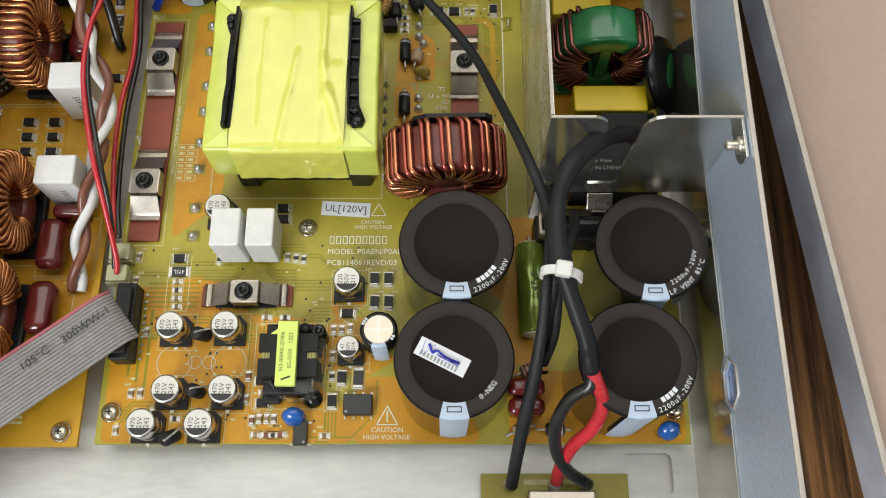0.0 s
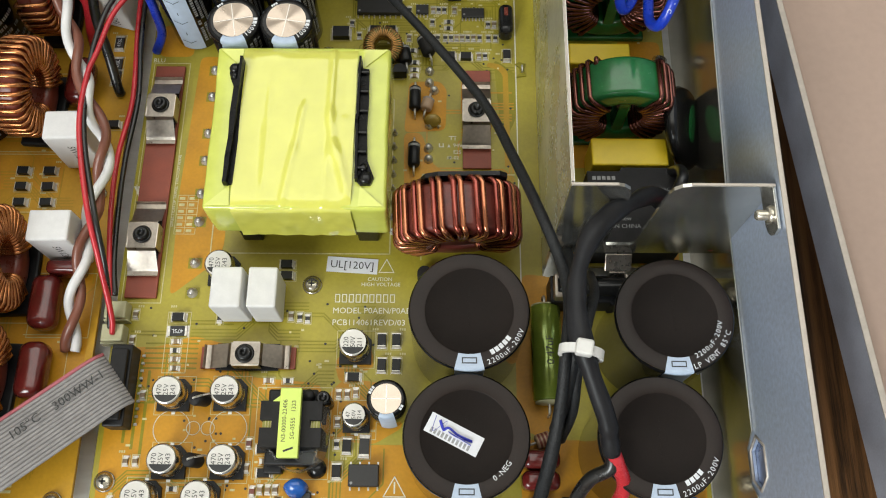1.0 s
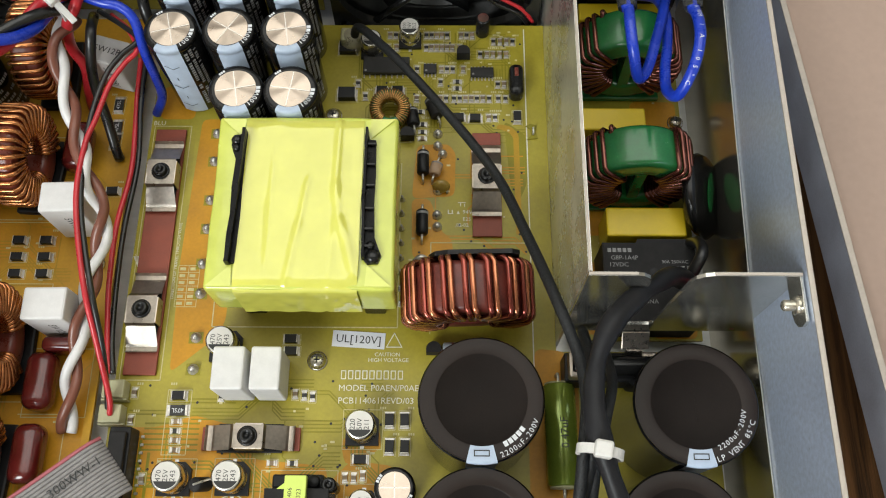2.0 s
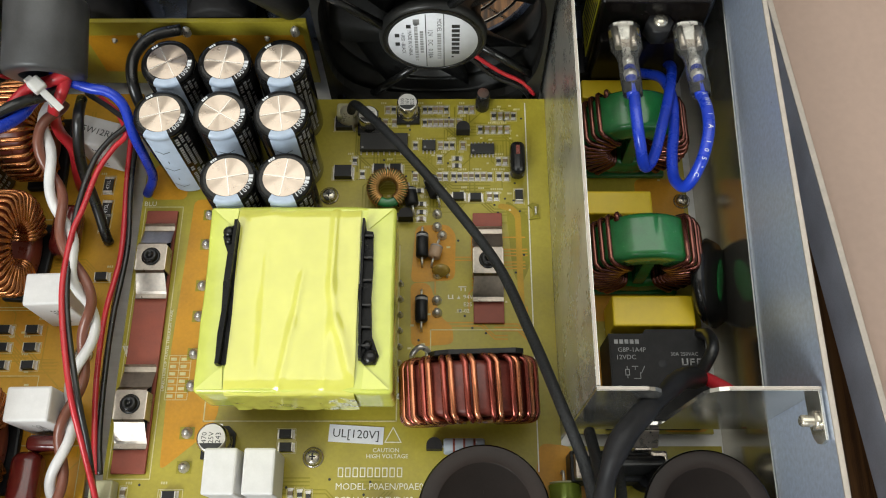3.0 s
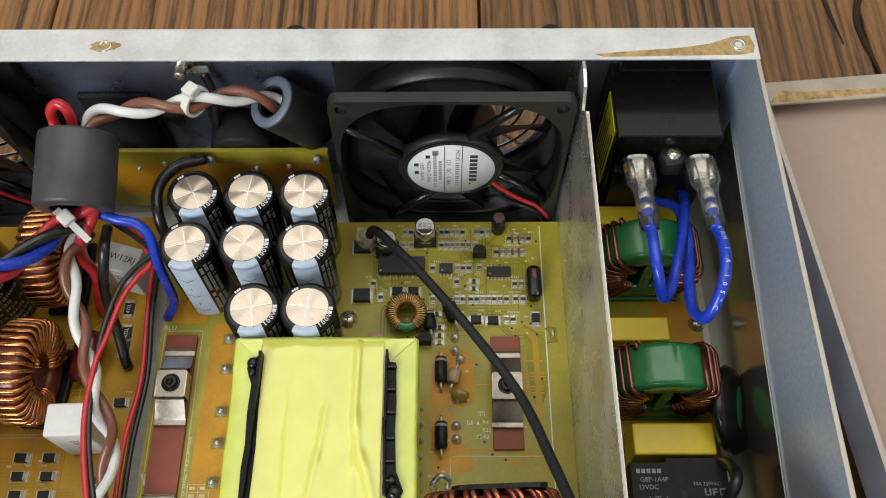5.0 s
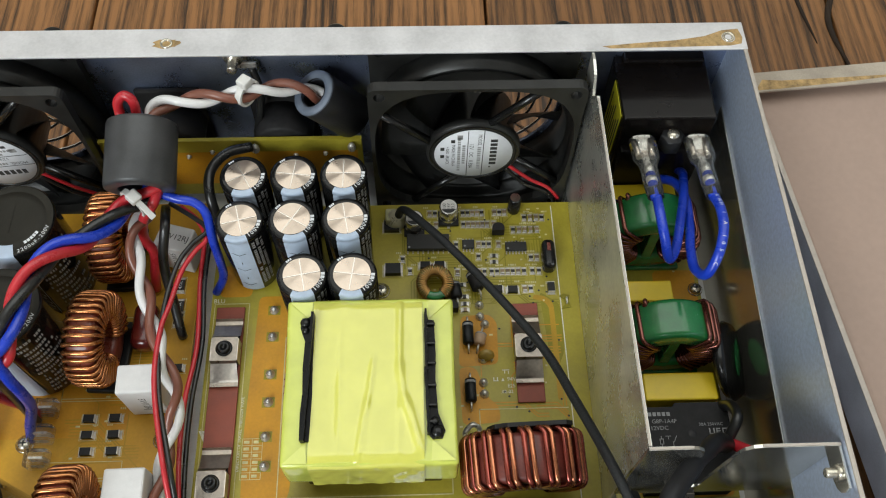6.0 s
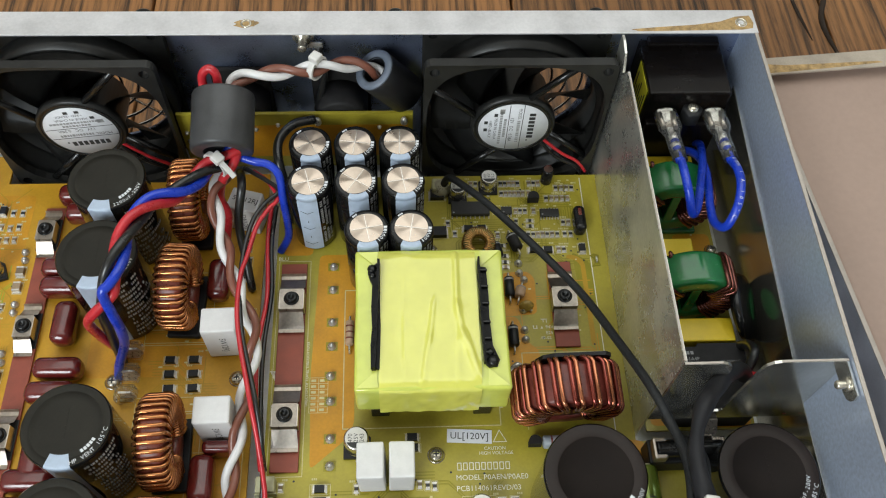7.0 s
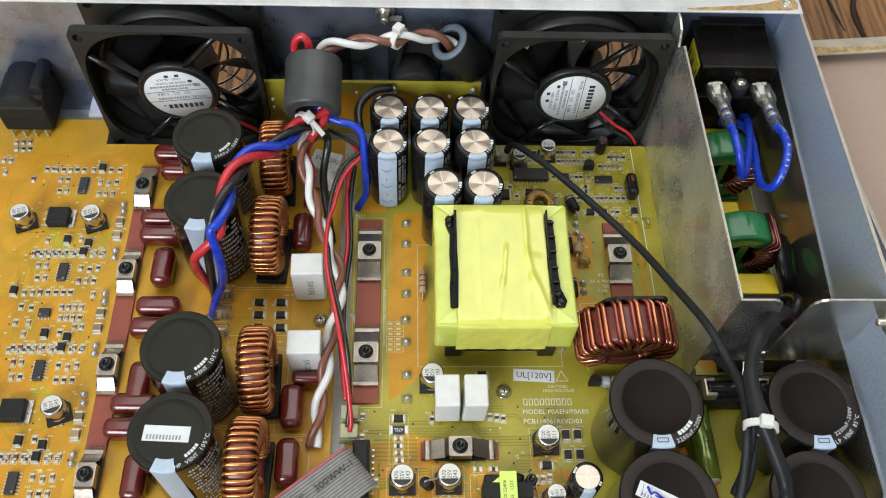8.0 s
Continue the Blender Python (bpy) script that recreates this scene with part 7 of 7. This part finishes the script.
def chips():
    ic("wide black controller chip near the fan", -29.2, 228.6, 17.5, 7.0, 9, 0, 2.4)
    ic("small black chip among tiny parts", -12.6, 227.6, 4.9, 4.0, 4)
    ic("black fourteen-pin chip among tiny parts", 7.1, 226.1, 8.7, 4.0, 7)
    ic("black eight-pin chip by the warning triangle", -28.5, 50.1, 9.6, 6.8, 4, 0, 3.4)
    ic("black four-pin optocoupler at the board's front", -47.3, 40.8, 8.0, 4.6, 2, 90, 2.4)
    for k in range(4):
        y = 172.4 + 48.0 - 48.0 * k
        ic("black fourteen-pin chip on the amplifier board", -245.7, y, 9.0, 4.1, 7, 90)
        if k < 3:
            ic("small black eight-pin chip on the amplifier board", -249.3, y - 20.6, 5.0, 4.1, 4)
    for x, y in ((-252.5, 201.2), (-251.1, 106.0)):
        p = thing("regulator", "flat black power regulator with a metal tab", "chip", mm(x, y, 0))
        part("body", bm_box(-5.2, 4.6, -4.6, 4.6, 0.1, 4.4, 0.5), M_SOFTBLACK, p)
        part("tab", bm_box(4.6, 6.6, -4.8, 4.8, 0.05, 1.2), M_SOLDER, p, "metal tab")
        for q in (-3.2, 0, 3.2):
            part("pin", bm_box(-8.2, -5.2, q - 0.5, q + 0.5, 0.05, 0.6), M_SOLDER, p)


chips()


def chip_mesh(l, w, h, body, end=0.5):
    """A surface-mount chip with tinned ends on solder fillets."""
    b = bm_box(-l / 2 + end, l / 2 - end, -w / 2, w / 2, 0.05, h)
    for f in b.faces:
        f.material_index = 0
    e = join(bm_box(-l / 2, -l / 2 + end, -w / 2 - 0.02, w / 2 + 0.02, 0.03, h + 0.02), bm_box(l / 2 - end, l / 2, -w / 2 - 0.02, w / 2 + 0.02, 0.03, h + 0.02), bm_box(-l / 2 - 0.6, -l / 2, -w / 2 - 0.2, w / 2 + 0.2, 0.0, 0.12), bm_box(l / 2, l / 2 + 0.6, -w / 2 - 0.2, w / 2 + 0.2, 0.0, 0.12))
    for f in e.faces:
        f.material_index = 1
    return mesh_of(join(b, e), (body, M_PADSIL), "chip")


TAN = chip_mesh(2.3, 1.5, 0.9, M_TERM)
DARK = chip_mesh(2.3, 1.5, 0.6, M_CHIP)
RUST = chip_mesh(2.6, 1.5, 1.2, M_COREBR)
BLK = chip_mesh(4.4, 2.7, 1.9, M_BLACK, 0.25)
BIGTAN = chip_mesh(4.2, 3.2, 2.0, M_TERM, 0.7)


OUTLINES = []


def chip(me, x, y, rz, label, category):
    random.seed(int(x * 7 + y * 13))
    ob = share("chip_part", me, None, mm(x, y, 0, 0, 0, rz + random.uniform(-2, 2)))
    tagged(ob, label, category, "surface-mount parts")
    OUTLINES.append((x, y, rz, me))
    return ob


def chip_any(x, y, rz):
    random.seed(int(x * 31 + y * 17))
    k = random.random()
    if k < 0.55:
        chip(TAN, x, y, rz, "tiny tan surface-mount chip with tinned ends", "chip capacitor")
    elif k < 0.93:
        chip(DARK, x, y, rz, "tiny black surface-mount chip with tinned ends", "chip resistor")
    else:
        chip(RUST, x, y, rz, "tiny red-brown surface-mount chip with tinned ends", "chip diode")


def black_block(x, y, rz):
    chip(BLK, x, y, rz, "small black surface-mount block", "chip diode")


def surface_mount():
    for x, y in [(-79.8, 102.1), (-55.5, 103.1), (-52.5, 102.7), (-37.9, 76.4), (-32.3, 77.1), (-37.9, 67.3), (-37.8, 60.1), (-66.2, 60.1), (-66.5, 52.3), (-64.0, 45.1), (-61.6, 45.7), (-59.1, 45.7), (-56.7, 45.7), (-105.5, 54.3), (-102.4, 54.3), (-102.7, 75.6), (-108.6, 103.3), (-108.7, 94.3), (-49.8, 102.3), (-35.1, 76.4), (-109.1, 41.9)]:
        chip_any(x, y, 90)
    for x, y in [(-93.8, 93.9), (-93.8, 90.8), (-93.5, 87.8), (-93.2, 84.7), (-61.5, 80.8), (-55.0, 80.8), (-60.8, 54.5), (-62.3, 40.3), (-58.7, 40.3), (-56.5, 40.3), (-54.1, 40.3), (-39.4, 40.0), (-89.8, 45.7), (-2.2, 222.4), (-2.3, 219.5), (-15.1, 204.0), (-15.1, 200.8), (-15.1, 198.1), (-30.0, 198.3), (-22.4, 243.0), (-16.0, 209.3)]:
        chip_any(x, y, 0)
    # rows of tiny parts near the fan
    for y, xs in ((243.2, (-28.2, -26.0, -14.2, -12.2, -10.2, -8.2, -6.2, -0.8, 1.3, 3.4)), (240.4, (11.6, 14.1, 16.6, 19.0)), (237.6, (-29.0, -25.6, -14.2, -12.2, -10.2, -8.2, -6.2, -4.2, -1.4)), (234.6, (6.5, 9.0, 11.4, 13.9, 16.4)), (227.9, (-17.6, -8.3, -6.2, -4.0, 0.0)), (221.3, (13.0, 15.4)), (215.1, (-17.5, -8.6, -6.5, -3.5, -1.3, 0.8, 3.0, 5.1, 7.3, 9.7, 13.1, 15.8)), (222.2, (-8.6,)), (216.0, (-36.8,)), (221.6, (-39.8,)), (207.0, (9.4, 11.8))):
        for x in xs:
            chip_any(x, y, 90)
    for x, y in [(-93.7, 102.3), (-58.1, 121.7), (-57.8, 117.5), (-33.2, 82.1), (-61.3, 58.4), (-60.6, 50.8), (-30.6, 218.2), (-24.7, 218.2), (-22.0, 198.5), (-1.8, 206.7), (4.4, 206.4)]:
        black_block(x, y, 0)
    for x, y in [(-24.2, 94.7), (-19.3, 94.7), (-24.0, 86.2), (-19.1, 86.2), (-37.4, 51.5), (-34.4, 59.5), (20.0, 207.0)]:
        black_block(x, y, 90)
    for x, y in [(-44.2, 236.7), (-43.7, 216.4)]:
        b = chip(chip_mesh(6.6, 4.6, 2.6, M_BLACK, 0.2), x, y, 0, "square black surface-mount inductor", "chip inductor")
    b = chip(chip_mesh(6.4, 3.2, 0.8, M_CHIP, 0.7), -28.8, 59.5, 90, "large black chip resistor with tinned ends", "chip resistor")
    b = chip(chip_mesh(6.4, 3.4, 0.8, M_CHIP, 0.7), -93.6, 97.5, 0, "large black chip resistor with printed value", "chip resistor")
    part("printed_words", bm_text("47SL", 2.0), M_WHITEINK, b, "", mm(0, 0, 0.86, 0, 0, 180))
    for x, y in [(-128.9, 211.6), (-128.3, 202.1), (-128.2, 196.7)]:
        b = chip(chip_mesh(6.0, 3.2, 0.8, M_CHIP, 0.7), x, y, 88, "black chip resistor with printed value on the amplifier board", "chip resistor")
        part("printed_words", bm_text("47SL", 1.9), M_WHITEINK, b, "", mm(0, 0, 0.86))
    for x, y in [(-156.1, 156.9), (-146.5, 156.9), (-155.8, 150.7), (-146.2, 150.7), (-155.4, 144.5), (-145.9, 144.5), (-126, 176)]:
        black_block(x, y, 0)
    # parts near the input socket
    for x, y in [(-283.6, 247.0), (-280.3, 247.1), (-277.1, 247.1), (-282.6, 242.8), (-279.4, 242.8), (-276.1, 242.9), (-287.0, 235.8), (-283.6, 235.5), (-265.2, 230.5), (-262.0, 230.5), (-270.3, 224.3), (-284.6, 228.3)]:
        chip_any(x, y, 90)
    # the amplifier board repeats one group of parts for each channel
    near = [(-260.7, 182.1), (-257.2, 182.1), (-254.0, 182.1), (-250.8, 182.1), (-247.4, 182.2), (-242.8, 182.2), (-234.5, 182.2), (-230.3, 182.2), (-257.4, 176.4), (-254.0, 176.4), (-238.3, 174.9), (-234.3, 174.1), (-230.6, 174.9), (-237.9, 168.2), (-234.6, 168.2), (-231.2, 168.2), (-256.6, 169.7), (-253.2, 169.7), (-260.5, 162.1), (-256.9, 162.1), (-253.6, 162.1), (-250.2, 162.2), (-246.8, 162.2), (-243.5, 162.2), (-240.4, 162.2), (-230.3, 161.4)]
    far = [(-242.7, 154.9), (-239.7, 154.9), (-236.9, 154.9), (-234.1, 154.9), (-242.2, 149.6), (-239.5, 149.6), (-236.8, 149.6), (-233.9, 149.6), (-235.2, 145.1), (-232.2, 145.1), (-260.3, 155.2), (-255.8, 154.4), (-255.3, 147.2), (-260.9, 147.2), (-256.2, 141.7), (-241.0, 142.4), (-259.2, 135.2), (-256.0, 135.2), (-252.8, 135.2), (-250.0, 135.2), (-246.7, 135.1), (-243.7, 135.1), (-240.5, 135.1), (-233.4, 135.1), (-229.7, 135.1)]
    for k in range(4):
        dy = 48.0 - 48.0 * k
        skip = []
        if k in (0, 2):
            skip = [(xa, ya) for xa, ya in far + near if ya + dy < 212 - 96 * (k // 2) and ya + dy > 191 - 96 * (k // 2) and xa < -229]
        for x, y in near + far:
            if (x, y) not in skip and 39 < y + dy < 244:
                chip_any(x, y + dy, 90)
        for x, y in [(-265.1, 162.9), (-247.1, 141.7), (-237.2, 139.8), (-238.6, 183.0)]:
            if 39 < y + dy < 244 and (k not in (0, 2) or y + dy > 212 - 96 * (k // 2) or y + dy < 191 - 96 * (k // 2)):
                chip(BLK, x, y + dy, 90, "small black surface-mount block", "chip diode")
        for x, y in [(-224.9, 151.7), (-224.9, 144.2)]:
            if 39 < y + dy < 244:
                chip(BIGTAN, x, y + dy, 90, "stout tan surface-mount capacitor beside the pad", "chip capacitor")
        for x, y in [(-225, 161.6), (-224.4, 157.6), (-224.3, 136.0), (-224.2, 132.2)]:
            if 39 < y + dy < 244:
                solo("solder_joint", bm_lathe([(1.7, 0), (1.6, 0.9), (0.9, 2.0), (0, 2.4)], 12), M_SOLDER, "round shiny solder post on the amplifier board", "solder joint", mm(x, y + dy, 0), "solder posts")


surface_mount()


# ---- print on the boards ----
def printed_frames(b, inside):
    """Thin printed frames round the surface-mount parts of one board, and a bar beside each."""
    vs, fs = [], []
    def quad(m, x0, x1, y0, y1):
        k = len(vs)
        vs.extend(m @ Vector((0.001 * u, 0.001 * v, 0.00002)) for u, v in rect(x0, x1, y0, y1))
        fs.append((k, k + 1, k + 2, k + 3))
    random.seed(77)
    for x, y, rz, me in OUTLINES:
        if not inside(x, y):
            continue
        hx = max(v.co.x for v in me.vertices) * 1000 + 0.35
        hy = max(v.co.y for v in me.vertices) * 1000 + 0.3
        m = mm(x, y, 0, 0, 0, rz)
        for s in (-1, 1):
            quad(m, -hx, hx, s * hy - 0.1, s * hy + 0.1)
            if random.random() < 0.7:
                quad(m, s * hx - 0.1, s * hx + 0.1, -hy, hy)
        if random.random() < 0.6:
            t = mm(x + random.choice((-1, 1)) * (hy + 0.3), y + hx + 0.9, 0)
            for k in range(3):
                quad(t, -1.1 + 0.75 * k, -0.6 + 0.75 * k, -0.4, 0.4)
    me = bpy.data.meshes.new("silkscreen_frame")
    me.from_pydata(vs, [], fs)
    me.materials.append(M_SILKY)
    ob = new("silkscreen_frame", me)
    ob.parent = b
    tagged(ob, kind="stuff")


def tracks(b, n, x0, x1, y0, y1, seed, material):
    """Fine copper tracks under the mask, running in bent bundles."""
    random.seed(seed)
    vs, fs = [], []
    def seg(p, q, w):
        d = (Vector(q) - Vector(p))
        if d.length < 0.01:
            return
        s = Vector((-d.y, d.x)).normalized() * w / 2
        k = len(vs)
        for c in (Vector(p) + s, Vector(p) - s, Vector(q) - s, Vector(q) + s):
            vs.append((0.001 * c.x, 0.001 * c.y, -0.000038 + 0.00000015 * (len(fs) % 350)))
        fs.append((k, k + 1, k + 2, k + 3))
    for _ in range(n):
        x, y = random.uniform(x0, x1), random.uniform(y0, y1)
        ang = random.choice((0, 90, 180, 270))
        lanes = random.choice((1, 1, 2, 3, 4))
        steps = [(random.uniform(4, 16), random.choice((-45, 45))) for _ in range(3)]
        for k in range(lanes):
            px, py, a = x, y, ang
            px += 1.2 * k * math.cos(radians(a + 90))
            py += 1.2 * k * math.sin(radians(a + 90))
            for l, turn in steps:
                qx, qy = px + l * math.cos(radians(a)), py + l * math.sin(radians(a))
                if not (x0 < qx < x1 and y0 < qy < y1):
                    break
                seg((px, py), (qx, qy), 0.45)
                px, py, a = qx, qy, a + turn
    me = bpy.data.meshes.new("copper_track")
    me.from_pydata(vs, [], fs)
    me.materials.append(material)
    ob = new("copper_track", me)
    ob.parent = b
    tagged(ob, kind="stuff")


def board_print():
    p, a = power_board, amp_board
    printed_frames(p, lambda x, y: x > -118)
    printed_frames(a, lambda x, y: x <= -118)
    tracks(p, 34, -114, -22, 38, 110, 3, M_DKOLIVE)
    tracks(p, 40, -40, 23, 196, 246, 4, M_DKOLIVE)
    tracks(p, 14, -14, 23, 150, 196, 5, M_ORANGE2)
    tracks(a, 90, -280, -223, 40, 244, 6, M_AMPTRACK)
    tracks(a, 40, -170, -123, 40, 244, 7, M_AMPTRACK)
    tracks(a, 12, -262, -226, 40, 225, 9, M_GREENTRACK)
    for k in range(9):
        part("logo_bar", bm_sheet(rect(-40.8 + 2.36 * k, -39.1 + 2.36 * k, 108.2, 111.2), [rect(-40.5 + 2.36 * k, -39.4 + 2.36 * k, 108.5, 110.9)], 0.02), M_SILK, p, "", mm(0, 0, 0.02))
    silk_text(p, "MODEL P0AEN/P0AE0", -27.4, 105.2, 2.95)
    silk_text(p, "PCB114061REVD/03", -28.9, 101.0, 2.95)
    silk_text(p, "CAUTION", -25.6, 116.6, 1.9)
    silk_text(p, "HIGH VOLTAGE", -25.2, 114.7, 1.9)
    silk_text(p, "CAUTION", -18.6, 42.0, 2.4)
    silk_text(p, "HIGH VOLTAGE", -18.8, 39.6, 2.2)
    silk_text(p, "BLU", -115 + 2.2, 204.2, 2.6)
    silk_line(p, [(-22.2, 43.8), (-15.2, 43.8), (-18.7, 50.0)], 0.35, True, M_SILK)
    silk_line(p, [(-18.7, 48.2), (-18.7, 45.0)], 0.5, False, M_SILK)
    silk_line(p, [(-26, 119.2), (-20.8, 119.2), (-23.4, 124)], 0.3, True, M_SILK)
    s = solo("paper_label", bm_box(-8.9, 8.9, -2.8, 2.8, 0.0, 0.08), M_PAPER, "white paper label stuck to the power board", "label", mm(-35.4, 121.7, 0.05, 0, 0, -3.4))
    part("printed_words", bm_text("UL[120V]", 3.9), M_INK, s, "", mm(0, 0, 0.1))
    # outlines round the parts
    silk_line(p, rect(-85.5, -22.5, 126, 188), 0.4, True)
    silk_line(p, rect(-114.4, -100.8, 107.5, 203), 0.3, True)
    silk_line(p, [(-11.5, 124), (-11.5, 157), (22, 157)], 0.35)
    silk_line(p, [(23.4, 110), (23.4, 246)], 0.4, False, M_SILK)
    for x, y in [(-92, 64.8), (-73.4, 64.8)]:
        silk_line(p, circle(x, y, 6.0, 24), 0.25, True, M_SILK)
    for x, y in [(-85, 65), (-80.2, 65)]:
        silk_line(p, circle(x, y, 2.2, 16), 0.25, True, M_SILK)
    for x, y in [(-32.9, 91.7), (-31.6, 68.1), (-92, 75.6), (-73.4, 75.8), (-91.1, 54), (-72.4, 54), (-97.9, 42.9), (-79.3, 42.9)]:
        silk_line(p, rect(x - 6.4, x + 6.4, y - 6.4, y + 6.4), 0.22, True)
    silk_line(p, rect(-97.5, -89.7, 83.2, 104.3), 0.25, True)
    silk_line(p, rect(-64.6, -40.2, 49.0, 78.6), 0.25, True)
    silk_line(p, [(-118 + 3, 152), (-112.8, 149)], 0.3)
    part("print_arrow", bm_sheet([(-113.2, 151.4), (-113.2, 146.6), (-115.6, 151.4)], (), 0.03), M_SILK, p, "", mm(0, 0, 0.02))
    # little table of printed values
    for k in range(7):
        silk_line(p, [(-99.2, 133 + 2.5 * k), (-91.8, 133 + 2.5 * k)], 0.2)
    for x in (-99.2, -95.6, -91.8):
        silk_line(p, [(x, 133), (x, 148)], 0.2)
    part("print_patch", join(*[bm_box(-98.6 + 3.5 * (k % 2), -96.6 + 3.5 * (k % 2), 133.7 + 2.5 * (k // 2), 134.8 + 2.5 * (k // 2), 0, 0.02) for k in range(12)]), M_SILKY, p, "", mm(0, 0, 0.02))
    silk_text(p, "DIRECTION OF TRAVEL THROUGH WAVE", -100.3, 150, 1.5, 90)
    # small designators as bars
    random.seed(21)
    def ticks(b, n, x0, x1, y0, y1):
        bms = []
        for _ in range(n):
            x, y = random.uniform(x0, x1), random.uniform(y0, y1)
            w = random.uniform(0.7, 1.6)
            bms.append(bm_box(x, x + w, y, y + 0.7, 0, 0.02))
        tagged(part("designator", join(*bms), M_SILKY, b, "", mm(0, 0, 0.02)), kind="stuff")
    ticks(p, 70, -112, -30, 38, 100)
    ticks(p, 60, -30, 22, 198, 246)
    ticks(p, 16, -46, 22, 150, 196)
    ticks(a, 120, -275, -226, 45, 240)
    ticks(a, 26, -170, -124, 60, 200)
    ticks(mains_board, 20, 38, 79, 124, 250)
    for x, y in [(-168, 165), (-168, 135)]:
        silk_line(a, rect(x, x + 26, y, y + 6), 0.25, True)
    silk_line(a, rect(-168, -141, 100, 134), 0.25, True)
    silk_line(a, rect(-168, -141, 164, 198), 0.25, True)
    silk_line(a, rect(-145, -124, 95, 118), 0.25, True)
    silk_line(a, [(-146, 96), (-130, 96), (-130, 60)], 0.25)
    part("print_patch", join(*[bm_box(-146, -141, 44 + 1.8 * k, 44.9 + 1.8 * k, 0, 0.02) for k in range(5)]), M_SILKY, a, "", mm(0, 0, 0.02))
    # bare vias
    via = mesh_of(bm_lathe([(0.45, 0.0), (0.4, 0.03), (0, 0.03)], 8), M_INK, "via")
    random.seed(8)
    for _ in range(60):
        share("via", via, a, mm(random.uniform(-268, -226), random.uniform(45, 240), 0))
    for _ in range(70):
        share("via", via, p, mm(random.uniform(-112, -24), random.uniform(38, 108), 0))
    for _ in range(40):
        share("via", via, p, mm(random.uniform(-40, 22), random.uniform(150, 246), 0))


board_print()
